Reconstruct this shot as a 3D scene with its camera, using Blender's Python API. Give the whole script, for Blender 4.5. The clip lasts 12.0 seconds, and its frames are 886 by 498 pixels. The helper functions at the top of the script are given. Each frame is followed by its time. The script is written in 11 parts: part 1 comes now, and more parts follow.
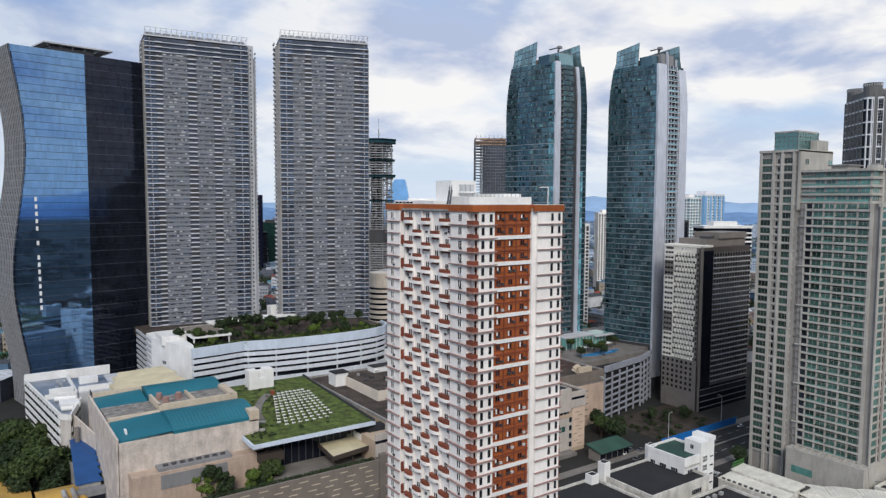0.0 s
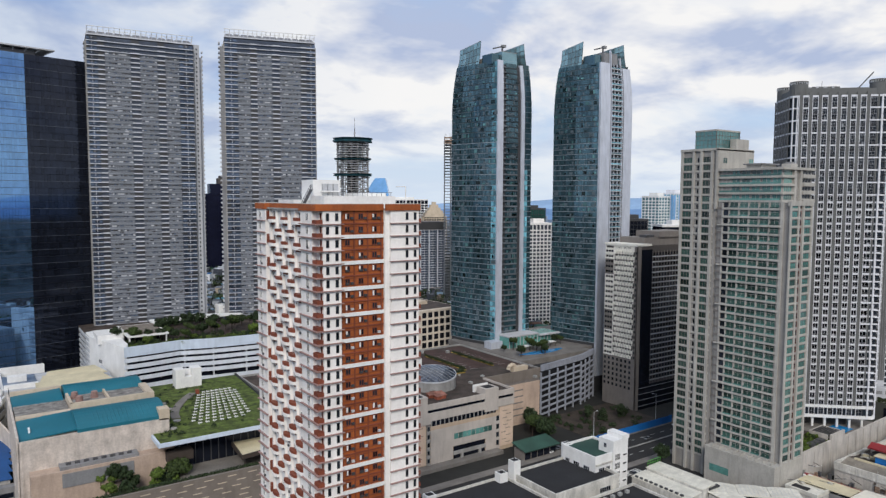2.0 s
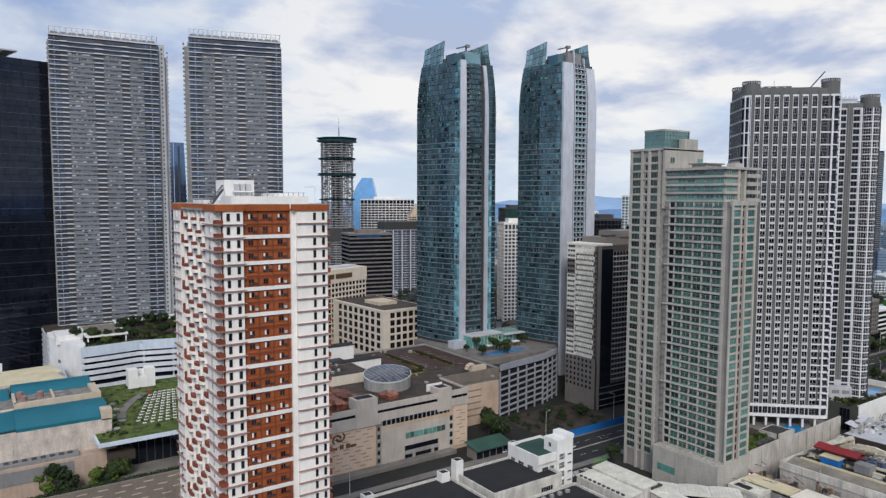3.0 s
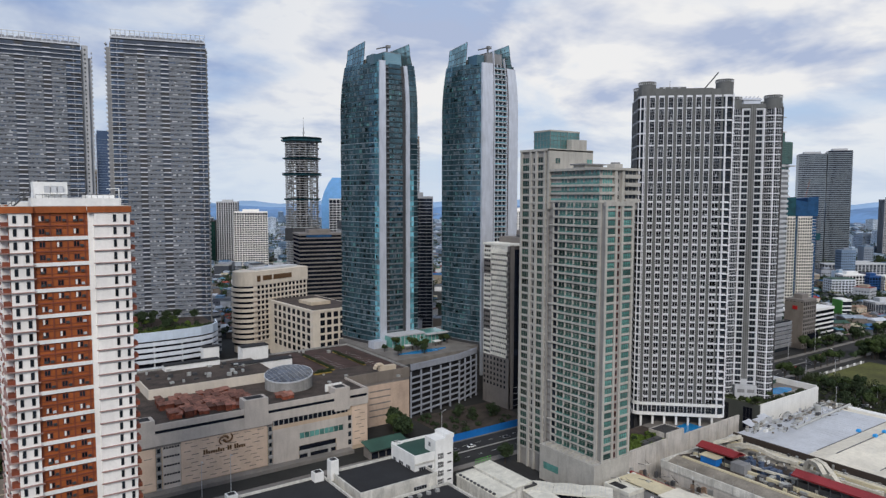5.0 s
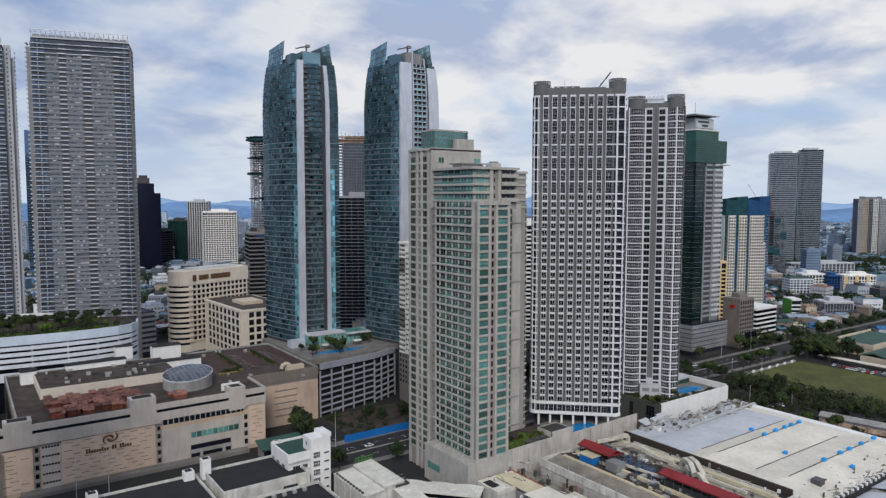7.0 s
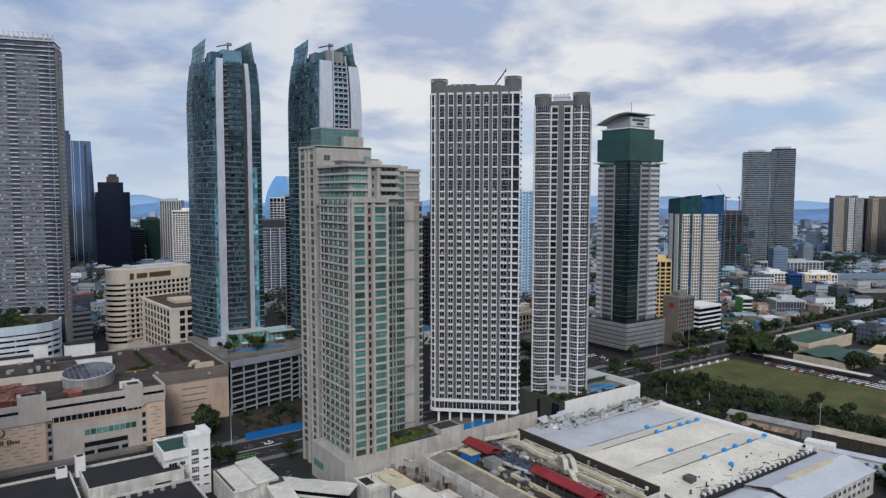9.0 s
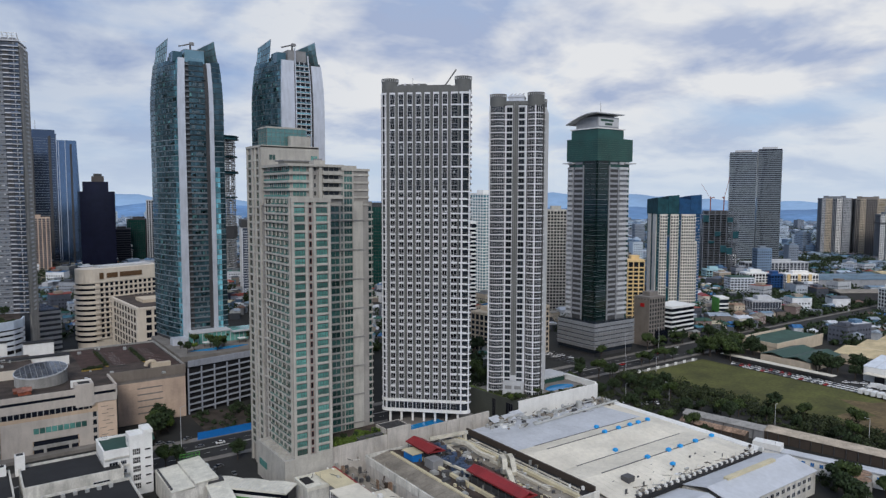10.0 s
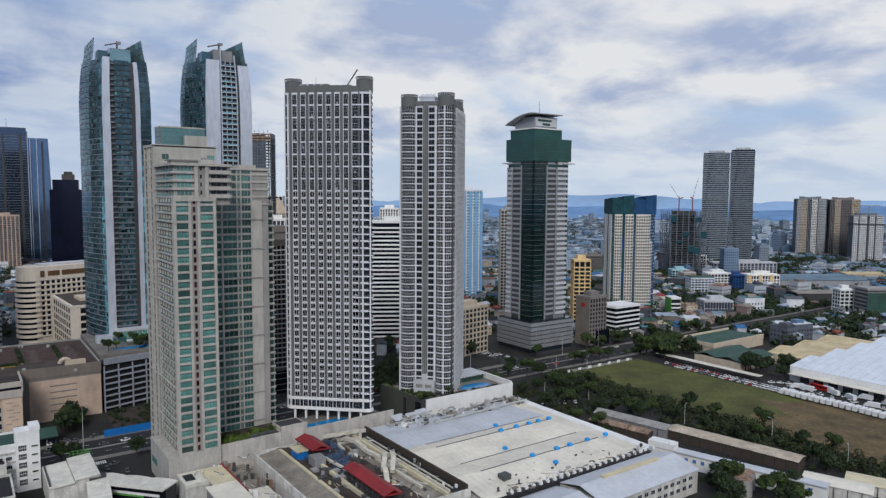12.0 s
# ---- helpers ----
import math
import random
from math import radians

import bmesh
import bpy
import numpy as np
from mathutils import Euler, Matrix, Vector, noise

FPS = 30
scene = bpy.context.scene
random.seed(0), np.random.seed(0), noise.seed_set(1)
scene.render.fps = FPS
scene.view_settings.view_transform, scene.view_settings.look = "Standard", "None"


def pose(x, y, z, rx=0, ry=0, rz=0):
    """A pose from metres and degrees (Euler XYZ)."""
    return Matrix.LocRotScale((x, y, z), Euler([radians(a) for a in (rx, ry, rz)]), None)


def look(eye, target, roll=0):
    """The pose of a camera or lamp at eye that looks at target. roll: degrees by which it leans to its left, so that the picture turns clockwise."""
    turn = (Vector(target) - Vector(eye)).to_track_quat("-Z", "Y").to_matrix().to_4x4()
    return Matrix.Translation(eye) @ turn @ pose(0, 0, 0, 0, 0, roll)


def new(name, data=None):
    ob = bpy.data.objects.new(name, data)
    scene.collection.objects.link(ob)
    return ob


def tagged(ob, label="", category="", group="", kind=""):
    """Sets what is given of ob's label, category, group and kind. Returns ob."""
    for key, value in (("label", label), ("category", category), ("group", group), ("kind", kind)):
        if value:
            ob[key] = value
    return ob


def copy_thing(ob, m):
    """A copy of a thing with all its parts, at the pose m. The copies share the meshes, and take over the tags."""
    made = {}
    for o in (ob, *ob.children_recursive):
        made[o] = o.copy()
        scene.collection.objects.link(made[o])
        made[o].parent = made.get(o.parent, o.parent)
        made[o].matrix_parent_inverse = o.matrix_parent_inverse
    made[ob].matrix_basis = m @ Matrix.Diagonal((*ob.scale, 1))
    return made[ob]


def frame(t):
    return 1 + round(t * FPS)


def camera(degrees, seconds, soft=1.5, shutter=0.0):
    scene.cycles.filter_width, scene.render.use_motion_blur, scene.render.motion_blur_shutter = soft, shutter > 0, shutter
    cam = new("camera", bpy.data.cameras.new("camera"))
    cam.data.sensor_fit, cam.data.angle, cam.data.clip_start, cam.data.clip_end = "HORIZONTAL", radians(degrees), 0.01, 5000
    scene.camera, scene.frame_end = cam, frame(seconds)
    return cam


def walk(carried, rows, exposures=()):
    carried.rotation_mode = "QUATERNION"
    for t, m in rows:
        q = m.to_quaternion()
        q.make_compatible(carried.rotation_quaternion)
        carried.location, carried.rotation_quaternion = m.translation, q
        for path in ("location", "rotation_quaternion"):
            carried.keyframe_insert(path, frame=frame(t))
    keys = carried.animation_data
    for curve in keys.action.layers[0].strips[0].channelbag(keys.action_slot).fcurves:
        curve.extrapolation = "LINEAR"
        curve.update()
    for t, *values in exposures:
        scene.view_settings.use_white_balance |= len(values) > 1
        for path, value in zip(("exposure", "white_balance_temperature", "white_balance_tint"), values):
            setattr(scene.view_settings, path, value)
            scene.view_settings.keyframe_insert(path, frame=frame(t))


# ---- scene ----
cam = camera(65.5, 12.0, soft=1.35)
METRES, EYE, TILT, LEAN, TURN = 275.0, 122.0, 0.0, 0.0, -34.7
ROWS = [
    (0.0, 0.0, 0.0, 0.0, 0.02, -4.15, -0.26),
    (0.5, 0.0251, -0.0003, -0.0002, 0.02, -4.18, -0.26),
    (1.0, 0.0556, -0.0007, 0.0002, 0.01, -4.19, -0.26),
    (1.5, 0.0897, -0.0011, 0.0007, 0.0, -4.23, -0.23),
    (2.0, 0.1266, -0.0016, 0.001, -0.03, -4.26, -0.23),
    (2.5, 0.166, -0.0021, 0.0013, -0.06, -4.27, -0.2),
    (3.0, 0.2072, -0.0026, 0.0017, -0.1, -4.29, -0.18),
    (5.0, 0.3812, -0.0069, 0.0043, -0.36, -4.35, -0.13),
    (5.5, 0.4262, -0.0079, 0.0041, -0.39, -4.35, -0.09),
    (6.0, 0.4719, -0.0089, 0.0043, -0.42, -4.36, -0.08),
    (6.5, 0.5173, -0.0096, 0.0043, -0.45, -4.36, -0.07),
    (7.0, 0.5629, -0.0097, 0.0041, -0.46, -4.38, -0.09),
    (9.0, 0.7431, -0.0116, 0.0015, -0.46, -4.43, -0.08),
    (9.5, 0.7862, -0.012, 0.0014, -0.48, -4.44, -0.1),
    (10.0, 0.8292, -0.0131, 0.0015, -0.48, -4.44, -0.15),
    (10.5, 0.8728, -0.0151, 0.002, -0.49, -4.46, -0.21),
    (11.0, 0.9161, -0.017, 0.0025, -0.5, -4.46, -0.28),
    (11.5, 0.958, -0.0192, 0.0027, -0.52, -4.5, -0.33),
    (12.0, 0.9996, -0.0221, 0.0033, -0.55, -4.51, -0.36),
]
walk(cam, [(t, pose(0, 0, EYE, TILT, LEAN, TURN) @ pose(METRES * x, METRES * y, METRES * z, 90 + pitch, roll, yaw)) for t, x, y, z, yaw, pitch, roll in ROWS],
     exposures=[(0.0, -0.14, 6680, 10), (6.0, -0.3, 6590, 10), (12.0, -0.42, 6400, 10)])

# ---- world and light ----
SUN_EL, SUN_AZ = 37.0, 214.0
world = bpy.data.worlds.new("sky")
scene.world = world
world.use_nodes = True
wt = world.node_tree
wt.nodes.clear()


def wn(kind, **kw):
    n = wt.nodes.new(kind)
    for k, v in kw.items():
        n.inputs[k].default_value = v
    return n


def wmath(op, a, b=None):
    n = wt.nodes.new("ShaderNodeMath")
    n.operation = op
    for i, v in enumerate((a, b)):
        if v is None:
            continue
        if isinstance(v, (int, float)):
            n.inputs[i].default_value = v
        else:
            wt.links.new(v, n.inputs[i])
    return n.outputs[0]


sky = wt.nodes.new("ShaderNodeTexSky")
sky.sky_type = "NISHITA"
sky.sun_disc = False
sky.sun_elevation, sky.sun_rotation = radians(SUN_EL), radians(SUN_AZ)
sky.altitude, sky.air_density, sky.dust_density, sky.ozone_density = 50, 1.0, 1.0, 1.5
coord = wt.nodes.new("ShaderNodeTexCoord")
sep = wt.nodes.new("ShaderNodeSeparateXYZ")
wt.links.new(coord.outputs["Generated"], sep.inputs[0])
lift = wmath("ADD", wmath("ABSOLUTE", sep.outputs[2]), 0.24)
flat = wt.nodes.new("ShaderNodeCombineXYZ")
wt.links.new(wmath("DIVIDE", sep.outputs[0], lift), flat.inputs[0])
wt.links.new(wmath("DIVIDE", sep.outputs[1], lift), flat.inputs[1])
cloud = wn("ShaderNodeTexNoise", Scale=1.15, Detail=7.0, Roughness=0.52, Distortion=0.35)
wt.links.new(flat.outputs[0], cloud.inputs["Vector"])
cover = wt.nodes.new("ShaderNodeValToRGB")
cover.color_ramp.elements[0].position, cover.color_ramp.elements[1].position = 0.31, 0.50
wt.links.new(cloud.outputs["Fac"], cover.inputs[0])
shade = wn("ShaderNodeTexNoise", Scale=2.1, Detail=5.0, Roughness=0.55, Distortion=0.2)
wt.links.new(flat.outputs[0], shade.inputs["Vector"])
tone = wt.nodes.new("ShaderNodeValToRGB")
tone.color_ramp.elements[0].position, tone.color_ramp.elements[0].color = 0.37, (4.5, 5.3, 7.3, 1)
tone.color_ramp.elements[1].position, tone.color_ramp.elements[1].color = 0.55, (9.5, 9.5, 9.5, 1)
wt.links.new(shade.outputs["Fac"], tone.inputs[0])
both = wt.nodes.new("ShaderNodeMixRGB")
wt.links.new(wmath("MULTIPLY", cover.outputs[0], 0.93), both.inputs[0])
gap = wt.nodes.new("ShaderNodeMixRGB")
gap.inputs[0].default_value, gap.inputs[2].default_value = 0.7, (4.4, 6.2, 9.4, 1)
wt.links.new(sky.outputs[0], gap.inputs[1])
wt.links.new(gap.outputs[0], both.inputs[1])
wt.links.new(tone.outputs[0], both.inputs[2])
bank = wt.nodes.new("ShaderNodeMapRange")
for key, value in zip(("From Min", "From Max", "To Min", "To Max"), (0.0, 0.5, 0.95, 0.0)):
    bank.inputs[key].default_value = value
wt.links.new(sep.outputs[0], bank.inputs["Value"])
grey = wt.nodes.new("ShaderNodeMixRGB")
grey.blend_type = "MULTIPLY"
grey.inputs[2].default_value = (0.6, 0.7, 0.86, 1)
wt.links.new(bank.outputs[0], grey.inputs[0])
wt.links.new(both.outputs[0], grey.inputs[1])
haze = wt.nodes.new("ShaderNodeMapRange")
for key, value in zip(("From Min", "From Max", "To Min", "To Max"), (0.0, 0.13, 0.85, 0.0)):
    haze.inputs[key].default_value = value
wt.links.new(sep.outputs[2], haze.inputs["Value"])
low = wt.nodes.new("ShaderNodeMixRGB")
low.inputs[2].default_value = (6.8, 7.9, 9.3, 1)
wt.links.new(haze.outputs[0], low.inputs[0])
wt.links.new(grey.outputs[0], low.inputs[1])
back = wn("ShaderNodeBackground", Strength=0.112)
wt.links.new(low.outputs[0], back.inputs[0])
wt.links.new(back.outputs[0], wt.nodes.new("ShaderNodeOutputWorld").inputs[0])

sun = new("sun", bpy.data.lights.new("sun", "SUN"))
sun.data.energy, sun.data.angle, sun.data.color = 2.6, radians(22), (1.0, 0.96, 0.9)
az, el = radians(SUN_AZ), radians(SUN_EL)
sun.matrix_world = look((0, 0, 400), (-math.sin(az) * math.cos(el) * 100, -math.cos(az) * math.cos(el) * 100, 400 - math.sin(el) * 100))


# ---- materials ----
def material(name, rgb, rough=0.8, metal=0.0, var=0.14, size=7.0, fine=0.6, bump=0.15, streak=0.0, rnd=0.0, isle=0.0, spec=0.5, ior=1.45, palette=None):
    """Painted, cast or grown surface: large stains, fine grain, vertical rain streaks, and a change from piece to piece."""
    m = bpy.data.materials.new(name)
    m.use_nodes = True
    nt = m.node_tree
    bs = nt.nodes["Principled BSDF"]
    bs.inputs["Roughness"].default_value, bs.inputs["Metallic"].default_value = rough, metal
    bs.inputs["Specular IOR Level"].default_value, bs.inputs["IOR"].default_value = spec, ior
    geo = nt.nodes.new("ShaderNodeNewGeometry")

    def mix(kind, fac, a, b):
        n = nt.nodes.new("ShaderNodeMixRGB")
        n.blend_type = kind
        for i, v in enumerate((fac, a, b)):
            if isinstance(v, (int, float)):
                n.inputs[i].default_value = v
            elif isinstance(v, tuple):
                n.inputs[i].default_value = (*v, 1)
            else:
                nt.links.new(v, n.inputs[i])
        return n.outputs[0]

    def noise(scale, detail=4.0, vec=None):
        n = nt.nodes.new("ShaderNodeTexNoise")
        n.inputs["Scale"].default_value, n.inputs["Detail"].default_value = scale, detail
        nt.links.new(vec or geo.outputs["Position"], n.inputs["Vector"])
        return n.outputs["Fac"]

    def rng(v, lo, hi, a=0.3, b=0.7):
        n = nt.nodes.new("ShaderNodeMapRange")
        for k, x in zip(("From Min", "From Max", "To Min", "To Max"), (a, b, lo, hi)):
            n.inputs[k].default_value = x
        nt.links.new(v, n.inputs["Value"])
        return n.outputs[0]

    col = rgb
    if palette:
        ramp = nt.nodes.new("ShaderNodeValToRGB")
        ramp.color_ramp.interpolation = "CONSTANT"
        for i, c in enumerate(palette):
            e = ramp.color_ramp.elements[i] if i < 2 else ramp.color_ramp.elements.new(i / len(palette))
            e.position, e.color = i / len(palette), (*c, 1)
        nt.links.new(geo.outputs["Random Per Island"], ramp.inputs[0])
        col = ramp.outputs[0]
    grey = rng(noise(1 / size), 1 - var, 1 + var * 0.6)
    col = mix("MULTIPLY", 1.0, col, grey)
    grain = noise(1 / fine, 3.0)
    col = mix("MULTIPLY", 1.0, col, rng(grain, 1 - var * 0.6, 1 + var * 0.4))
    if streak:
        mp = nt.nodes.new("ShaderNodeMapping")
        mp.inputs["Scale"].default_value = (0.6, 0.6, 0.11)
        nt.links.new(geo.outputs["Position"], mp.inputs["Vector"])
        col = mix("MULTIPLY", streak, col, rng(noise(1.0, 5.0, mp.outputs[0]), 0.55, 1.0, 0.34, 0.58))
    if rnd:
        info = nt.nodes.new("ShaderNodeObjectInfo")
        col = mix("MULTIPLY", 1.0, col, rng(info.outputs["Random"], 1 - rnd, 1 + rnd, 0, 1))
    if isle:
        col = mix("MULTIPLY", 1.0, col, rng(geo.outputs["Random Per Island"], 1 - isle, 1 + isle, 0, 1))
    if isinstance(col, tuple):
        bs.inputs["Base Color"].default_value = (*col, 1)
    else:
        nt.links.new(col, bs.inputs["Base Color"])
    if bump:
        b = nt.nodes.new("ShaderNodeBump")
        b.inputs["Strength"].default_value, b.inputs["Distance"].default_value = bump, 0.05
        nt.links.new(grain, b.inputs["Height"])
        nt.links.new(b.outputs[0], bs.inputs["Normal"])
    return m


WHITE = material("white_paint", (0.78, 0.775, 0.755), 0.7, streak=0.12, var=0.1)
CREAM = material("cream_paint", (0.86, 0.83, 0.79), 0.75, streak=0.16, var=0.08)
ORANGE = material("orange_paint", (0.36, 0.092, 0.02), 0.7, var=0.2, streak=0.35, rnd=0.1)
BROWNRED = material("red_brown_paint", (0.2, 0.05, 0.024), 0.7, rnd=0.15, isle=0.15, streak=0.2)
PINKTRIM = material("pinkish_ledge", (0.33, 0.21, 0.185), 0.8, streak=0.2)
GREYCLAD = material("grey_cladding", (0.155, 0.168, 0.19), 0.55, var=0.1, rnd=0.12, isle=0.14)
LIGHTGREY = material("light_grey_paint", (0.5, 0.51, 0.53), 0.7, streak=0.2, rnd=0.06)
SILVER = material("silver_cladding", (0.6, 0.63, 0.7), 0.35, metal=0.25, var=0.08, bump=0.03, streak=0.3)
DARKGREY = material("dark_grey_paint", (0.045, 0.045, 0.048), 0.6, rnd=0.1, isle=0.1)
MIDGREY = material("mid_grey_concrete", (0.24, 0.24, 0.245), 0.8, streak=0.3)
CONCRETE = material("bare_concrete", (0.33, 0.32, 0.305), 0.9, streak=0.5, var=0.2)
BEIGE = material("beige_render", (0.5, 0.385, 0.28), 0.85, streak=0.2, var=0.1)
SAND = material("sand_paint", (0.56, 0.47, 0.36), 0.85, streak=0.2)
STONE = material("grey_beige_tower_paint", (0.445, 0.425, 0.385), 0.8, streak=0.35, rnd=0.05)
BROWN = material("dark_brown_cladding", (0.07, 0.06, 0.055), 0.6, var=0.12)
TAUPE = material("taupe_render", (0.2, 0.18, 0.165), 0.8, streak=0.2)
CREAMTILE = material("ivory_panel", (0.8, 0.77, 0.69), 0.7, rnd=0.06, isle=0.08)
TEAL = material("teal_metal_roof", (0.012, 0.14, 0.19), 0.45, var=0.12, size=12)
GREENROOF = material("green_painted_roof", (0.018, 0.06, 0.045), 0.6)
LAWN = material("roof_lawn", (0.085, 0.12, 0.022), 0.95, var=0.7, size=3.5, fine=1.2, bump=0.4)
ROOFGREY = material("weathered_roof_slab", (0.064, 0.047, 0.038), 0.85, var=0.6, size=6)
# Black roof membrane, also the fill painted in where interiors lie in shade.
ROOFDARK = material("black_roof_and_shade_fill", (0.016, 0.016, 0.018), 0.8, var=0.3)
ROOFWHITE = material("white_metal_roof", (0.72, 0.67, 0.57), 0.55, var=0.14, size=14, fine=2.0, streak=0.08)
ROOFCREAM = material("cream_metal_roof", (0.6, 0.53, 0.36), 0.6, var=0.16)
RUST = material("rusty_sheet_roof", (0.3, 0.2, 0.14), 0.8, var=0.6, size=4, fine=1.0)
REDROOF = material("red_painted_sheet", (0.26, 0.025, 0.03), 0.5, var=0.25)
BLUE = material("blue_sheet", (0.01, 0.16, 0.5), 0.5)
SKYBLUE = material("light_blue_paint", (0.2, 0.42, 0.7), 0.6)
METAL = material("galvanised_duct", (0.5, 0.5, 0.48), 0.45, metal=0.5, var=0.2, isle=0.2)
STEEL = material("dark_steel", (0.1, 0.1, 0.105), 0.5, metal=0.4)
ASPHALT = material("asphalt", (0.024, 0.0235, 0.0235), 0.9, var=0.3, size=10)
GROUND = material("city_ground", (0.022, 0.022, 0.02), 0.95, var=0.35, size=40, fine=6)
PAVING = material("paving", (0.19, 0.175, 0.16), 0.9, var=0.25)
EARTH = material("bare_earth", (0.05, 0.039, 0.031), 0.95, var=0.5, size=6)
GRASS = material("field_grass", (0.085, 0.088, 0.02), 0.95, var=0.45, size=22, fine=2.0, bump=0.5)
DRYGRASS = material("dry_grass", (0.13, 0.092, 0.042), 0.95, var=0.5, size=12, fine=2.0, bump=0.5)
LEAF = material("leaves", (0.022, 0.04, 0.012), 0.8, var=0.3, size=6, isle=0.45, bump=0)
LEAFLIGHT = material("light_leaves", (0.09, 0.14, 0.02), 0.8, var=0.3, size=6, isle=0.4, bump=0)
LEAFGREEN = material("fresh_leaves", (0.042, 0.068, 0.015), 0.8, var=0.3, size=6, isle=0.45, bump=0)
LEAFMID = material("scrub_leaves", (0.032, 0.045, 0.014), 0.8, var=0.35, size=9, isle=0.5, bump=0)
BARK = material("bark", (0.055, 0.042, 0.034), 0.95)
WATER = material("pool_water", (0.02, 0.22, 0.5), 0.1, var=0.1)
NET = material("blue_green_safety_net", (0.01, 0.06, 0.075), 0.9, var=0.35, size=6)
NETBLUE = material("blue_safety_net", (0.012, 0.065, 0.16), 0.9, var=0.3, size=6)
LINE = material("road_paint", (0.7, 0.7, 0.66), 0.8)
GOLD = material("bronze_letters", (0.16, 0.09, 0.045), 0.5, metal=0.4)
YELLOW = material("yellow_paint", (0.36, 0.25, 0.05), 0.7, var=0.4)

GLASS = material("window_glass", (0.014, 0.018, 0.024), 0.1, var=0.2, bump=0, rnd=0.6, isle=0.6, spec=0.28, ior=1.42)
GLASSTEAL = material("teal_window_glass", (0.07, 0.18, 0.16), 0.12, var=0.35, bump=0, rnd=0.75, isle=0.6, spec=0.6, ior=1.5)
GLASSTWIN = material("blue_green_curtain_wall", (0.065, 0.13, 0.16), 0.09, metal=0.5, var=0.3, size=16, bump=0, rnd=0.25, isle=0.42, spec=0.6, ior=1.5)
GLASSPALE = material("pale_blue_curtain_wall", (0.17, 0.43, 0.52), 0.1, metal=0.35, var=0.3, bump=0, rnd=0.5, isle=0.6)
GLASSBLUE = material("blue_mirror_glass", (0.17, 0.31, 0.52), 0.03, metal=0.92, var=0.08, bump=0, isle=0.08)
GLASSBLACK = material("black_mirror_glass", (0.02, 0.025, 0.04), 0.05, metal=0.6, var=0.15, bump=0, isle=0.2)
GLASSGREEN = material("dark_green_glass", (0.016, 0.072, 0.06), 0.1, metal=0.2, var=0.3, size=10, bump=0, isle=0.3)
GLASSSMOKE = material("smoky_glass", (0.07, 0.08, 0.1), 0.12, metal=0.2, var=0.25, bump=0, isle=0.55)

HUTWALL = material("rusty_red_sheet", (0.2, 0.055, 0.03), 0.8, var=0.5, size=2, rnd=0.5)
HUTROOF = material("faded_red_roof", (0.23, 0.1, 0.072), 0.8, var=0.5, size=2, rnd=0.45, streak=0.3)
RUSTTILE = material("brown_roof_tiles", (0.22, 0.19, 0.16), 0.85, var=0.35, size=2)
YELLOWROOF = material("ochre_roof", (0.5, 0.3, 0.07), 0.7, var=0.2)
TAUPEWALL = material("brown_grey_wall", (0.2, 0.17, 0.145), 0.85, streak=0.25)
STAINED = material("stained_white_wall", (0.62, 0.6, 0.55), 0.8, streak=0.6, var=0.25)
GREENFRAME = material("green_steel", (0.08, 0.3, 0.05), 0.6)
CARWHITE = material("white_car_paint", (0.72, 0.72, 0.72), 0.3, var=0.03, bump=0)
CARGREY = material("grey_car_paint", (0.16, 0.165, 0.175), 0.3, metal=0.3, var=0.03, bump=0)
CARRED = material("red_car_paint", (0.4, 0.02, 0.02), 0.3, var=0.03, bump=0)
RUBBER = material("rubber", (0.02, 0.02, 0.02), 0.9)
HOUSES = material("house_walls", (0.5, 0.5, 0.5), 0.85, var=0.2, size=5, palette=[(0.3, 0.32, 0.36), (0.1, 0.11, 0.14), (0.7, 0.71, 0.73), (0.4, 0.44, 0.5), (0.18, 0.15, 0.13), (0.06, 0.068, 0.085), (0.45, 0.47, 0.5), (0.1, 0.18, 0.28), (0.34, 0.29, 0.23), (0.14, 0.15, 0.16)])
ROOFS = material("house_roofs", (0.3, 0.3, 0.3), 0.75, var=0.35, size=3, palette=[(0.13, 0.14, 0.16), (0.26, 0.055, 0.035), (0.56, 0.58, 0.62), (0.3, 0.35, 0.41), (0.045, 0.05, 0.06), (0.14, 0.08, 0.06), (0.03, 0.13, 0.1), (0.24, 0.24, 0.23), (0.03, 0.13, 0.3), (0.09, 0.1, 0.115), (0.17, 0.25, 0.33), (0.4, 0.36, 0.26), (0.07, 0.2, 0.26)])
# The hills' blue is distance haze painted into the colour.
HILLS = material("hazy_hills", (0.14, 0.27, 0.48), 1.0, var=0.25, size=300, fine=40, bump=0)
WALLGREY = material("warm_grey_render", (0.49, 0.44, 0.395), 0.85, streak=0.22, var=0.1)
GRIDWHITE = material("greyish_white_paint", (0.72, 0.725, 0.755), 0.7, streak=0.2, var=0.1)
# Far walls, roofs and hills: distance haze is mixed into these blues.
FARHOUSES = material("haze_blue_walls", (0.4, 0.4, 0.4), 0.9, var=0.2, size=20, palette=[(0.396, 0.48, 0.582), (0.155, 0.221, 0.312), (0.258, 0.326, 0.416), (0.533, 0.614, 0.707), (0.206, 0.24, 0.291), (0.138, 0.211, 0.312), (0.473, 0.547, 0.624)])
FARROOFS = material("haze_blue_roofs", (0.3, 0.3, 0.3), 0.9, var=0.3, size=20, palette=[(0.189, 0.25, 0.322), (0.146, 0.125, 0.146), (0.327, 0.403, 0.499), (0.112, 0.163, 0.229), (0.198, 0.221, 0.26), (0.112, 0.211, 0.302), (0.378, 0.451, 0.541)])
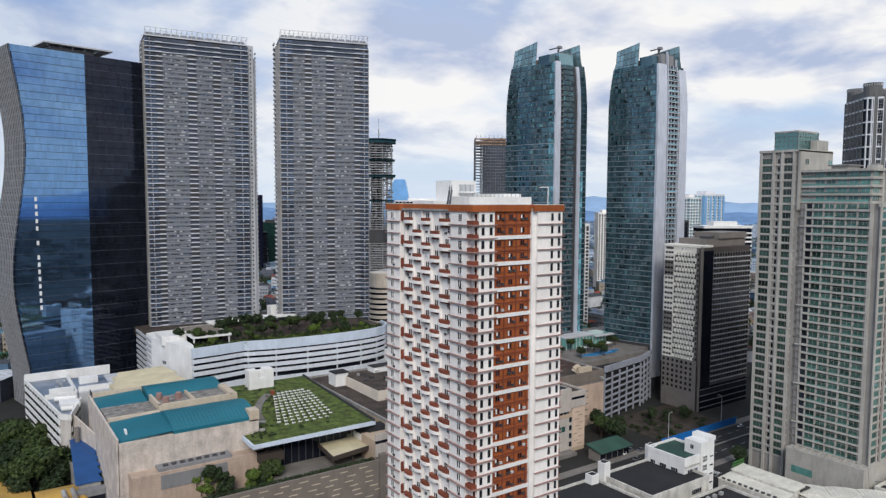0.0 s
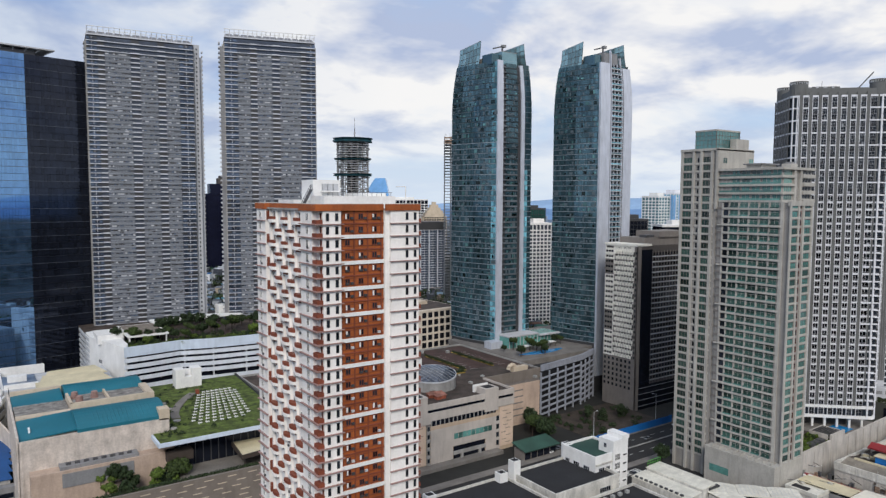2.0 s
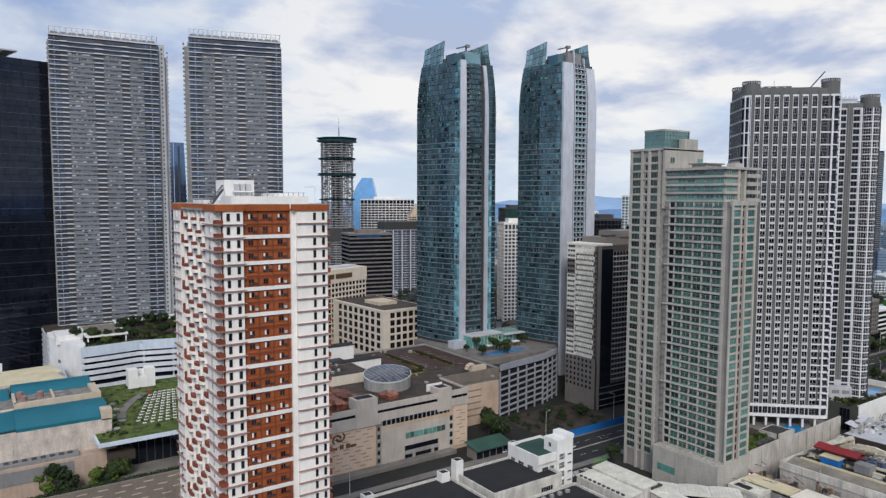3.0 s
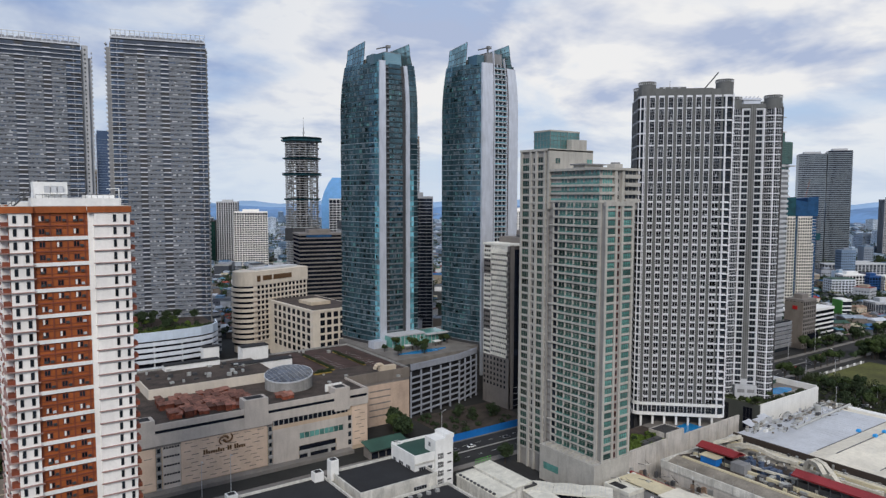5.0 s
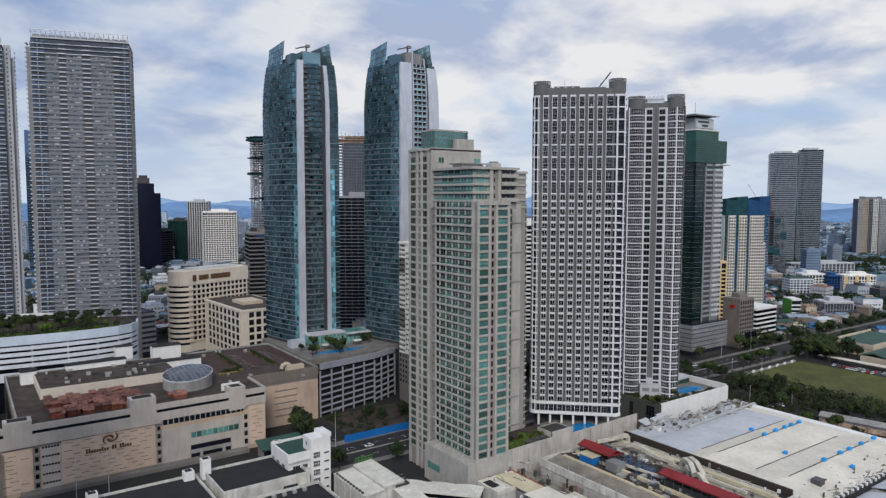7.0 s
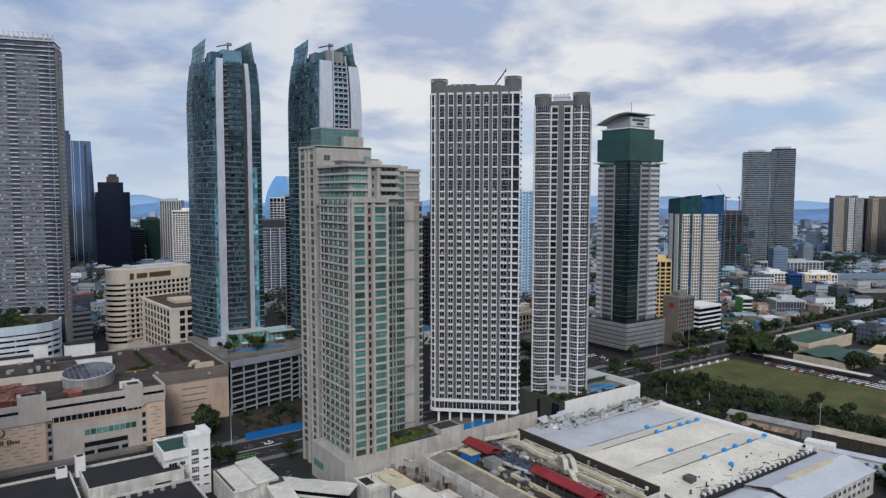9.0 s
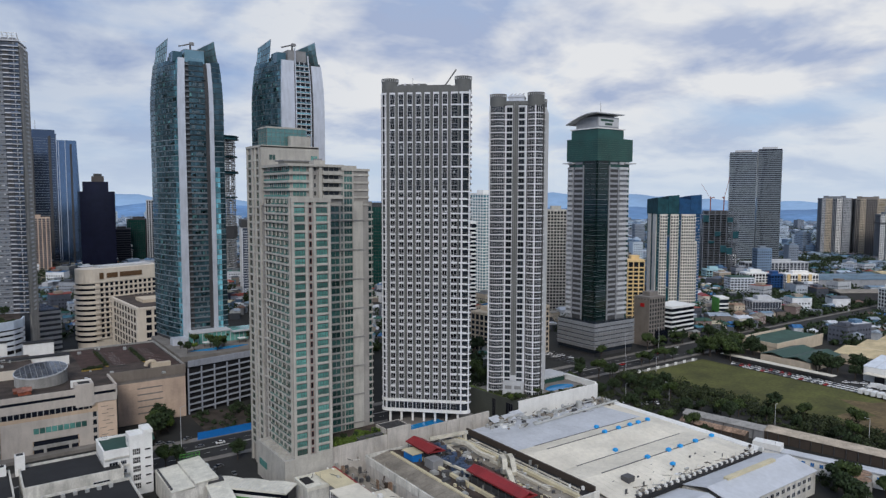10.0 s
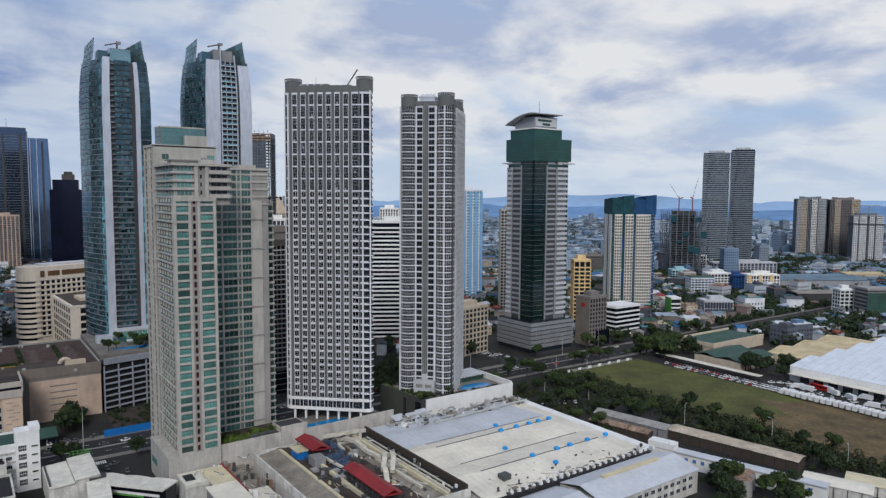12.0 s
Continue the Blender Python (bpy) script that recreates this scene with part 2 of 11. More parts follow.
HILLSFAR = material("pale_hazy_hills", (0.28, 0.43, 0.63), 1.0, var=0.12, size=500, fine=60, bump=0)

ROOFTAN = material("tan_sheet_roof", (0.27, 0.24, 0.2), 0.65, var=0.35, size=7, streak=0.2)
ROOFCOOL = material("cool_white_sheet_roof", (0.52, 0.54, 0.58), 0.5, var=0.12, size=12, fine=2.0, streak=0.08)
SKYLIGHT = material("bright_blue_vent", (0.02, 0.32, 0.75), 0.5)
DARKOLIVE = material("dark_olive_grey_wall", (0.075, 0.08, 0.07), 0.7, streak=0.15)
RUSTPALE = material("pale_rusty_roof", (0.5, 0.42, 0.33), 0.75, var=0.35, size=6, streak=0.3)
GREENFADE = material("faded_green_roof", (0.03, 0.08, 0.06), 0.75, var=0.3, size=8)
YELLOWPALE = material("pale_ochre_roof", (0.55, 0.44, 0.26), 0.7, var=0.25, size=8)
GLASSDUSK = material("dusky_mirror_glass", (0.085, 0.115, 0.175), 0.08, metal=0.85, var=0.1, bump=0, isle=0.1)
GLASSNIGHT = material("blue_grey_balcony_glass", (0.08, 0.105, 0.15), 0.12, metal=0.2, var=0.25, bump=0, isle=0.7)
BANDTEAL = material("grey_teal_spandrel", (0.075, 0.1, 0.115), 0.5, var=0.2, rnd=0.3)
WALLPALE = material("pale_weathered_wall", (0.52, 0.485, 0.445), 0.85, streak=0.45, var=0.16)
PODGREY = material("cool_grey_panel", (0.3, 0.31, 0.33), 0.7, streak=0.2, var=0.12)
DECKGREY = material("blue_grey_concrete", (0.31, 0.33, 0.38), 0.8, streak=0.3)
LATTICE = material("teal_lattice_glass", (0.2, 0.33, 0.37), 0.12, metal=0.6, var=0.2, bump=0, isle=0.4)
HOTELCREAM = material("light_cream_render", (0.68, 0.605, 0.51), 0.85, streak=0.15, var=0.08)
SLABEDGE = material("pale_grey_balcony_edge", (0.53, 0.54, 0.58), 0.7, var=0.12, rnd=0.1, isle=0.12)
GREYLINE = material("grey_metal_sill", (0.29, 0.305, 0.335), 0.6, var=0.15, isle=0.1)
GLASSPINE = material("dark_slate_green_glass", (0.006, 0.018, 0.019), 0.1, metal=0.2, var=0.25, bump=0, isle=0.5)
BLUEDARK = material("dark_blue_sheet", (0.012, 0.07, 0.22), 0.5, var=0.2)
PARAPETBLUE = material("pale_blue_white_paint", (0.58, 0.66, 0.76), 0.7, streak=0.2, var=0.1)
STAINEDTAN = material("stained_tan_concrete", (0.6, 0.53, 0.47), 0.85, streak=0.4, var=0.22, size=5)
WALLBEIGE = material("pinkish_beige_wall", (0.5, 0.38, 0.3), 0.85, streak=0.3, var=0.14)
TANPANEL = material("tan_stone_panel", (0.64, 0.485, 0.37), 0.85, streak=0.12, var=0.1)
MAROON = material("maroon_grey_render", (0.24, 0.175, 0.16), 0.85, var=0.15)
STACK = material("sand_white_render", (0.68, 0.64, 0.57), 0.85, var=0.12)
CROWNGREY = material("charcoal_grey_paint", (0.13, 0.133, 0.13), 0.7, var=0.14, streak=0.2)
GLASSDIM = material("dim_green_window_glass", (0.045, 0.095, 0.08), 0.12, var=0.3, bump=0, rnd=0.5, isle=0.7)
GLASSLOUNGE = material("sea_green_glazing", (0.1, 0.22, 0.22), 0.12, metal=0.3, var=0.2, bump=0, isle=0.4)
BANDLIGHT = material("grey_slab_edge", (0.22, 0.255, 0.285), 0.55, var=0.2, rnd=0.25)
SPANDREL = material("grey_brown_spandrel", (0.125, 0.14, 0.155), 0.6, var=0.2, rnd=0.3)
BLUEWHITE = material("cool_white_paint", (0.66, 0.7, 0.76), 0.7, streak=0.2, var=0.1)
# Palette kept dark so the unseen blocks darken what the glass mirrors.
CITYDARK = material("unseen_city_dark_walls", (0.1, 0.1, 0.1), 0.9, var=0.3, size=9, palette=[(0.035, 0.035, 0.04), (0.07, 0.065, 0.06), (0.02, 0.03, 0.014), (0.12, 0.115, 0.11), (0.025, 0.025, 0.03)])
MOSSY = material("mossy_roof_slab", (0.26, 0.245, 0.225), 0.9, var=0.55, size=3, fine=0.7, streak=0.3)
DIRTYWHITE = material("dirty_white_sheet", (0.68, 0.655, 0.57), 0.7, var=0.18, size=4, streak=0.15)
DUCTCREAM = material("cream_duct_sheet", (0.58, 0.54, 0.45), 0.6, var=0.25, size=3)
# TANPANEL darkened evenly, the shade of one panel put into its colour.
TANDARK = material("tan_panel_shade_tone", (0.54, 0.405, 0.315), 0.85, streak=0.25, var=0.15)
GLASSWING = material("mid_blue_glass", (0.13, 0.2, 0.32), 0.08, metal=0.8, var=0.1, bump=0)
GLASSSAIL = material("bright_blue_glass", (0.22, 0.48, 0.85), 0.12, metal=0.1, var=0.1, bump=0)
YELLOWWALL = material("warm_yellow_render", (0.72, 0.52, 0.26), 0.85, streak=0.15)
PALEBLUEROOF = material("pale_blue_sheet_roof", (0.13, 0.2, 0.26), 0.6, var=0.25, size=16, fine=3.0)
TURQUOISE = material("pale_turquoise_render", (0.36, 0.55, 0.6), 0.8, streak=0.15)
GLASSVIOLET = material("dark_violet_glass", (0.012, 0.014, 0.034), 0.15, metal=0.3, var=0.2, bump=0)

# ---- builders ----
CACHE = {}


def thing(name, x, y, z=0.0, rz=0.0, label="", category="", group="", kind=""):
    ob = new(name)
    ob.empty_display_size = 0.5
    ob.matrix_world = pose(x, y, z, 0, 0, rz)
    return tagged(ob, label, category, group, kind)


def part(name, data, mat, parent, label="", m=None):
    """Links a bmesh or a mesh as one object under its parent."""
    if isinstance(data, bmesh.types.BMesh):
        me = bpy.data.meshes.new(name)
        data.to_mesh(me)
        data.free()
    else:
        me = data
    if mat is not None and not me.materials:
        for one in mat if isinstance(mat, (tuple, list)) else (mat,):
            me.materials.append(one)
    ob = new(name, me)
    ob.parent = parent
    if m is not None:
        ob.matrix_basis = m
    if label:
        ob["label"] = label
    return ob


QUADS = ((0, 3, 2, 1), (4, 5, 6, 7), (0, 1, 5, 4), (1, 2, 6, 5), (2, 3, 7, 6), (3, 0, 4, 7))


class Build:
    """Collects boxes and other solids into one mesh."""

    def __init__(self, *mats, m=None):
        self.v, self.f, self.mi, self.mats, self.m = [], [], [], mats, m or Matrix()

    def solid(self, verts, faces, mat=0, m=None):
        n = len(self.v)
        t = self.m @ m if m is not None else self.m
        self.v += [tuple(t @ Vector(p)) for p in verts]
        self.f += [tuple(n + i for i in q) for q in faces]
        self.mi += [mat] * len(faces)

    def box(self, x0, x1, y0, y1, z0, z1, mat=0, m=None):
        self.solid(((x0, y0, z0), (x1, y0, z0), (x1, y1, z0), (x0, y1, z0), (x0, y0, z1), (x1, y0, z1), (x1, y1, z1), (x0, y1, z1)), QUADS, mat, m)

    def prism(self, outline, z0, z1, mat=0, m=None):
        n = len(outline)
        vs = [(x, y, z0) for x, y in outline] + [(x, y, z1) for x, y in outline]
        fs = [tuple(range(n - 1, -1, -1)), tuple(range(n, 2 * n))] + [(i, (i + 1) % n, n + (i + 1) % n, n + i) for i in range(n)]
        self.solid(vs, fs, mat, m)

    def tube(self, p, q, r, sides=8, mat=0, r2=None):
        p, q = Vector(p), Vector(q)
        turn = (q - p).to_track_quat("Z", "Y").to_matrix().to_4x4()
        t = Matrix.Translation(p) @ turn
        h, r2 = (q - p).length, r if r2 is None else r2
        ring = [(math.cos(a), math.sin(a)) for a in (2 * math.pi * i / sides for i in range(sides))]
        vs = [(r * c, r * s, 0) for c, s in ring] + [(r2 * c, r2 * s, h) for c, s in ring]
        fs = [tuple(range(sides - 1, -1, -1)), tuple(range(sides, 2 * sides))] + [(i, (i + 1) % sides, sides + (i + 1) % sides, sides + i) for i in range(sides)]
        self.solid(vs, fs, mat, t)

    def sweep(self, pts, z0, z1, out, inn, mat=0):
        """A wall along a line of (x, y): one connected shell, out to the right of the way, inn to the left."""
        n = len(pts)
        vs = []
        for i, (x, y) in enumerate(pts):
            a, c = pts[max(0, i - 1)], pts[min(n - 1, i + 1)]
            d = Vector((c[0] - a[0], c[1] - a[1], 0)).normalized()
            o = Vector((d.y, -d.x, 0))
            for k, z in ((out, z0), (-inn, z0), (-inn, z1), (out, z1)):
                vs.append((x + o.x * k, y + o.y * k, z))
        fs = [(0, 1, 2, 3), (4 * n - 1, 4 * n - 2, 4 * n - 3, 4 * n - 4)]
        for i in range(n - 1):
            for k in range(4):
                fs.append((4 * i + k, 4 * i + 4 + k, 4 * i + 4 + (k + 1) % 4, 4 * i + (k + 1) % 4))
        self.solid(vs, fs, mat)

    def mesh(self, name):
        me = bpy.data.meshes.new(name)
        me.from_pydata(self.v, [], self.f)
        for one in self.mats:
            me.materials.append(one)
        if len(self.mats) > 1:
            me.polygons.foreach_set("material_index", self.mi)
        me.update()
        return me

    def put(self, name, parent=None, label="", kind="", m=None):
        ob = part(name, self.mesh(name), None, parent, label, m)
        if kind:
            ob["kind"] = kind
        return ob


def box(name, parent, mat, x0, x1, y0, y1, z0, z1, label="", m=None):
    """A box part; equal boxes share one mesh."""
    s = (round(x1 - x0, 3), round(y1 - y0, 3), round(z1 - z0, 3))
    key = ("box", s, mat.name)
    if key not in CACHE:
        b = Build(mat)
        b.box(-s[0] / 2, s[0] / 2, -s[1] / 2, s[1] / 2, 0, s[2])
        CACHE[key] = b.mesh(name)
    t = Matrix.Translation(((x0 + x1) / 2, (y0 + y1) / 2, z0))
    return part(name, CACHE[key], None, parent, label, m @ t if m is not None else t)


def window_mesh(w, h, frame_mat, glass_mat, bars=1, depth=0.25, transom=0.0):
    """A window that faces -y, one connected shell: panes set back in a frame with bars; origin at its foot."""
    key = ("win", w, h, frame_mat.name, glass_mat.name, bars, depth, transom)
    if key in CACHE:
        return CACHE[key]
    b = Build(frame_mat, glass_mat)
    t, s = 0.1, 0.045
    xs = [-w / 2, -w / 2 + t]
    for i in range(bars):
        x = -w / 2 + w * (i + 1) / (bars + 1)
        xs += [x - s, x + s]
    xs += [w / 2 - t, w / 2]
    zs = [0, t] + ([h * transom - s, h * transom + s] if transom else []) + [h - t, h]
    nx, nz = len(xs), len(zs)
    vs = [(x, -depth, z) for z in zs for x in xs]
    fs, mi = [], []
    for j in range(nz - 1):
        for i in range(nx - 1):
            q = (j * nx + i, j * nx + i + 1, (j + 1) * nx + i + 1, (j + 1) * nx + i)
            if i % 2 and j % 2:
                n = len(vs)
                vs += [(vs[k][0], -depth * 0.3, vs[k][2]) for k in q]
                for k in range(4):
                    fs.append((q[k], q[(k + 1) % 4], n + (k + 1) % 4, n + k))
                    mi.append(0)
                fs.append((n, n + 1, n + 2, n + 3))
                mi.append(1)
            else:
                fs.append(q)
                mi.append(0)
    n = len(vs)
    c = (0, nx - 1, nx * nz - 1, nx * (nz - 1))
    vs += [(vs[k][0], 0.0, vs[k][2]) for k in c]
    rim = list(range(nx)) + [nx * j + nx - 1 for j in range(1, nz)] + [nx * (nz - 1) + i for i in range(nx - 2, -1, -1)] + [nx * j for j in range(nz - 2, 0, -1)]
    m2 = len(vs)
    vs += [(vs[k][0], 0.0, vs[k][2]) for k in rim]
    for k in range(len(rim)):
        fs.append((rim[(k + 1) % len(rim)], rim[k], m2 + k, m2 + (k + 1) % len(rim)))
        mi.append(0)
    vs = vs[:n] + vs[m2:]
    fs = [tuple(i if i < n else i - (m2 - n) if i >= m2 else i for i in f) for f in fs]
    b.v, b.f, b.mi = vs, fs, mi
    CACHE[key] = b.mesh("window")
    return CACHE[key]


def side(x, y, rz):
    """A frame of a wall: local x runs to the right as seen from outside, local -y points out."""
    return pose(x, y, 0, 0, 0, rz)


# ---- ground and roads ----
def sheet(name, mat, x0, x1, y0, y1, z, label, category="ground", thick=0.3):
    b = Build(mat)
    b.box(x0, x1, y0, y1, z - thick, z)
    return tagged(b.put(name), label, category, kind="structure")


b = Build(GROUND)
b.prism([(4900 * math.cos(a), 4900 * math.sin(a)) for a in (2 * math.pi * i / 96 for i in range(96))], -6.0, 0.0)
tagged(b.put("ground"), "grey-brown city ground reaching the hills", "ground", kind="structure")



def windows(parent, m, cols, zs, h, frame_mat, glass_mat, bars=1, depth=0.25, single=True, transom=0.0, name="window"):
    """Windows in columns (centre, width) and rows of foot heights; each its own part, or all joined."""
    if single:
        for u, w in cols:
            me = window_mesh(w, h, frame_mat, glass_mat, bars, depth, transom)
            for z in zs:
                part(name, me, None, parent, "", m @ Matrix.Translation((u, 0, z)))
        return
    b = Build(frame_mat, glass_mat, m=m)
    for u, w in cols:
        for z in zs:
            b.box(u - w / 2 + 0.1, u + w / 2 - 0.1, -0.08, 0.02, z + 0.1, z + h - 0.1, 1)
            b.box(u - w / 2, u + w / 2, -depth, 0, z, z + 0.12)
            b.box(u - w / 2, u + w / 2, -depth, 0, z + h - 0.1, z + h)
            for i in range(bars + 2):
                x = u - w / 2 + 0.05 + (w - 0.1) * i / (bars + 1)
                b.box(x - 0.05, x + 0.05, -depth, 0, z + 0.12, z + h - 0.1)
    b.put(name, parent, kind="stuff")


def bands(parent, m, mat, u0, u1, zs, h, proud=0.35, name="floor_band", back=0.0):
    """One ledge or spandrel a floor, each a part of its own."""
    for z in zs:
        box(name, parent, mat, u0, u1, -proud, back, z, z + h, m=m)


def piers(parent, m, mat, us, w, z0, z1, proud=0.4, name="pier", back=0.0):
    for u in us:
        box(name, parent, mat, u - w / 2, u + w / 2, -proud, back, z0, z1, m=m)


# ---- orange and white apartment tower ----
def orange_tower():
    t = thing("apartment_tower", 92.5, 121.8, 0, 0, "cream and orange apartment tower with staggered round balconies", "tower")
    top, fh, n = 119.2, 3.03, 39
    floor = [top - fh * (k + 1) for k in range(n)]
    seen = floor[:26]
    box("wall", t, CREAM, 1.3, 27.2, 1.3, 37.0, 0, top)
    box("wing", t, CREAM, 0.0, 6.1, 2.5, 8.8, 0, top)
    box("wing", t, CREAM, 1.6, 6.1, 0.0, 2.5, 0, top)
    box("wing", t, CREAM, 0.0, 5.5, 31.6, 38.0, 0, top)
    box("wing", t, CREAM, 18.9, 26.8, -0.5, 8.0, 0, top)
    box("wing", t, CREAM, 17.7, 18.9, 0.3, 3.0, 0, top, "plain cream pier")
    box("orange_wall", t, ORANGE, 6.1, 17.7, 0.95, 1.35, 0, top, "orange painted wall")
    front, west = side(0, 0, 0), side(0, 40.2, -90)
    # parapet along the stepped outline
    for x0, x1, y0, y1 in ((-0.35, 0.3, 2.0, 9.2), (-0.35, 0.3, 31.2, 38.3), (1.0, 1.5, 9.2, 31.2), (-0.3, 6.4, -0.35, 2.2), (6.4, 17.5, 0.4, 1.0), (17.5, 27.1, -0.85, -0.2), (26.8, 27.3, -0.3, 38.0), (0.3, 27.0, 37.5, 38.3)):
        box("parapet", t, ORANGE, x0, x1, y0, y1, top, top + 1.5, "orange-brown roof parapet")
        box("parapet_cap", t, STAINED, x0 + 0.12, x1 - 0.12, y0 + 0.12, y1 - 0.12, top + 1.5, top + 1.62)
    box("roof_slab", t, CONCRETE, 0.3, 26.9, 0.9, 37.6, top, top + 0.4, "stained concrete roof deck")
    # front: two narrow windows on the corner piece, three on the orange wall, two on the wing
    zs = [z + 0.75 for z in seen]
    windows(t, side(0, 0, 0), [(2.7, 0.75), (5.0, 0.75)], zs, 1.75, DARKGREY, GLASS, 0, 0.12)
    windows(t, side(0, 0.95, 0), [(8.1, 1.3), (11.6, 1.3), (15.2, 1.3)], [z + 1.0 for z in seen], 1.4, BROWNRED, GLASS, 1, 0.14)
    windows(t, side(0, -0.5, 0), [(23.4, 0.7), (25.7, 0.7)], zs, 1.8, DARKGREY, GLASS, 0, 0.12)
    windows(t, side(0, 0, -90), [(-4.9, 1.5), (-35.2, 1.5)], zs, 1.8, WHITE, GLASS, 1, 0.14)
    for k, z in enumerate(floor):
        fine = k < 26
        if k % 2 == 1:
            box("white_band", t, WHITE, 6.1, 18.1, 0.55, 0.95, z - 0.35, z + 0.5, "white band between orange storeys")
        else:
            box("brown_band", t, BROWNRED, 6.1, 17.7, 0.72, 0.95, z - 0.1, z + 0.22)
        # ledges of the white pieces
        box("ledge", t, PINKTRIM, 1.0, 6.6, -0.55, 0.0, z - 0.1, z + 0.1)
        box("ledge", t, PINKTRIM, -0.55, 0.0, 2.0, 9.0, z - 0.1, z + 0.1)
        box("ledge", t, PINKTRIM, -0.55, 0.0, 31.4, 38.4, z - 0.1, z + 0.1)
        box("ledge", t, PINKTRIM, 18.6, 27.2, -1.0, -0.5, z - 0.1, z + 0.1)
        # corner balcony and the balconies of the far side
        box("corner_balcony", t, BROWNRED, 0.05, 1.58, 0.05, 2.48, z - 0.1, z + 1.0, "red-brown corner balcony")
        box("ledge", t, PINKTRIM, -0.5, 1.0, -0.5, 2.2, z - 0.12, z + 0.14)
        if k % 2 == 0:
            box("recess_panel", t, BROWNRED, 0.3, 1.35, 30.9, 31.6, z + 0.2, z + 2.6)
        else:
            box("recess_panel", t, BROWNRED, 0.3, 1.35, 8.8, 9.4, z + 0.2, z + 2.6)
        if fine:
            box("side_balcony", t, BROWNRED, 26.8, 28.0, 0.4, 3.4, z - 0.1, z + 0.95, "red-brown side balcony")
            part("balcony_door", window_mesh(1.3, 2.3, BROWNRED, GLASS, 1, 0.12, 0.0), None, t, "", side(1.6, 1.3, -90) @ Matrix.Translation((0, 0, z + 0.2)))
    # staggered round balconies with red-brown parapets
    b = Build(CREAM, BROWNRED)
    def cup(w, d):
        return [(-w / 2, 0)] + [(-w / 2 + w * (0.5 - 0.5 * math.cos(a)), -d * (0.45 + 0.55 * math.sin(a))) for a in (math.pi * i / 8 for i in range(9))] + [(w / 2, 0)]
    b.prism(cup(4.1, 1.5), -0.35, 0.45, 0)
    b.prism(cup(3.9, 1.35), 0.45, 1.15, 1)
    b.box(-1.5, 1.5, -0.5, 0, -0.95, -0.36, 1)
    balcony = b.mesh("balcony")
    wide = Build(CREAM, BROWNRED)
    wide.prism(cup(5.0, 1.55), -0.35, 0.45, 0)
    wide.prism(cup(4.8, 1.4), 0.45, 1.2, 1)
    wide.box(-1.9, 1.9, -0.5, 0, -0.95, -0.36, 1)
    broad = wide.mesh("balcony")
    wall = side(1.3, 0, -90)
    low = Build(CREAM, BROWNRED)
    for k, z in enumerate(floor):
        for j, y in enumerate((28.3, 24.3, 20.3, 16.3, 11.9)):
            if j % 2 == k % 2:
                if k < 26:
                    part("balcony", broad if j == 4 else balcony, None, t, "", wall @ Matrix.Translation((-y, 0, z)))
                else:
                    low.prism(cup(4.0, 1.4), -0.35, 1.1, 0, wall @ Matrix.Translation((-y, 0, z)))
            elif j in (0, 4) and k < 26:
                part("window", window_mesh(1.3, 1.7, WHITE, GLASS, 1, 0.14, 0.0), None, t, "", wall @ Matrix.Translation((-y + (0.9 if j == 4 else -1.2), 0, z + 0.8)))
            if j % 2 == k % 2 and k < 26:
                part("balcony_door", window_mesh(1.6, 2.1, CREAM, GLASS, 1, 0.1, 0.0), None, t, "", wall @ Matrix.Translation((-y, 0, z + 0.46)))
    low.put("balcony", t, kind="stuff")
    # dark joints of the orange wall, wall air conditioners and drying racks
    joints, units = Build(BROWNRED), Build(LIGHTGREY, DARKGREY, WHITE)
    rj = random.Random(12)
    for u in (6.5, 9.85, 13.4, 17.0):
        joints.box(u - 0.16, u + 0.16, 0.8, 0.95, floor[25], top)
    for k, z in enumerate(seen):
        joints.box(6.1, 17.7, 0.84, 0.95, z + 0.86, z + 0.98)
        joints.box(6.1, 17.7, 0.84, 0.95, z + 2.44, z + 2.54)
        for u in (8.1, 11.6, 15.2):
            if rj.random() < 0.7:
                units.box(u + 0.75, u + 1.45, 0.5, 0.95, z + 1.05, z + 1.6, rj.choice((0, 1, 1)))
            if rj.random() < 0.3:
                units.box(u - 0.6, u + 0.3, 0.55, 0.95, z + 0.98, z + 1.5, 1)
            if rj.random() < 0.55:
                units.box(u - 0.5, u - 0.08, 0.88, 0.9, z + 1.12, z + 2.28, 2)
        for y in (4.2, 12.0, 20.3, 28.2, 34.0):
            if rj.random() < 0.5:
                units.box(1.0 if 9 < y < 31 else -0.32, 1.3 if 9 < y < 31 else 0.0, y, y + 0.7, z + 0.5, z + 1.0, rj.choice((0, 1)))
    joints.put("wall_joint", t, kind="stuff")
    units.put("air_conditioner", t, "small wall air conditioners", kind="stuff")
    for y in (30.4, 26.3, 22.3, 18.3, 14.3, 9.4):
        box("pier", t, CREAM, 0.75, 1.3, y - 0.28, y + 0.28, 0, top)
    # roof: plant room, low white walls, stair rail, air conditioners
    box("plant_room", t, WHITE, 8.2, 15.9, 20.0, 27.0, top + 0.4, 126.7, "white rooftop plant room")
    box("roof_wall", t, WHITE, 7.0, 27.0, 11.0, 18.9, top + 0.4, 122.6, "white low rooftop wall")
    box("roof_wall", t, WHITE, 20.0, 26.0, 14.0, 26.0, top + 0.4, 123.4, "white low rooftop wall")
    box("roof_wall", t, WHITE, 3.0, 8.3, 20.0, 30.0, top + 0.4, 121.6, "white low rooftop wall")
    for i in range(3):
        box("air_conditioner", t, LIGHTGREY, 10.6 + 1.5 * i, 11.8 + 1.5 * i, 19.2, 19.98, 124.0, 125.7, "grey wall air conditioner")
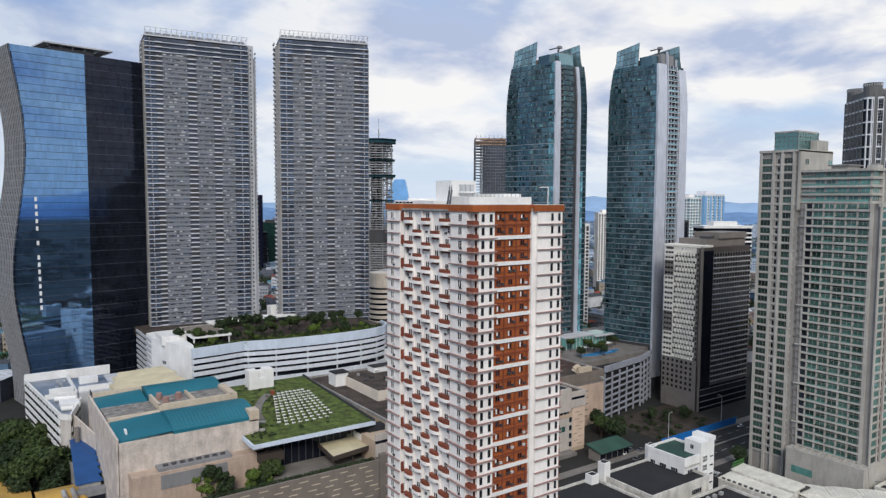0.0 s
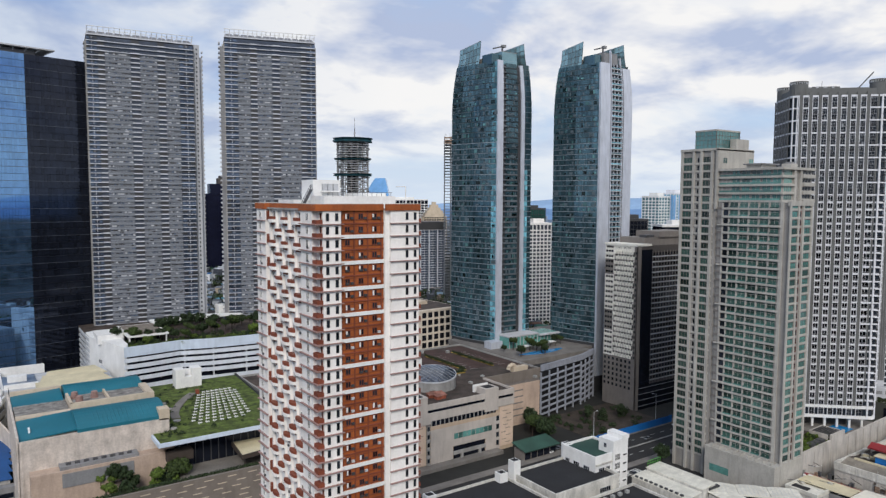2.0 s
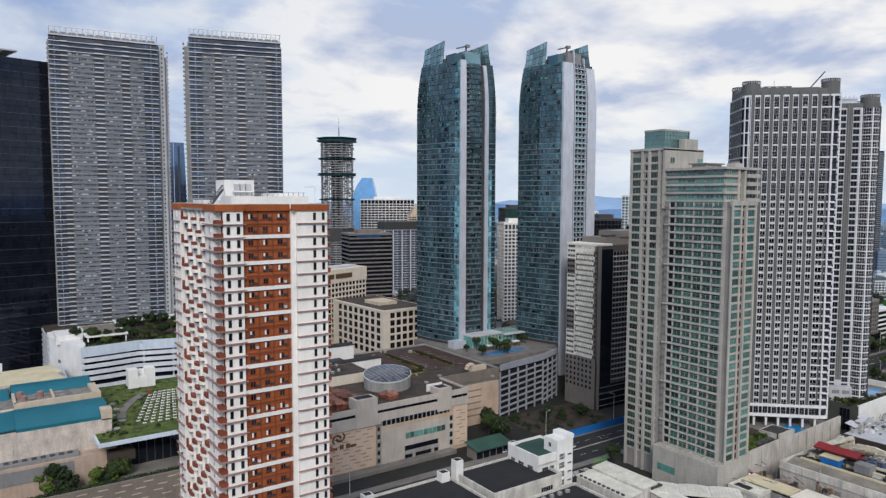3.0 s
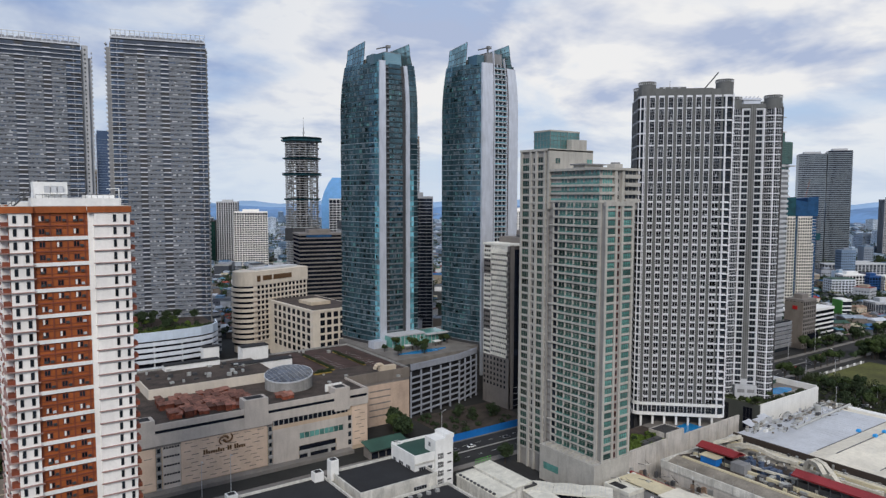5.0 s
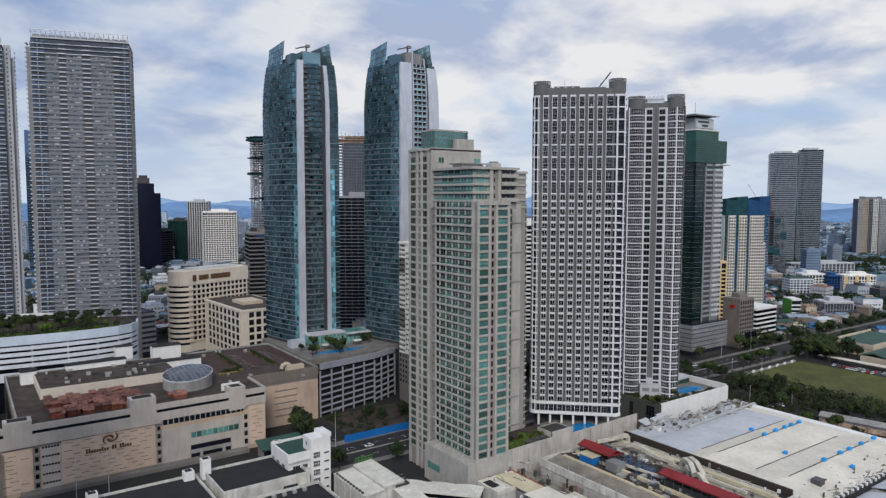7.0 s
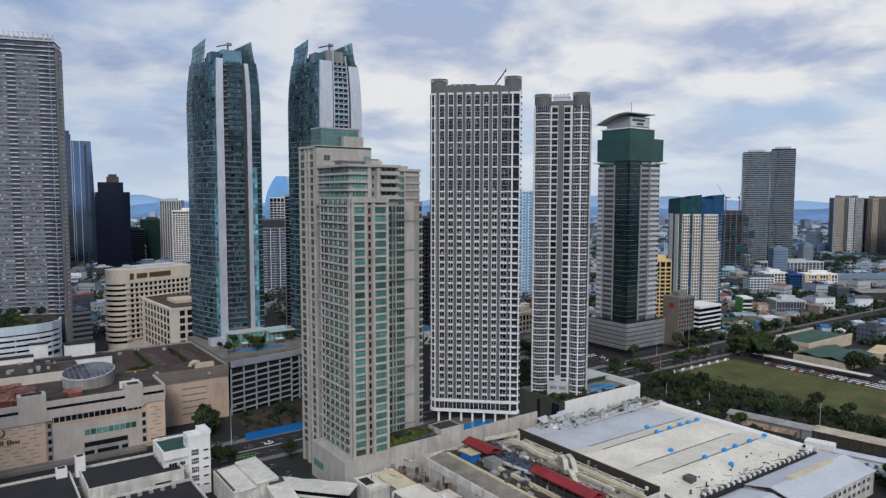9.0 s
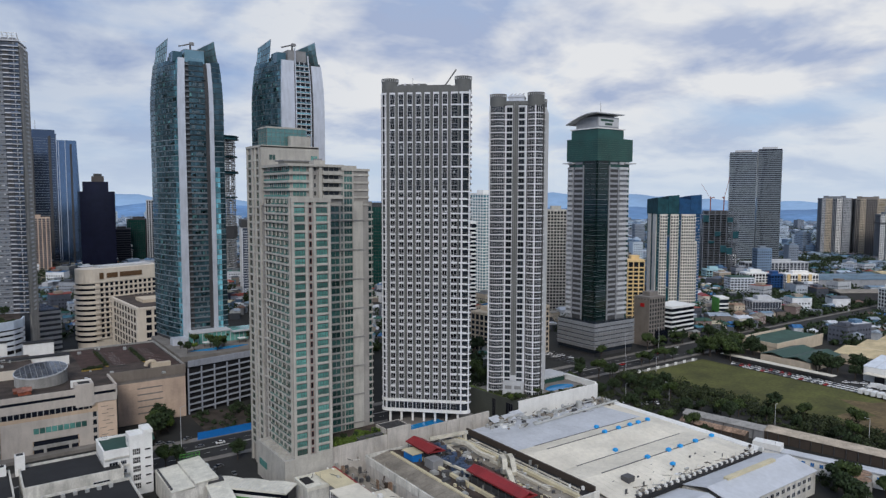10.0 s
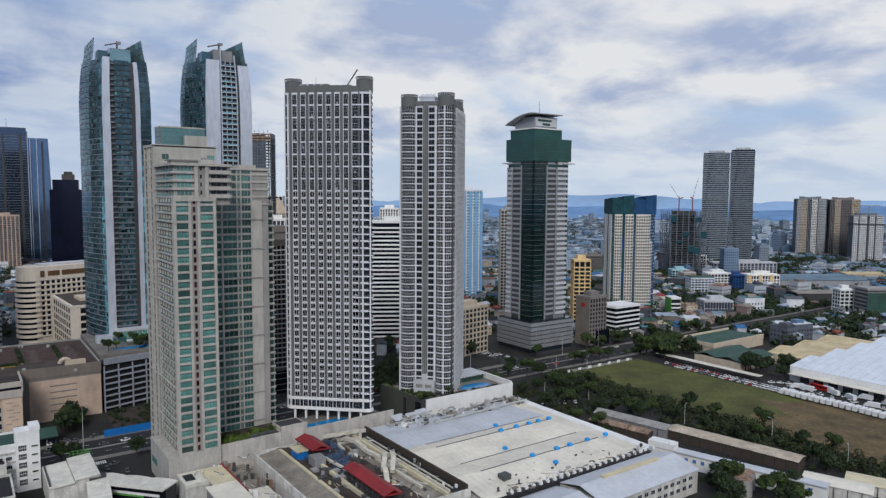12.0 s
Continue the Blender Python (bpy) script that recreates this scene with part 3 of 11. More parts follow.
    box("ledge", t, WHITE, 10.2, 15.2, 18.9, 20.0, 123.6, 123.95)
    rail = Build(STEEL)
    for s in (0, 1.0):
        rail.tube((2.2, 12.5 + s, 119.6), (7.6, 19.0 + s, 124.2), 0.2, 6)
        for i in range(7):
            rail.tube((2.2 + 0.9 * i, 12.5 + 1.08 * i + s, 119.6 + 0.77 * i), (2.2 + 0.9 * i, 12.5 + 1.08 * i + s, 120.8 + 0.77 * i), 0.06, 5)
        rail.tube((2.2, 12.5 + s, 120.8), (7.6, 19.0 + s, 125.4), 0.07, 5)
    for i in range(14):
        rail.tube((8 + i * 1.35, 10.9, 122.6), (8 + i * 1.35, 10.9, 123.5), 0.05, 5)
    rail.tube((8, 10.9, 123.5), (26, 10.9, 123.5), 0.05, 5)
    rail.put("roof_rail", t, "dark steel stair and roof rail")
    pole = Build(WHITE)
    pole.tube((25.2, 3.0, 119.6), (25.2, 3.0, 125.0), 0.12)
    pole.tube((22.4, 3.0, 124.9), (25.2, 3.0, 125.0), 0.1)
    pole.put("lamp_arm", t, "white rooftop mast")


orange_tower()


# ---- grey-beige tower with green glass ----
def green_tower():
    t = thing("residential_tower", 293.5, 123.5, 0, 0, "grey-beige residential tower with green window glass", "tower")
    fh = 3.4
    # Recess walls: the tower paint darkened, their shade put into the colour.
    core = material("shade_painted_recess_wall", (0.3, 0.285, 0.265), 0.85, streak=0.2)
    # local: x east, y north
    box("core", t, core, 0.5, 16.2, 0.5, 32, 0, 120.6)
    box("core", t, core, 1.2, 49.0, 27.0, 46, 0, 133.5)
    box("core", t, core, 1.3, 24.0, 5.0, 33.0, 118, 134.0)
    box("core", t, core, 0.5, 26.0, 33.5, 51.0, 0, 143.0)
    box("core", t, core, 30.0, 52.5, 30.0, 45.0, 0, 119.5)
    zs = [15.8 + fh * k for k in range(31)]
    # front bay
    f = side(0, 0.5, 0)
    windows(t, f, [(3.0, 4.6), (12.7, 4.8)], [z + 0.75 for z in zs], 2.3, DARKGREY, GLASSTEAL, 3, 0.1, transom=0.35)
    windows(t, f, [(7.7, 1.1)], [z + 0.75 for z in zs], 2.3, BROWNRED, GLASS, 0, 0.1)
    bands(t, f, STONE, 0.4, 5.6, zs, 0.85, 0.4)
    bands(t, f, STONE, 9.8, 15.9, zs, 0.85, 0.4)
    piers(t, f, STONE, [0.15, 5.9, 9.5, 15.9], 1.1, 14, 121.3, 0.5)
    box("parapet", t, STONE, -0.5, 16.6, -0.1, 1.2, 119.6, 121.4)
    box("front_wall", t, STONE, -0.5, 16.6, -0.15, 3.0, 0, 15.9, "plain grey-beige base wall")
    box("side_wall", t, STONE, 15.7, 16.6, 0.5, 27.2, 0, 121.3, "plain grey-beige side wall")
    # west face, recessed part with six windows and six storeys over it
    w = side(0.5, 33.0, -90)
    cols = [(1.6 + 4.45 * i + 2.2, 3.7) for i in range(6)]
    zw = [15.8 + fh * k for k in range(31)]
    windows(t, w, cols[2:], [z + 0.95 for z in zw], 2.3, STONE, GLASSDIM, 1, 0.1, transom=0.68)
    windows(t, w, cols[1:2], [z + 0.95 for z in zw], 2.3, STONE, GLASSDIM, 1, 0.1, single=False)
    windows(t, w, [(4.6, 2.6)], [z + 0.75 for z in zw], 2.4, BROWN, GLASS, 0, 0.08, single=False)
    bands(t, w, STONE, 3.0, 28.9, zw, 0.85, 0.7)
    rail = Build(GLASSTEAL, m=w)
    for z in zw:
        for i in range(5):
            rail.box(6.4 + 4.45 * i, 10.2 + 4.45 * i, -0.66, -0.6, z + 0.85, z + 1.35)
    rail.put("balcony_rail", t, kind="stuff")
    bands(t, w, TAUPE, 0.4, 3.0, zw, 0.9, 0.15, "balcony")
    bands(t, w, STONE, 1.0, 29.0, [z for i, z in enumerate(zw) if i % 5 == 3], 0.5, 0.9, "cornice")
    piers(t, w, STONE, [6.1 + 4.45 * i for i in range(5)], 0.42, 14, 120.5, 0.5)
    piers(t, w, STONE, [3.1], 0.7, 14, 120.5, 0.5)
    piers(t, w, STONE, [29.2], 1.3, 14, 121.0, 0.55)
    # storeys over the bay
    w2 = side(1.3, 33.0, -90)
    zt = [121.2 + 3.3 * k for k in range(4)]
    bands(t, w2, STONE, 0.5, 28.0, [z - 0.3 for z in zt], 0.85, 0.9)
    bands(t, w2, GLASSTEAL, 1.0, 27.5, [z + 0.56 for z in zt], 0.75, 0.8, "balcony_glass", -0.72)
    windows(t, w2, cols[:6], [z + 0.6 for z in zt], 2.35, STONE, GLASSTEAL, 1, 0.18)
    s2 = side(1.3, 5.0, 0)
    bands(t, s2, STONE, -1.1, 8.0, [z - 0.3 for z in zt], 0.95, 0.9)
    bands(t, s2, STONE, 13.5, 22.7, [z - 0.3 for z in zt], 1.5, 1.6)
    windows(t, s2, [(4.0, 6.0)], [z + 0.7 for z in zt], 2.25, STONE, GLASSTEAL, 3, 0.2)
    windows(t, s2, [(18.0, 7.0)], [z + 1.2 for z in zt], 1.7, STONE, GLASS, 2, 0.2)
    piers(t, s2, STONE, [8.6, 12.9], 1.5, 119, 134.6, 0.9)
    windows(t, s2, [(10.7, 1.0)], [z + 1.0 for z in zt], 1.9, STONE, GLASS, 0, 0.1)
    box("parapet", t, STONE, 0.0, 24.5, 3.6, 33.0, 134.0, 135.0)
    box("canopy_slab", t, MIDGREY, 2.0, 15.0, 14.0, 22.5, 136.4, 136.9, "flat roof canopy")
    box("roof_room", t, STONE, 3.0, 14.0, 15.0, 21.5, 135.0, 136.4)
    box("roof_room", t, STONE, 13.0, 18.0, 8.0, 12.0, 135.0, 136.8)
    box("roof_tank", t, MIDGREY, 14.0, 17.0, 8.5, 11.0, 136.8, 137.5, "dark roof tank")
    # tall block at the back
    a = side(0.5, 51.0, -90)
    za = [8.0 + fh * k for k in range(40)]
    za = [z for z in za if z < 140]
    windows(t, a, [(3.3, 4.8), (13.0, 4.2)], [z + 0.75 for z in za], 2.5, TAUPE, GLASSDIM, 2, 0.18, single=False)
    windows(t, a, [(8.4, 1.1)], [z + 0.75 for z in za], 2.3, STONE, GLASS, 0, 0.1, single=False)
    bands(t, a, STONE, 0.2, 16.5, za, 0.85, 0.4)
    piers(t, a, STONE, [0.4, 6.3, 10.2, 15.4], 1.2, 0, 143.5, 0.7)
    box("side_wall", t, STONE, -0.3, 26.8, 32.6, 33.6, 118, 143.6, "plain grey-beige upper wall")
    box("parapet", t, STONE, -0.3, 26.8, 32.6, 51.4, 143.0, 144.0)
    windows(t, side(0, 32.6, 0), [(4.8, 3.0), (24.4, 3.4)], [137.6], 2.4, STONE, GLASSTEAL, 1, 0.2)
    box("side_wall", t, STONE, 13.5, 23.0, 33.0, 36.0, 143.9, 148.4, "stepped grey-beige roof wall")
    b = Build(STONE, GLASSLOUNGE, TAUPE)
    ring = [(4.0, 36.5), (20.5, 36.5), (22.5, 37.1), (23.8, 38.6), (24.2, 41), (24.2, 47), (4.0, 47)]
    b.prism(ring, 144.0, 152.0, 1)
    grow = [(14 + (x - 14) * 1.015, 42 + (y - 42) * 1.03) for x, y in ring]
    for z, h in ((143.9, 0.3), (145.9, 0.12), (147.9, 0.12), (149.8, 0.12), (151.7, 0.7)):
        b.prism(grow, z, z + h, 0 if h > 0.2 else 2)
    for i in range(9):
        b.box(4 + 2.05 * i, 4.1 + 2.05 * i, 36.4, 36.6, 144, 152, 2)
    for i in range(6):
        b.box(3.9, 4.1, 36.6 + 2 * i, 36.7 + 2 * i, 144, 152, 2)
    b.put("roof_lounge", t, "green glazed rooftop room")
    # wing facing south, set back
    s = side(16.4, 27.0, 0)
    zr = [12.2 + fh * k for k in range(36)]
    windows(t, s, [(2.4, 3.2), (7.4, 6.0), (14.3, 6.4), (18.7, 1.6), (22.0, 4.6)], [z + 0.62 for z in zr], 2.62, STONE, GLASSTEAL, 2, 0.12, single=False)
    bands(t, s, STONE, 0.3, 24.6, zr, 0.6, 0.22)
    bands(t, s, STONE, 24.6, 32.8, zr[31:], 0.95, 0.4)
    bands(t, s, CONCRETE, 0.3, 29.6, [z for i, z in enumerate(zr[:31]) if i % 4 == 1], 0.42, 0.95, "cornice")
    piers(t, s, STONE, [0.5, 4.1, 10.75, 17.7, 19.6, 24.4], 0.6, 8, 133.6, 0.4)
    box("side_wall", t, STONE, 41.0, 45.8, 26.5, 30.0, 0, 119.6, "plain grey-beige wall strip")
    box("parapet", t, STONE, 16.4, 49.4, 26.3, 46.2, 133.5, 134.6)
    box("roof_room", t, STONE, 36.0, 44.0, 29.0, 36.0, 134.6, 136.0)
    s3 = side(44.6, 29.8, 0)
    windows(t, s3, [(4.4, 6.2)], [z + 0.7 for z in zr[:31]], 2.5, STONE, GLASSTEAL, 2, 0.12, single=False)
    bands(t, s3, STONE, 0.3, 8.2, zr[:31], 0.7, 0.3)
    # base ledge on the street side
    b = Build(STONE, GLASSTEAL)
    b.box(-4.6, 0.4, 0.0, 31.5, 0, 14.6)
    b.box(-4.7, 0.4, -0.1, 31.6, 14.6, 15.6)
    b.box(-4.65, -4.4, 20, 29, 5.5, 8.5, 1)
    for i in range(9):
        b.box(-3.9, -0.2, 2.0 + 3.3 * i, 2.3 + 3.3 * i, 15.6, 16.4)
    b.put("podium", t, "grey-beige podium with planter boxes")
    # garden terrace wall along the neighbours
    wl = thing("boundary_wall", 310.6, 124.6, 0, 2.0, "tall weathered concrete boundary wall beside the terrace", "wall")
    b = Build(WALLPALE)
    b.box(0, 27, 0, 0.8, 0, 16.4)
    b.box(27, 39.5, -0.4, 0.6, 0, 18.8)
    b.box(39.5, 87, 0.1, 0.9, 0, 15.6)
    b.put("wall_panel", wl)
    for i in range(10):
        box("pilaster", wl, WALLPALE, 4 + 8 * i, 4.5 + 8 * i, -0.22, 0.0, 0, 15.0)
    te = thing("roof_terrace", 310.4, 125.5, 4.2, 2.0, "planted grey podium terrace behind the boundary wall", "terrace")
    box("slab", te, ROOFGREY, 0, 40, 0.3, 22.0, -4.2, 9.4)
    box("slab", te, PAVING, 40, 86, 0.3, 26.0, -4.2, 7.4, "paved lower court")
    box("planter", te, CONCRETE, 2.0, 20.0, 1.0, 2.2, 9.4, 10.6)
    b = Build(WATER, PAVING)
    b.box(40.5, 66.5, 6.0, 14.5, 7.4, 7.6)
    b.box(40.1, 67.2, 5.4, 15.1, 7.3, 7.46, 1)
    b.put("pool", te, "narrow blue pool with a paved rim")
    for i in range(3):
        box("air_unit", te, STEEL, 13.5 + 4.4 * i, 17.4 + 4.4 * i, 0.9, 3.6, 9.4, 12.6, "dark rooftop air unit")
    for s0 in (0, 11.6):
        box("frame_wall", te, WALLPALE, 27 + s0, 27.4 + s0, 0.5, 8.5, 9.4, 14.4, "open concrete roof frame")
    box("frame_wall", te, WALLPALE, 27.4, 38.6, 8.2, 8.5, 9.4, 14.4, "open concrete roof frame")
    for i in range(7):
        box("roof_beam", te, STEEL, 27.4, 38.6, 0.6 + 1.15 * i, 0.8 + 1.15 * i, 13.8, 14.4)


green_tower()


# ---- twin grey slabs with louvred fronts ----
def grey_slab(x, y, rz, width, flip, z1):
    t = thing("condominium_tower", x, y, 0, rz, "tall grey condominium slab with white balcony slabs", "tower", "twin grey towers")
    z0, deep = 42.0, 24.0
    n, fh = 62, (z1 - 42.0) / 62
    box("core", t, GLASSSMOKE, 0.4, width - 0.4, 0.6, deep, 0, z1, "smoky glass core")
    zs = [z0 + fh * k for k in range(n)]
    f = side(0, 0.6, 0)
    fr = (0.0, 0.10, 0.165, 0.40, 0.485, 0.65, 0.725, 0.86, 1.0)
    u = [width * a for a in fr]
    kinds = "wdgdgdgw"
    if flip:
        u = [width - a for a in reversed(u)]
        kinds = kinds[::-1]
    edge = Build(GREYLINE, SLABEDGE)
    for k, z in enumerate(zs):
        edge.box(0.2, width - 0.2, 0.15, 0.6, z - 0.14, z + 0.14)
        if k >= n - 3:
            edge.box(0.0, width, -0.7, 0.6, z - 0.16, z + 0.2, 1)
    edge.put("floor_slab", t, kind="stuff")
    rng = random.Random(4 if flip else 14)
    low = Build(SLABEDGE, m=f)
    panes = Build(GLASSNIGHT, DARKGREY, LIGHTGREY, GREYCLAD, m=f)
    for (a, b2), kd in zip(zip(u, u[1:]), kinds):
        w = b2 - a
        for k, z in enumerate(zs):
            if kd == "g" and k < n - 3:
                key = ("louvre", round(w, 2))
                if key not in CACHE:
                    b = Build(GREYCLAD, GREYLINE)
                    b.box(0.1, w - 0.1, -0.62, 0, 0.16, 1.12)
                    b.box(0.0, w, -0.92, 0, -0.16, 0.16, 1)
                    b.box(0.1, w - 0.1, -0.74, 0, 1.12, 1.26, 1)
                    b.box(0.1, w - 0.1, -0.6, 0, 2.12, fh - 0.16)
                    b.box(0.1, w - 0.1, -0.7, 0, 2.1, 2.2, 1)
                    b.box(0.0, 0.16, -0.8, 0, 0.16, fh - 0.16)
                    CACHE[key] = b.mesh("louvre_panel")
                part("louvre_panel", CACHE[key], None, t, "", f @ Matrix.Translation((a, 0, z)))
                q = a + 0.2
                while q < b2 - 0.5:
                    pw = min(rng.choice((0.8, 1.2, 1.2, 2.0)), b2 - 0.2 - q)
                    panes.box(q, q + pw - 0.08, -0.5, -0.1, z + 1.26, z + 2.1, rng.choice((0, 0, 1, 1, 3, 3, 3, 2)))
                    q += pw
                if rng.random() < 0.25:
                    q = rng.uniform(a + 0.3, b2 - 2.5)
                    panes.box(q, q + rng.choice((0.9, 1.6, 2.2)), -0.7, -0.3, z + 0.2, z + 1.0, rng.choice((1, 1, 2)))
            elif kd in "wd":
                top, proud = (0.3, 1.25) if kd == "w" else (0.58, 1.0)
                if k >= 30:
                    box("balcony_slab", t, SLABEDGE, a + 0.1, b2 - 0.1, -proud, 0, z - 0.15, z + top, m=f)
                else:
                    low.box(a + 0.1, b2 - 0.1, -proud, 0, z - 0.15, z + top)
                if kd == "w":
                    panes.box(a + 0.15, b2 - 0.15, -1.2, -1.12, z + 0.3, z + 1.15, 0)
                    for q in range(3):
                        panes.box(a + 0.2 + w * q / 3, a + w * (q + 0.92) / 3, -0.35, 0.02, z + 0.5, z + fh - 0.3, rng.choice((0, 0, 1)))
                    panes.box(a + w * 0.5 - 0.15, a + w * 0.5 + 0.15, -1.0, 0.0, z + 0.3, z + fh - 0.15, 2)
                elif rng.random() < 0.5:
                    panes.box(a + 0.3, b2 - 0.3, -0.5, 0.0, z + 0.6, z + fh - 0.2, 1)
    low.put("balcony_slab", t, kind="stuff")
    panes.put("glazing", t, "dusky glazed bays", kind="stuff")
    # bare side walls
    for x0, x1 in ((-0.6, 0.4), (width - 0.4, width + 0.6)):
        box("side_wall", t, CONCRETE, x0, x1, 1.6, deep, 0, z1 - 2, "pale concrete end wall")
    fin = Build(LIGHTGREY)
    for k, z in enumerate(zs):
        for xx in (-1.2, width + 0.6):
            fin.box(xx, xx + 0.6, 10, 16, z, z + 1.1)
    if not flip:
        box("spine", t, LIGHTGREY, width + 0.6, width + 4.2, 2.6, 12.0, 0, z1 + 1.5, "pale concrete lift spine")
        box("spine", t, LIGHTGREY, width + 4.2, width + 6.2, 5.0, 12.0, 0, z1 - 6, "pale concrete lift spine")
        windows(t, side(width, 2.6, 0), [(2.4, 0.9)], [z + 0.8 for z in zs], 1.2, MIDGREY, GLASS, 0, 0.08, single=False)
        for z in zs:
            fin.box(width + 6.2, width + 6.8, 5.5, 9.0, z, z + 1.0)
    else:
        box("side_wing", t, MIDGREY, -2.6, -0.6, 2.0, 12.0, 0, z1 - 5, "grey concrete side wing")
        for z in zs:
            fin.box(-3.6, -2.6, 2.4, 9.0, z, z + 0.9)
    fin.put("side_balcony", t, kind="stuff")
    # crown: leaning white frame with glass strips
    box("top_band", t, SLABEDGE, 0, width, 0.0, deep, z1 + 0.6, z1 + 1.4)
    b = Build(WHITE, LIGHTGREY, PODGREY)
    m2 = 20
    for i in range(m2 + 1):
        xx = 0.6 + (width - 1.2) * i / m2
        b.tube((xx, 2.4, z1 + 1.4), (xx, -1.4, z1 + 5.6), 0.14, 6)
        b.tube((xx, 2.4, z1 + 4.6), (xx, 2.6, z1 + 1.4), 0.1, 5)
        b.tube((xx, -1.0, z1 + 5.2), (xx, 2.4, z1 + 4.4), 0.1, 5)
    for dz, yy, rr in ((1.6, 2.3, 0.2), (3.4, 0.6, 0.07), (5.6, -1.4, 0.2), (4.5, 2.4, 0.12)):
        b.tube((0, yy, z1 + dz), (width, yy, z1 + dz), rr, 6)
    b.box(0.4, width - 0.4, 3.6, 4.0, z1 + 1.4, z1 + 3.0, 1)
    for i in range(12):
        b.box(1.2 + (width - 2) * i / 12, 0.9 + (width - 2) * (i + 0.86) / 12, 2.0, 2.1, z1 + 1.6, z1 + 3.2, 2)
    b.tube((0, deep, z1 + 5.2), (width, deep, z1 + 5.2), 0.2, 6)
    b.put("crown", t, "leaning white steel roof crown")
    for i in range(5):
        box("roof_room", t, LIGHTGREY, width * (0.1 + 0.17 * i), width * (0.1 + 0.17 * i) + 5, 7, 14, z1 + 1.4, z1 + 3.0 + 0.7 * (i % 3))


grey_slab(92.4, 452.1, -6, 61.8, False, 219.5)
grey_slab(168, 426.3, -16, 57.5, True, 223.0)


def panels(parent, m, glass, u0, u1, zs, h, step, name="glass_panel", proud=0.12, single=0):
    """A skin of glass panes between floor bands; the first few as parts, the others joined."""
    n = max(1, round((u1 - u0) / step))
    w = (u1 - u0) / n
    b, count = Build(glass, m=m), 0
    for z in zs:
        for i in range(n):
            a = u0 + w * i
            if count < single:
                box(name, parent, glass, a + 0.05, a + w - 0.05, -proud, 0.0, z, z + h, m=m)
            else:
                b.box(a + 0.05, a + w - 0.05, -proud, 0.0, z, z + h)
            count += 1
    if b.v:
        b.put(name, parent, kind="stuff")


def ring_bands(parent, mat, outline, zs, h, name="floor_band"):
    b = Build(mat)
    b.prism(outline, 0, h)
    me = b.mesh(name)
    for z in zs:
        part(name, me, None, parent, "", Matrix.Translation((0, 0, z)))


def wall_along(p, q):
    """The frame of a wall that runs from p to q, with its outside to the right hand of the way from q to p."""
    return pose(p[0], p[1], 0, 0, 0, math.degrees(math.atan2(q[1] - p[1], q[0] - p[0]))), math.hypot(q[0] - p[0], q[1] - p[1])


def taper(t, cx, cy, z0, z1, amount):
    """Draws the upper storeys of a tower in towards its axis."""
    made = {}
    for ob in t.children:
        m = ob.matrix_basis
        top = max((m @ v.co).z for v in ob.data.vertices)
        if top <= z0 + 1:
            continue
        bm = bmesh.new()
        bm.from_mesh(ob.data)
        bm.transform(m)
        low = min(v.co.z for v in bm.verts)
        if top - low > 25 and len(bm.faces) < 60:
            for k in range(6):
                zz = z0 + (z1 - z0) * k / 6
                if low < zz < top:
                    bmesh.ops.bisect_plane(bm, geom=bm.verts[:] + bm.edges[:] + bm.faces[:], plane_co=(0, 0, zz), plane_no=(0, 0, 1))
        for v in bm.verts:
            s = min(1.15, max(0.0, (v.co.z - z0) / (z1 - z0)))
            k = 1 - amount * s * s
            v.co.x, v.co.y = cx + (v.co.x - cx) * k, cy + (v.co.y - cy) * k
        me = bpy.data.meshes.new(ob.name)
        bm.to_mesh(me)
        bm.free()
        for one in ob.data.materials:
            me.materials.append(one)
        ob.data, ob.matrix_basis = me, Matrix()


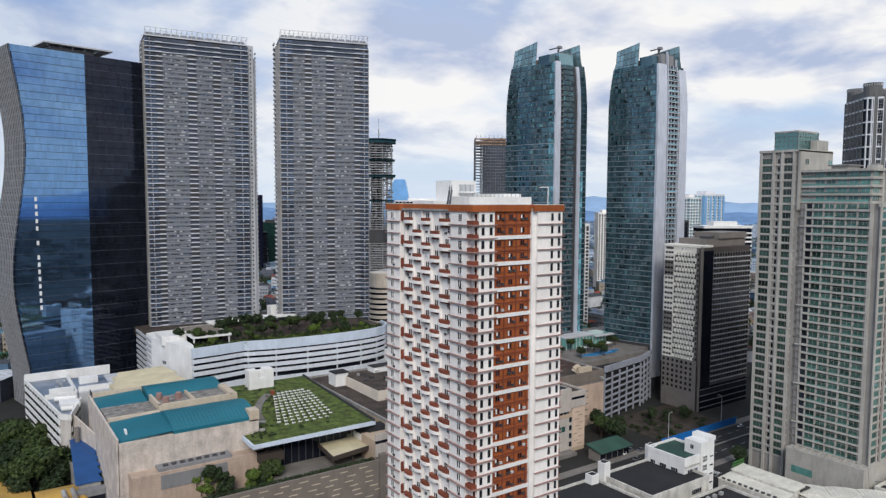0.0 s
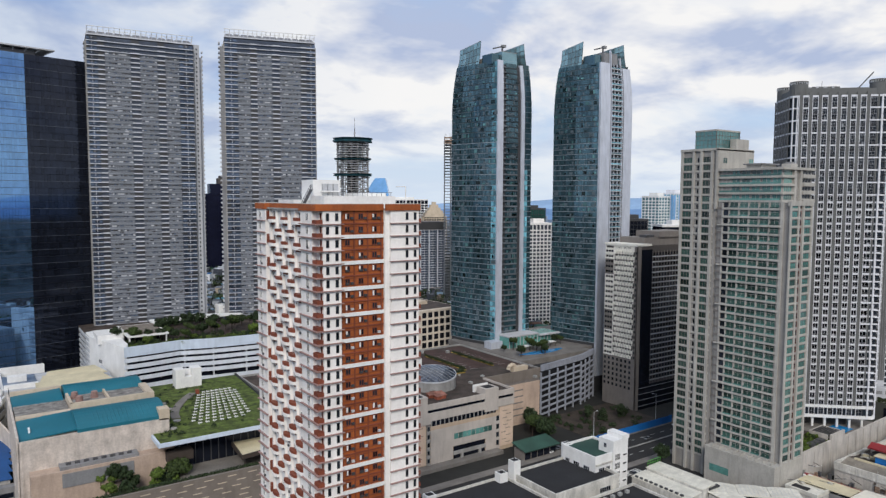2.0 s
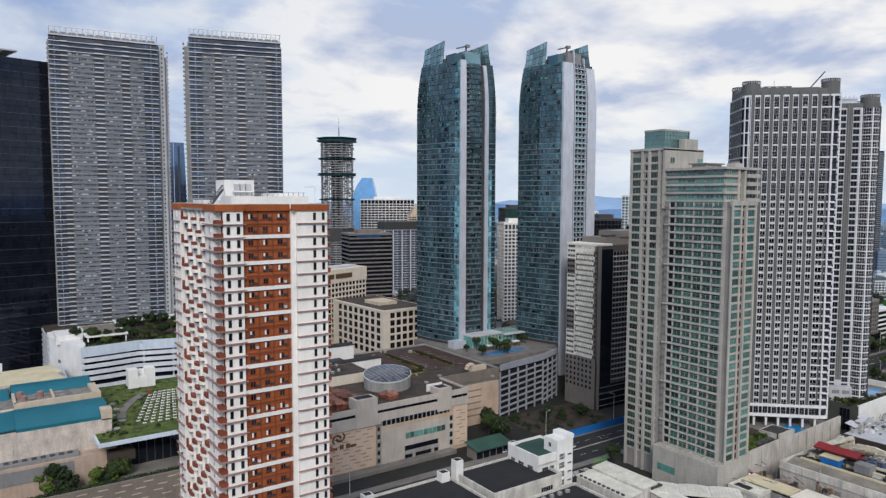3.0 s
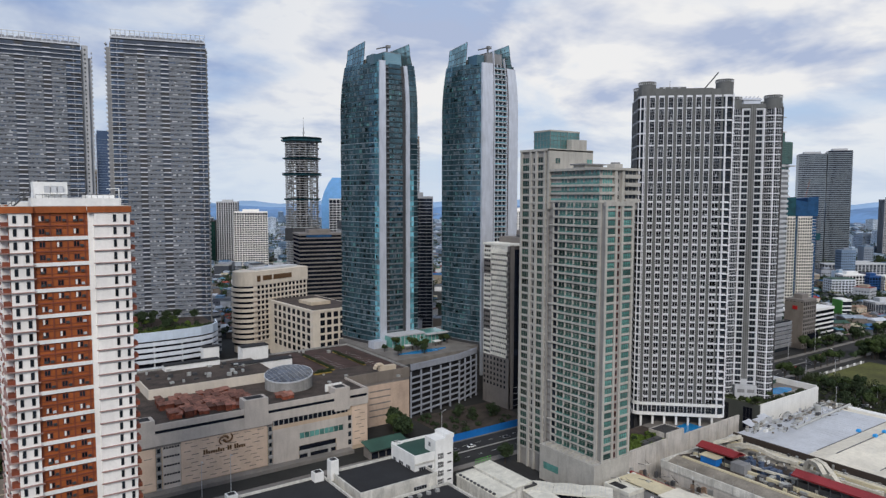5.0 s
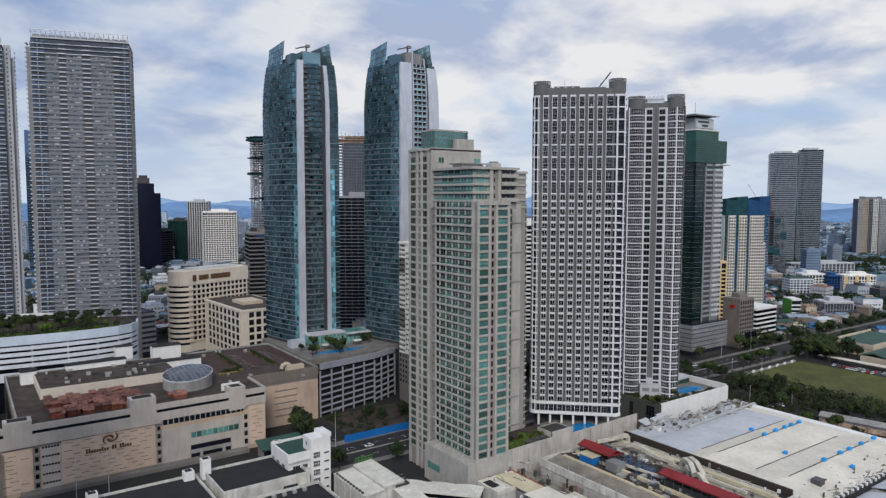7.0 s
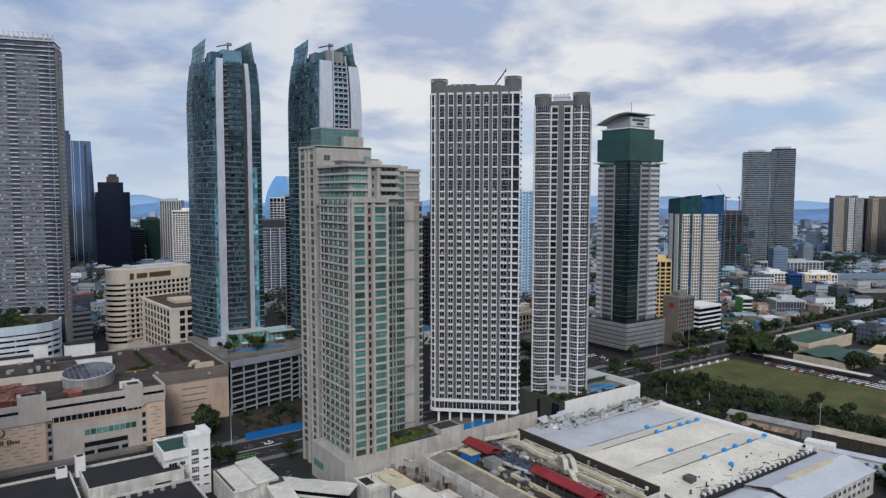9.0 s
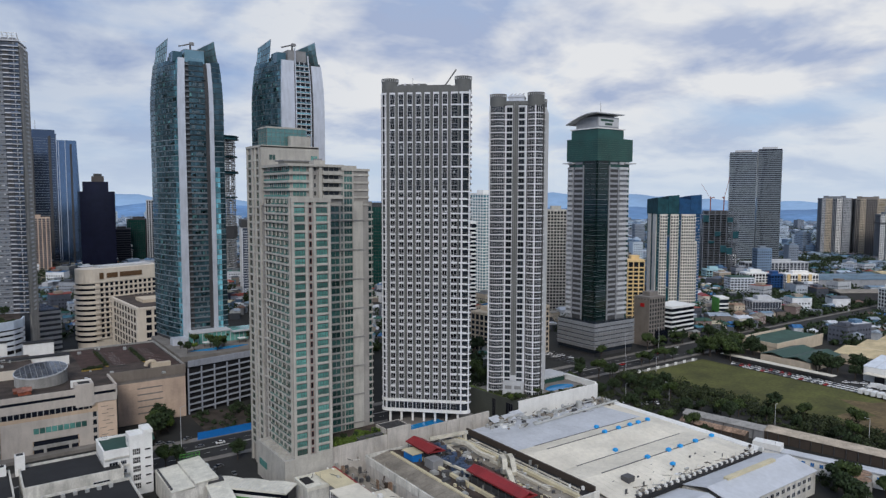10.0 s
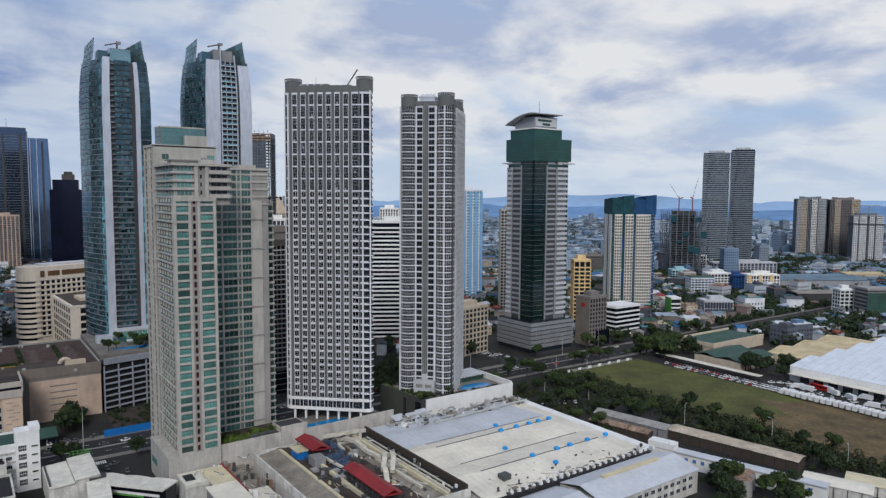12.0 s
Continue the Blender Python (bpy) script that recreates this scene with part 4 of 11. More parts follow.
# ---- twin glass towers ----
def glass_tower(x, y, second):
    t = thing("glass_tower", x, y, 0, 0, "slender blue-green glass tower with silver piers" if not second else "slender blue-green glass tower with broad silver panels", "tower", "twin glass towers")
    fh, z0, top = 3.3, 31.0, 204.5
    zs = [z0 + fh * k for k in range(53)]
    # outline: bowed west face, flat south face
    west = [(-7.2, 33.0), (-6.4, 25.0), (-4.6, 16.0), (-2.4, 7.5), (0.0, 0.0)]
    if not second:
        west = [(-7.8, 36.4), (-6.8, 27.0), (-4.8, 17.0), (-2.5, 8.0), (0.0, 0.0)]
    outline = [(0, 0), (28.5, 0), (29.5, 9.0), (28.5, 33.0)] + west[:-1]
    b = Build(DARKGREY)
    b.prism([(12 + (px - 12) * 0.985, 16 + (py - 16) * 0.985) for px, py in outline], 0, top)
    b.put("core", t)
    ring_bands(t, BANDLIGHT, [(12 + (px - 12) * 1.011, 16 + (py - 16) * 1.011) for px, py in outline], zs[:39], 0.34)
    ring_bands(t, BANDTEAL, [(12 + (px - 12) * 1.008, 16 + (py - 16) * 1.008) for px, py in outline], zs[39:], 0.3)
    for i, (p, q) in enumerate(zip(west, west[1:])):
        m, ln = wall_along(p, q)
        if i < 3:
            panels(t, m, GLASSTWIN, 0, ln, [z + 0.5 for z in zs], fh - 0.5, 1.25)
        else:
            panels(t, m, GLASSTWIN if second else GLASSPALE, ln * 0.55, ln, [z + 0.5 for z in zs], fh - 0.5, 1.9, single=53)
            panels(t, m, GLASSTWIN, 0, ln * 0.55, [z + 0.5 for z in zs], fh - 0.5, 1.25)
    s = side(0, 0, 0)
    if not second:
        panels(t, s, GLASSTWIN, 7.2, 17.0, [z + 0.5 for z in zs], 2.4, 1.4, single=35)
        bands(t, s, SPANDREL, 7.2, 17.0, [z - 0.2 for z in zs[:35]], 0.9, 0.4, "spandrel")
        bands(t, s, BANDTEAL, 7.2, 17.0, [z - 0.05 for z in zs[35:]], 0.35, 0.35, "spandrel")
        bands(t, s, SPANDREL, 4.4, 7.0, [z - 0.1 for z in zs], 0.9, 0.9, "balcony")
        panels(t, s, GLASSPALE, 22.0, 25.4, [z + 0.5 for z in zs[:33]], fh - 0.5, 1.7)
        panels(t, s, GLASSTWIN, 22.0, 25.4, [z + 0.5 for z in zs[33:]], fh - 0.5, 1.7)
        panels(t, s, GLASSTWIN, 25.4, 28.4, [z + 0.5 for z in zs], fh - 0.5, 1.5)
        for u0, u1, zt in ((0.0, 4.4, 206.8), (19.2, 21.9, 205.0)):
            box("silver_pier", t, SILVER, u0, u1, -1.1, 0.6, 10, zt, "silver clad pier")
        box("slot", t, DARKGREY, 17.0, 19.2, -0.2, 0.4, 10, 204)
    else:
        for u0, u1, zt in ((-0.4, 8.4, 206.0), (21.0, 28.6, 204.0)):
            box("silver_panel", t, SILVER, u0, u1, -0.9, 0.6, 10, zt, "broad silver clad panel")
        box("slot", t, DARKGREY, 8.5, 9.2, -0.3, 0.4, 10, 204)
        box("slot", t, DARKGREY, 19.2, 21.0, -0.3, 0.4, 10, 204)
        bands(t, s, LIGHTGREY, 9.2, 19.2, [z - 0.1 for z in zs], 0.5, 1.3, "balcony")
        rails = Build(GLASSPALE, SILVER)
        for z in zs:
            rails.box(9.5, 18.9, -1.26, -1.2, z + 0.4, z + 1.15)
            rails.box(9.4, 19.0, -1.3, -1.2, z + 1.15, z + 1.25, 1)
            for u in (12.4, 15.8):
                rails.box(u, u + 0.3, -1.0, 0.0, z + 0.4, z + fh - 0.1, 1)
        rails.put("balcony_rail", t, kind="stuff")
        panels(t, s, GLASS, 9.4, 19.0, [z + 1.1 for z in zs], 1.9, 1.6)
        box("silver_rib", t, SILVER, 9.0, 9.5, -1.4, 0.2, 20, 214, "slim silver rib")
        box("silver_rib", t, SILVER, 18.9, 19.4, -1.4, 0.2, 20, 210, "slim silver rib")
    e = side(28.5, 0, 90)
    panels(t, e, GLASSTWIN, 0.5, 8.5, [z + 0.5 for z in zs], fh - 0.5, 1.6)
    rg = random.Random(7 + second)
    odd = Build(GLASSPINE, GLASSLOUNGE, BANDTEAL)
    walls = [(*wall_along(p, q), 0.0) for p, q in zip(west, west[1:])] + ([(side(7.2, 0, 0), 9.8, 0.1)] if not second else [])
    for m, ln, out in walls:
        for z in zs[:-1]:
            u = rg.uniform(0, 1.2)
            while u < ln - 1.3:
                if rg.random() < 0.36:
                    k = rg.choices((0, 1, 2), (0.24, 0.2, 0.56))[0]
                    odd.box(u, u + rg.choice((0.7, 1.1, 1.1, 2.3)), -0.2 - out, 0.0, z + 0.75, z + rg.choice((1.7, 2.2, 2.9)), k, m)
                u += 1.25
    odd.put("odd_pane", t, "scattered dark open and pale panes", kind="stuff")
    # roof: glazed penthouse, two lattice blades, maintenance crane
    box("penthouse", t, LATTICE if not second else MIDGREY, 5.0, 18.5, 1.0, 16.0, top, 212.6, "glazed penthouse")
    for z in (207.2, 209.8, 212.4):
        box("penthouse_band", t, MIDGREY, 4.9, 18.6, 0.9, 16.1, z, z + 0.3)
    box("plant_wall", t, TAUPE, -1.5, 6.0, 6.0, 22.0, top, 209.5, "brownish plant wall")
    box("plant_glass", t, GLASSTWIN, -2.6, 4.0, 3.0, 14.0, top, 211.0, "dark glazed plant screen")

    def blade(p, q, za, zb, lean):
        b = Build(SILVER, LATTICE, STEEL)
        p, q = Vector((*p, 0)), Vector((*q, 0))
        off = Vector((*lean, 0))
        n, rows = 6, 4

        def at(i, j):
            s0, h0 = i / n, j / rows
            zz = top - 1 + (za + (zb - za) * s0 - top + 1) * h0
            return p.lerp(q, s0) + off * h0 + Vector((0, 0, zz))
        for i in range(n):
            for j in range(rows):
                c = [at(i, j), at(i + 1, j), at(i + 1, j + 1), at(i, j + 1)]
                d = Vector((0.12, 0.05, 0))
                b.solid([tuple(v) for v in c] + [tuple(v + d) for v in c], QUADS, 1)
        for i in range(n + 1):
            for j in range(rows):
                b.tube(at(i, j), at(i, j + 1), 0.16, 5, 2)
        for j in range(rows + 1):
            for i in range(n):
                b.tube(at(i, j), at(i + 1, j), 0.24 if j == rows else 0.18, 5, 0 if j == rows else 2)
        b.put("crown_blade", t, "glass and steel lattice crown blade")

    blade((west[0][0] + 0.2, west[0][1] - 0.5), (west[2][0] + 0.3, west[2][1] - 2.0), 217.0, 220.3, (1.6, 0.4))
    blade((20.0, 22.0), (28.6, 2.0), 215.5, 219.5, (-2.4, 0.0))
    b = Build(STEEL, MIDGREY)
    b.tube((11, 8, 212.4), (11, 8, 216.6), 0.7, 8)
    b.tube((3.0, 9, 215.2), (12.5, 7.6, 217.6), 0.45, 6)
    b.box(10.5, 13.5, 6.6, 9.0, 216.6, 218.2, 1)
    b.put("maintenance_crane", t, "dark rooftop maintenance crane")
    taper(t, 12.0, 15.0, 174.0, 205.0, 0.1)


glass_tower(299.0, 312.5, False)
glass_tower(352.5, 277.8, True)


# ---- white and grey grid towers ----
def drum(b, cx, cy, r, z0, z1, mat_a, mat_b):
    ring = [(cx + r * math.cos(a), cy + r * math.sin(a)) for a in (2 * math.pi * i / 24 for i in range(24))]
    b.prism(ring, z0, z1 - 1.4, mat_a)
    b.prism([(cx + (px - cx) * 1.03, cy + (py - cy) * 1.03) for px, py in ring], z1 - 0.45, z1, mat_a)
    for px, py in ring:
        b.box(px - 0.18, px + 0.18, py - 0.18, py + 0.18, z1 - 1.4, z1 - 0.45, mat_b)


def arc(cx, cy, r, a0, a1, n=8):
    return [(cx + r * math.cos(radians(a0 + (a1 - a0) * i / n)), cy + r * math.sin(radians(a0 + (a1 - a0) * i / n))) for i in range(n + 1)]


def white_tower():
    t = thing("white_grid_tower", 352.9, 157.6, 0, -43.3, "white and dark grey condominium tower with a gridded front", "tower")
    W, D, IN = 44.0, 27.0, 9.5
    upper = [124.2 + 5.83 * k for k in range(9)]
    lower = [21.9 + 3.4 * k for k in range(30)]
    r = 3.4
    outline = [(r, 0), (W - r, 0)] + arc(W - r, r, r, -90, -10)[1:] + [(W - IN, D - r)] + arc(W - IN - r, D - r, r, 0, 90)[1:] + [(r, D)] + arc(r, D - r, r, 90, 180)[1:] + [(0, r)] + arc(r, r, r, 180, 270)[1:-1]
    mid = (W / 2 - 2, D / 2)

    def grown(a):
        return [(mid[0] + (x - mid[0]) * (1 + a / 20.0), mid[1] + (y - mid[1]) * (1 + a / 13.0)) for x, y in outline]

    b = Build(GLASS)
    b.prism(grown(-0.45), 17, 171)
    b.put("core", t, "dark window glass")
    ring_bands(t, GRIDWHITE, grown(0.1), [z - 0.1 for i, z in enumerate(lower) if i % 3 == 0 and i] + [z - 0.1 for z in upper[:-1]], 0.62, "white_band")
    ring_bands(t, GRIDWHITE, grown(-0.12), [z for i, z in enumerate(lower) if i % 3], 0.78, "floor_band")
    ring_bands(t, WHITE, grown(0.12), [16.4, 21.4], 1.5, "base_band")
    ring_bands(t, GRIDWHITE, grown(0.06), [170.3], 0.9, "top_band")
    f = side(0, 0.15, 0)
    pitch = 4.22
    us = [4.1 + pitch * i for i in range(8)]
    # dark pilasters with white edges between the window columns
    for i, u in enumerate(us):
        box("pilaster", t, CROWNGREY, u - 0.74, u + 0.74, -0.3, 0.3, 22.9, 172.6, m=f)
        for s in (-0.9, 0.9):
            box("white_edge", t, GRIDWHITE, u + s - 0.1, u + s + 0.1, -0.36, 0.3, 16.6, 171.0, m=f)
    box("pilaster", t, CROWNGREY, 37.7, 38.4, -0.25, 0.3, 25, 171.5, m=f)
    box("white_edge", t, GRIDWHITE, 39.3, 40.0, -0.45, 0.3, 16.6, 171.0, m=f)
    cols = [(u + pitch / 2, 2.5) for u in us[:-1]] + [(35.9, 3.2)]
    windows(t, f, cols, [z + 0.82 for z in lower], 2.5, GRIDWHITE, GLASS, 1, 0.2, single=False)
    windows(t, f, cols, [z + 0.52 for z in upper[:-1]], 2.5, PODGREY, GLASS, 1, 0.12, transom=0.45)
    windows(t, f, cols, [z + 3.05 for z in upper[:-1]], 2.72, PODGREY, GLASS, 2, 0.12, transom=0.6)
    windows(t, f, cols, [18.3], 2.7, MIDGREY, GLASS, 1, 0.2, transom=0.5)
    # air conditioners and clutter on the shallow balconies
    rq = random.Random(15)
    odd = Build(DARKGREY, LIGHTGREY, PODGREY, GRIDWHITE, m=f)
    for u, w in cols:
        for z in lower:
            odd.box(u - 1.25, u + 1.25, -0.3, -0.24, z + 1.45, z + 1.55, 2)
            if rq.random() < 0.75:
                q = rq.uniform(-0.9, 0.3)
                odd.box(u + q, u + q + 0.75, -0.42, -0.1, z + 0.95, z + rq.uniform(1.4, 1.75), rq.choice((0, 0, 0, 0, 0, 0, 1)))
        for z in upper[:-1]:
            odd.box(u - 1.25, u + 1.25, -0.3, -0.1, z + 2.94, z + 3.1, 2)
            for dz in (0.65, 3.05):
                if rq.random() < 0.8:
                    q = rq.uniform(-0.9, 0.2)
                    odd.box(u + q, u + q + rq.uniform(0.6, 0.95), -0.42, -0.1, z + dz, z + dz + rq.uniform(0.6, 1.3), rq.choice((0, 0, 0, 0, 0, 2)))
    odd.put("balcony_clutter", t, "small air conditioners on shallow balconies", kind="stuff")
    for u in (0.9, 2.6):
        box("corner_pier", t, GRIDWHITE, u - 0.22, u + 0.22, -0.1 if u > 2 else 0.7, 0.9 if u > 2 else 1.6, 16.6, 171.0, m=f)
    # rounded balcony stack at the sharp corner
    rim = arc(W - r, r, r + 0.35, -92, -8, 8)
    cup = Build(GRIDWHITE)
    cup.prism(rim + [(W - r, r)], 0, 0.5)
    me = cup.mesh("corner_balcony")
    for z in lower + upper[:-1]:
        part("corner_balcony", me, None, t, "", Matrix.Translation((0, 0, z - 0.1)))
    rail = Build(STEEL, DARKGREY, GRIDWHITE)
    for z in lower + [v for z in upper[:-1] for v in (z, z + 2.9)]:
        rail.prism(arc(W - r, r, r + 0.3, -92, -8, 8) + [(W - r, r)], z + 1.2, z + 1.32)
        rail.prism(arc(W - r, r, r + 0.2, -60, -14, 5) + [(W - r, r)], z + 0.4, z + 1.1, 1)
        rail.box(W - 4.6, W - 3.9, -0.35, 0.2, z + 0.3, z + 2.6, 2)
    rail.put("balcony_rail", t, kind="stuff")
    box("corner_post", t, GRIDWHITE, W - 1.1, W - 0.5, 0.6, 1.2, 16.6, 172)
    ws = side(0.1, D, -90)
    wc = [(5.0 + 4.0 * i, 2.6) for i in range(5)]
    windows(t, ws, wc, [z + 0.8 for z in lower], 2.3, GRIDWHITE, GLASS, 1, 0.2, single=False)
    windows(t, ws, wc, [z + 0.7 for z in upper[:-1]] + [z + 3.2 for z in upper[:-1]], 2.2, MIDGREY, GLASS, 1, 0.2, single=False)
    piers(t, ws, CROWNGREY, [3.0 + 4.0 * i for i in range(6)], 1.1, 25, 171.0, 0.25, "pilaster")
    # open ground storey
    for i in range(7):
        box("column", t, WHITE, 4 + 5.6 * i, 5.0 + 5.6 * i, 1.0, 2.0, 0, 16.5, "white column")
    box("lobby", t, DARKGREY, 2, W - 11, 6, D - 1, 0, 17.2, "dark recessed lobby")
    # roof
    b = Build(CROWNGREY, LIGHTGREY, SILVER)
    b.box(1.4, W - 10, 0.9, D - 0.8, 171.2, 174.6)
    b.box(W - 10, W - 3.4, 0.9, 9, 171.2, 174.2)
    drum(b, 4.2, 4.2, 4.0, 171.0, 178.0, 0, 1)
    drum(b, W - 4.3, 4.2, 4.0, 171.0, 178.6, 0, 1)
    drum(b, 4.2, D - 4.4, 4.0, 171.0, 178.0, 0, 1)
    b.box(10, 22, 3, 12, 174.6, 175.6)
    for i in range(4):
        b.box(8 + 3.4 * i, 9 + 3.4 * i, 2.0, 3.0, 174.6, 175.3 + 0.3 * (i % 2), 1)
    b.put("roof_crown", t, "dark grey roof parapet with round tanks")
    b = Build(STEEL)
    b.tube((30.5, 5, 174.4), (36.5, 3, 182.0), 0.3, 6)
    b.tube((15, 6, 175.6), (15, 6, 179), 0.08, 5)
    b.put("roof_davit", t, "dark slanting roof davit")


def bay_tower():
    t = thing("white_bay_tower", 416.3, 153.3, 0, -46, "white and dark grey tower with rounded window bays", "tower")
    W, D = 29.4, 36.0
    zs = [17.6 + 3.36 * k for k in range(45)]
    b = Build(DARKGREY)
    b.box(1, W - 0.3, 1.2, D, 0, 170)
    b.put("core", t)
    bays = [(4.6, 4.0, 4.5), (W - 4.9, 4.0, 4.5)]
    for cx, cy, r in bays:
        b = Build(GLASS)
        b.prism([(cx + r * math.cos(a), cy + r * math.sin(a)) for a in (2 * math.pi * i / 32 for i in range(32))], 16, 169)
        b.put("bay_glass", t, "curved dark window glass")
        ring_bands(t, GRIDWHITE, arc(cx, cy, r + 0.45, 0, 345, 23), [z - 0.1 for z in zs], 0.52, "bay_band")
        b = Build(LIGHTGREY)
        for i in range(14):
            a = radians(176 + 14.2 * i)
            px, py = cx + (r + 0.08) * math.cos(a), cy + (r + 0.08) * math.sin(a)
            b.box(px - 0.07, px + 0.07, py - 0.07, py + 0.07, 16, 169)
        for z in zs:
            b.prism(arc(cx, cy, r + 0.1, 176, 360, 12) + [(cx, cy)], z + 1.75, z + 1.87)
        b.put("bay_mullion", t, kind="stuff")
    f = side(0, 1.2, 0)
    box("front_wall", t, LIGHTGREY, 9.2, 19.6, -0.3, 0.1, 14, 169.6, m=f)
    bands(t, f, GRIDWHITE, 9.3, 12.7, [z - 0.1 for z in zs], 0.5, 0.5, "front_band")
    bands(t, f, GRIDWHITE, 15.7, 19.5, [z - 0.1 for z in zs], 0.5, 0.5, "front_band")
    box("dark_strip", t, CROWNGREY, 12.8, 15.6, -0.5, 0.1, 26, 171.0, "dark grey vertical strip", m=f)
    for u in (13.6, 14.8):
        box("strip_edge", t, MIDGREY, u - 0.12, u + 0.12, -0.7, -0.45, 26, 171.0, m=f)
    windows(t, side(0, 0.9, 0), [(11.0, 2.9), (17.4, 3.0)], [z + 0.5 for z in zs], 2.6, MIDGREY, GLASS, 1, 0.14, single=True)
    for u in (0.7, 9.0, 19.8, 24.6):
        box("white_post", t, GRIDWHITE, u - 0.3, u + 0.3, -1.9 if u in (0.7, 24.6) else -0.6, 0.4, 16, 169.4, m=f)
    e = side(W - 0.2, 0, 90)
    for z in zs:
        box("side_balcony", t, LIGHTGREY, 6.5, D - 0.5, -0.7, 0.1, z - 0.1, z + 0.4, m=e)
    b = Build(LIGHTGREY, GLASS, m=e)
    for z in zs:
        for i in range(13):
            b.box(7.3 + 2.1 * i, 7.5 + 2.1 * i, -0.55, 0.05, z + 0.4, z + 3.2)
            b.box(7.5 + 2.1 * i, 9.4 + 2.1 * i, -0.3, 0.05, z + 1.1, z + 3.1, 1)
        b.box(6.6, D - 0.6, -0.62, -0.5, z + 1.15, z + 1.27)
    b.put("side_window", t, kind="stuff")
    for i in range(6):
        box("side_pier", t, LIGHTGREY, 7.0 + 5.4 * i, 7.35 + 5.4 * i, -0.85, 0.1, 14, 169, m=e)
    b = Build(CROWNGREY, LIGHTGREY, SILVER)
    b.box(1.5, W - 0.5, 2, D - 0.5, 169, 172)
    for cx, cy, r in bays + [(W - 4.6, D - 5, 4.4)]:
        drum(b, cx, cy, r * 0.98, 168.5, 175.6 if cx < 10 else 176.2, 0, 1)
    b.box(10, 18.4, 4, 12, 172, 175.2, 2)
    b.box(9.6, 18.8, 3.6, 12.4, 174.0, 174.5, 1)
    for i in range(4):
        b.tube((10.5 + 2 * i, 5, 175.2), (12 + 2 * i, 7, 176.4), 0.3, 6, 1)
    b.put("roof_crown", t, "dark grey roof parapet with round tanks")
    box("entrance_block", t, LIGHTGREY, 9, 20, -3, 1.2, 12.0, 23.0, "pale entrance block")
    for u in (10.2, 15.2):
        box("entrance_panel", t, MIDGREY, u, u + 3.6, -3.15, -2.9, 19.4, 21.2, "grey entrance panel")


white_tower()
bay_tower()


# ---- dark green glass office tower ----
def office_tower():
    t = thing("office_tower", 579.5, 225.5, 0, 0, "dark green glass office tower with grey window columns", "tower")
    box("core", t, GLASSGREEN, 1.5, 38, 1.5, 30.5, 26, 150, "dark green glass")
    zs = [30 + 3.9 * k for k in range(31)]
    fine = Build(GREENROOF)
    for m in (side(0, 1.5, 0), side(1.5, 30.5, -90)):
        south = m.to_euler().z > -0.5
        # green corner glass, then grey column of windows, white column, stepped back balconies
        o = (0, 1) if south else (30.5, -1)
        U = lambda a: o[0] + o[1] * a
        def bar(name, mat, a, c, pr, z0, z1, label=""):
            lo, hi = sorted((U(a), U(c)))
            box(name, t, mat, lo, hi, -pr, 0.2, z0, z1, label, m=m)
        bar("glass_corner", GLASSPINE, 0.0, 14.0, 0.5, 26, 150, "dark green corner glass")
        bar("grey_column", DARKGREY, 15.0, 24.5, 0.6, 26, 143)
        bar("white_edge", PODGREY, 14.4, 15.2, 1.0, 26, 146)
        bar("white_edge", PODGREY, 24.4, 25.2, 1.0, 26, 143)
        for z in zs:
            lo, hi = sorted((U(15.6), U(23.8)))
            box("window_strip", t, PODGREY, lo, hi, -0.85, -0.5, z - 0.3, z + 1.3, m=m)
            lo, hi = sorted((U(25.6), U(30.5 if not south else 36.5)))
            box("balcony_band", t, LIGHTGREY, lo, hi, -1.6, 0.2, z - 0.4, z + 1.5, m=m)
            box("glass_band", t, PODGREY, *sorted((U(0.0), U(14.0))), -0.62, -0.4, z, z + 0.12, m=m)
            fine.box(*sorted((U(0.0), U(14.0))), -0.6, -0.4, z + 1.2, z + 1.32, 0, m)
            fine.box(*sorted((U(0.0), U(14.0))), -0.6, -0.4, z + 2.5, z + 2.62, 0, m)
        for i in range(3 if not south else 5):
            u = U(26.2 + 2.0 * i)
            box("mullion", t, PODGREY, u - 0.25, u + 0.25, -1.4, 0.1, 26, 143, m=m)
    fine.put("glass_joint", t, kind="stuff")
    box("top_glass", t, GLASSGREEN, -0.6, 39, -0.6, 31.2, 149, 166, "dark green upper storeys")
    b = Build(GREENROOF)
    for k in range(10):
        b.box(-0.75, 39.1, -0.75, 31.3, 150.2 + 1.6 * k, 150.35 + 1.6 * k)
    b.put("joint_line", t, kind="stuff")
    box("ledge", t, LIGHTGREY, -3.4, 8.0, 23.0, 33.0, 147.2, 148.0)
    box("ledge", t, LIGHTGREY, 30.0, 42.0, -2.0, 8.0, 147.2, 148.0)
    box("setback", t, GLASSGREEN, 1.0, 30.0, 1.0, 28.0, 166, 173.0, "green glass setback")
    box("white_cornice", t, WHITE, 0.2, 31.0, 0.2, 29.0, 173.0, 173.8)
    box("sign_room", t, PODGREY, 4.0, 27.5, 4.0, 26.0, 173.8, 182.5)
    sign = box("sign_board", t, LIGHTGREY, 5.0, 26.5, 3.4, 4.0, 175.4, 181.6, "pale grey sign board with green bars")
    bars = Build(GREENROOF)
    for i, w in enumerate((2.6, 2.8, 5.2)):
        bars.box(6.6 + (0, 3.8, 7.8)[i] , 6.6 + (0, 3.8, 7.8)[i] + w + 1.2, 3.25, 3.4, 179.0, 180.6)
    bars.box(11.5, 19.5, 3.25, 3.4, 176.2, 177.8)
    bars.put("sign_lettering", sign, "green lettering bars", m=sign.matrix_basis.inverted())
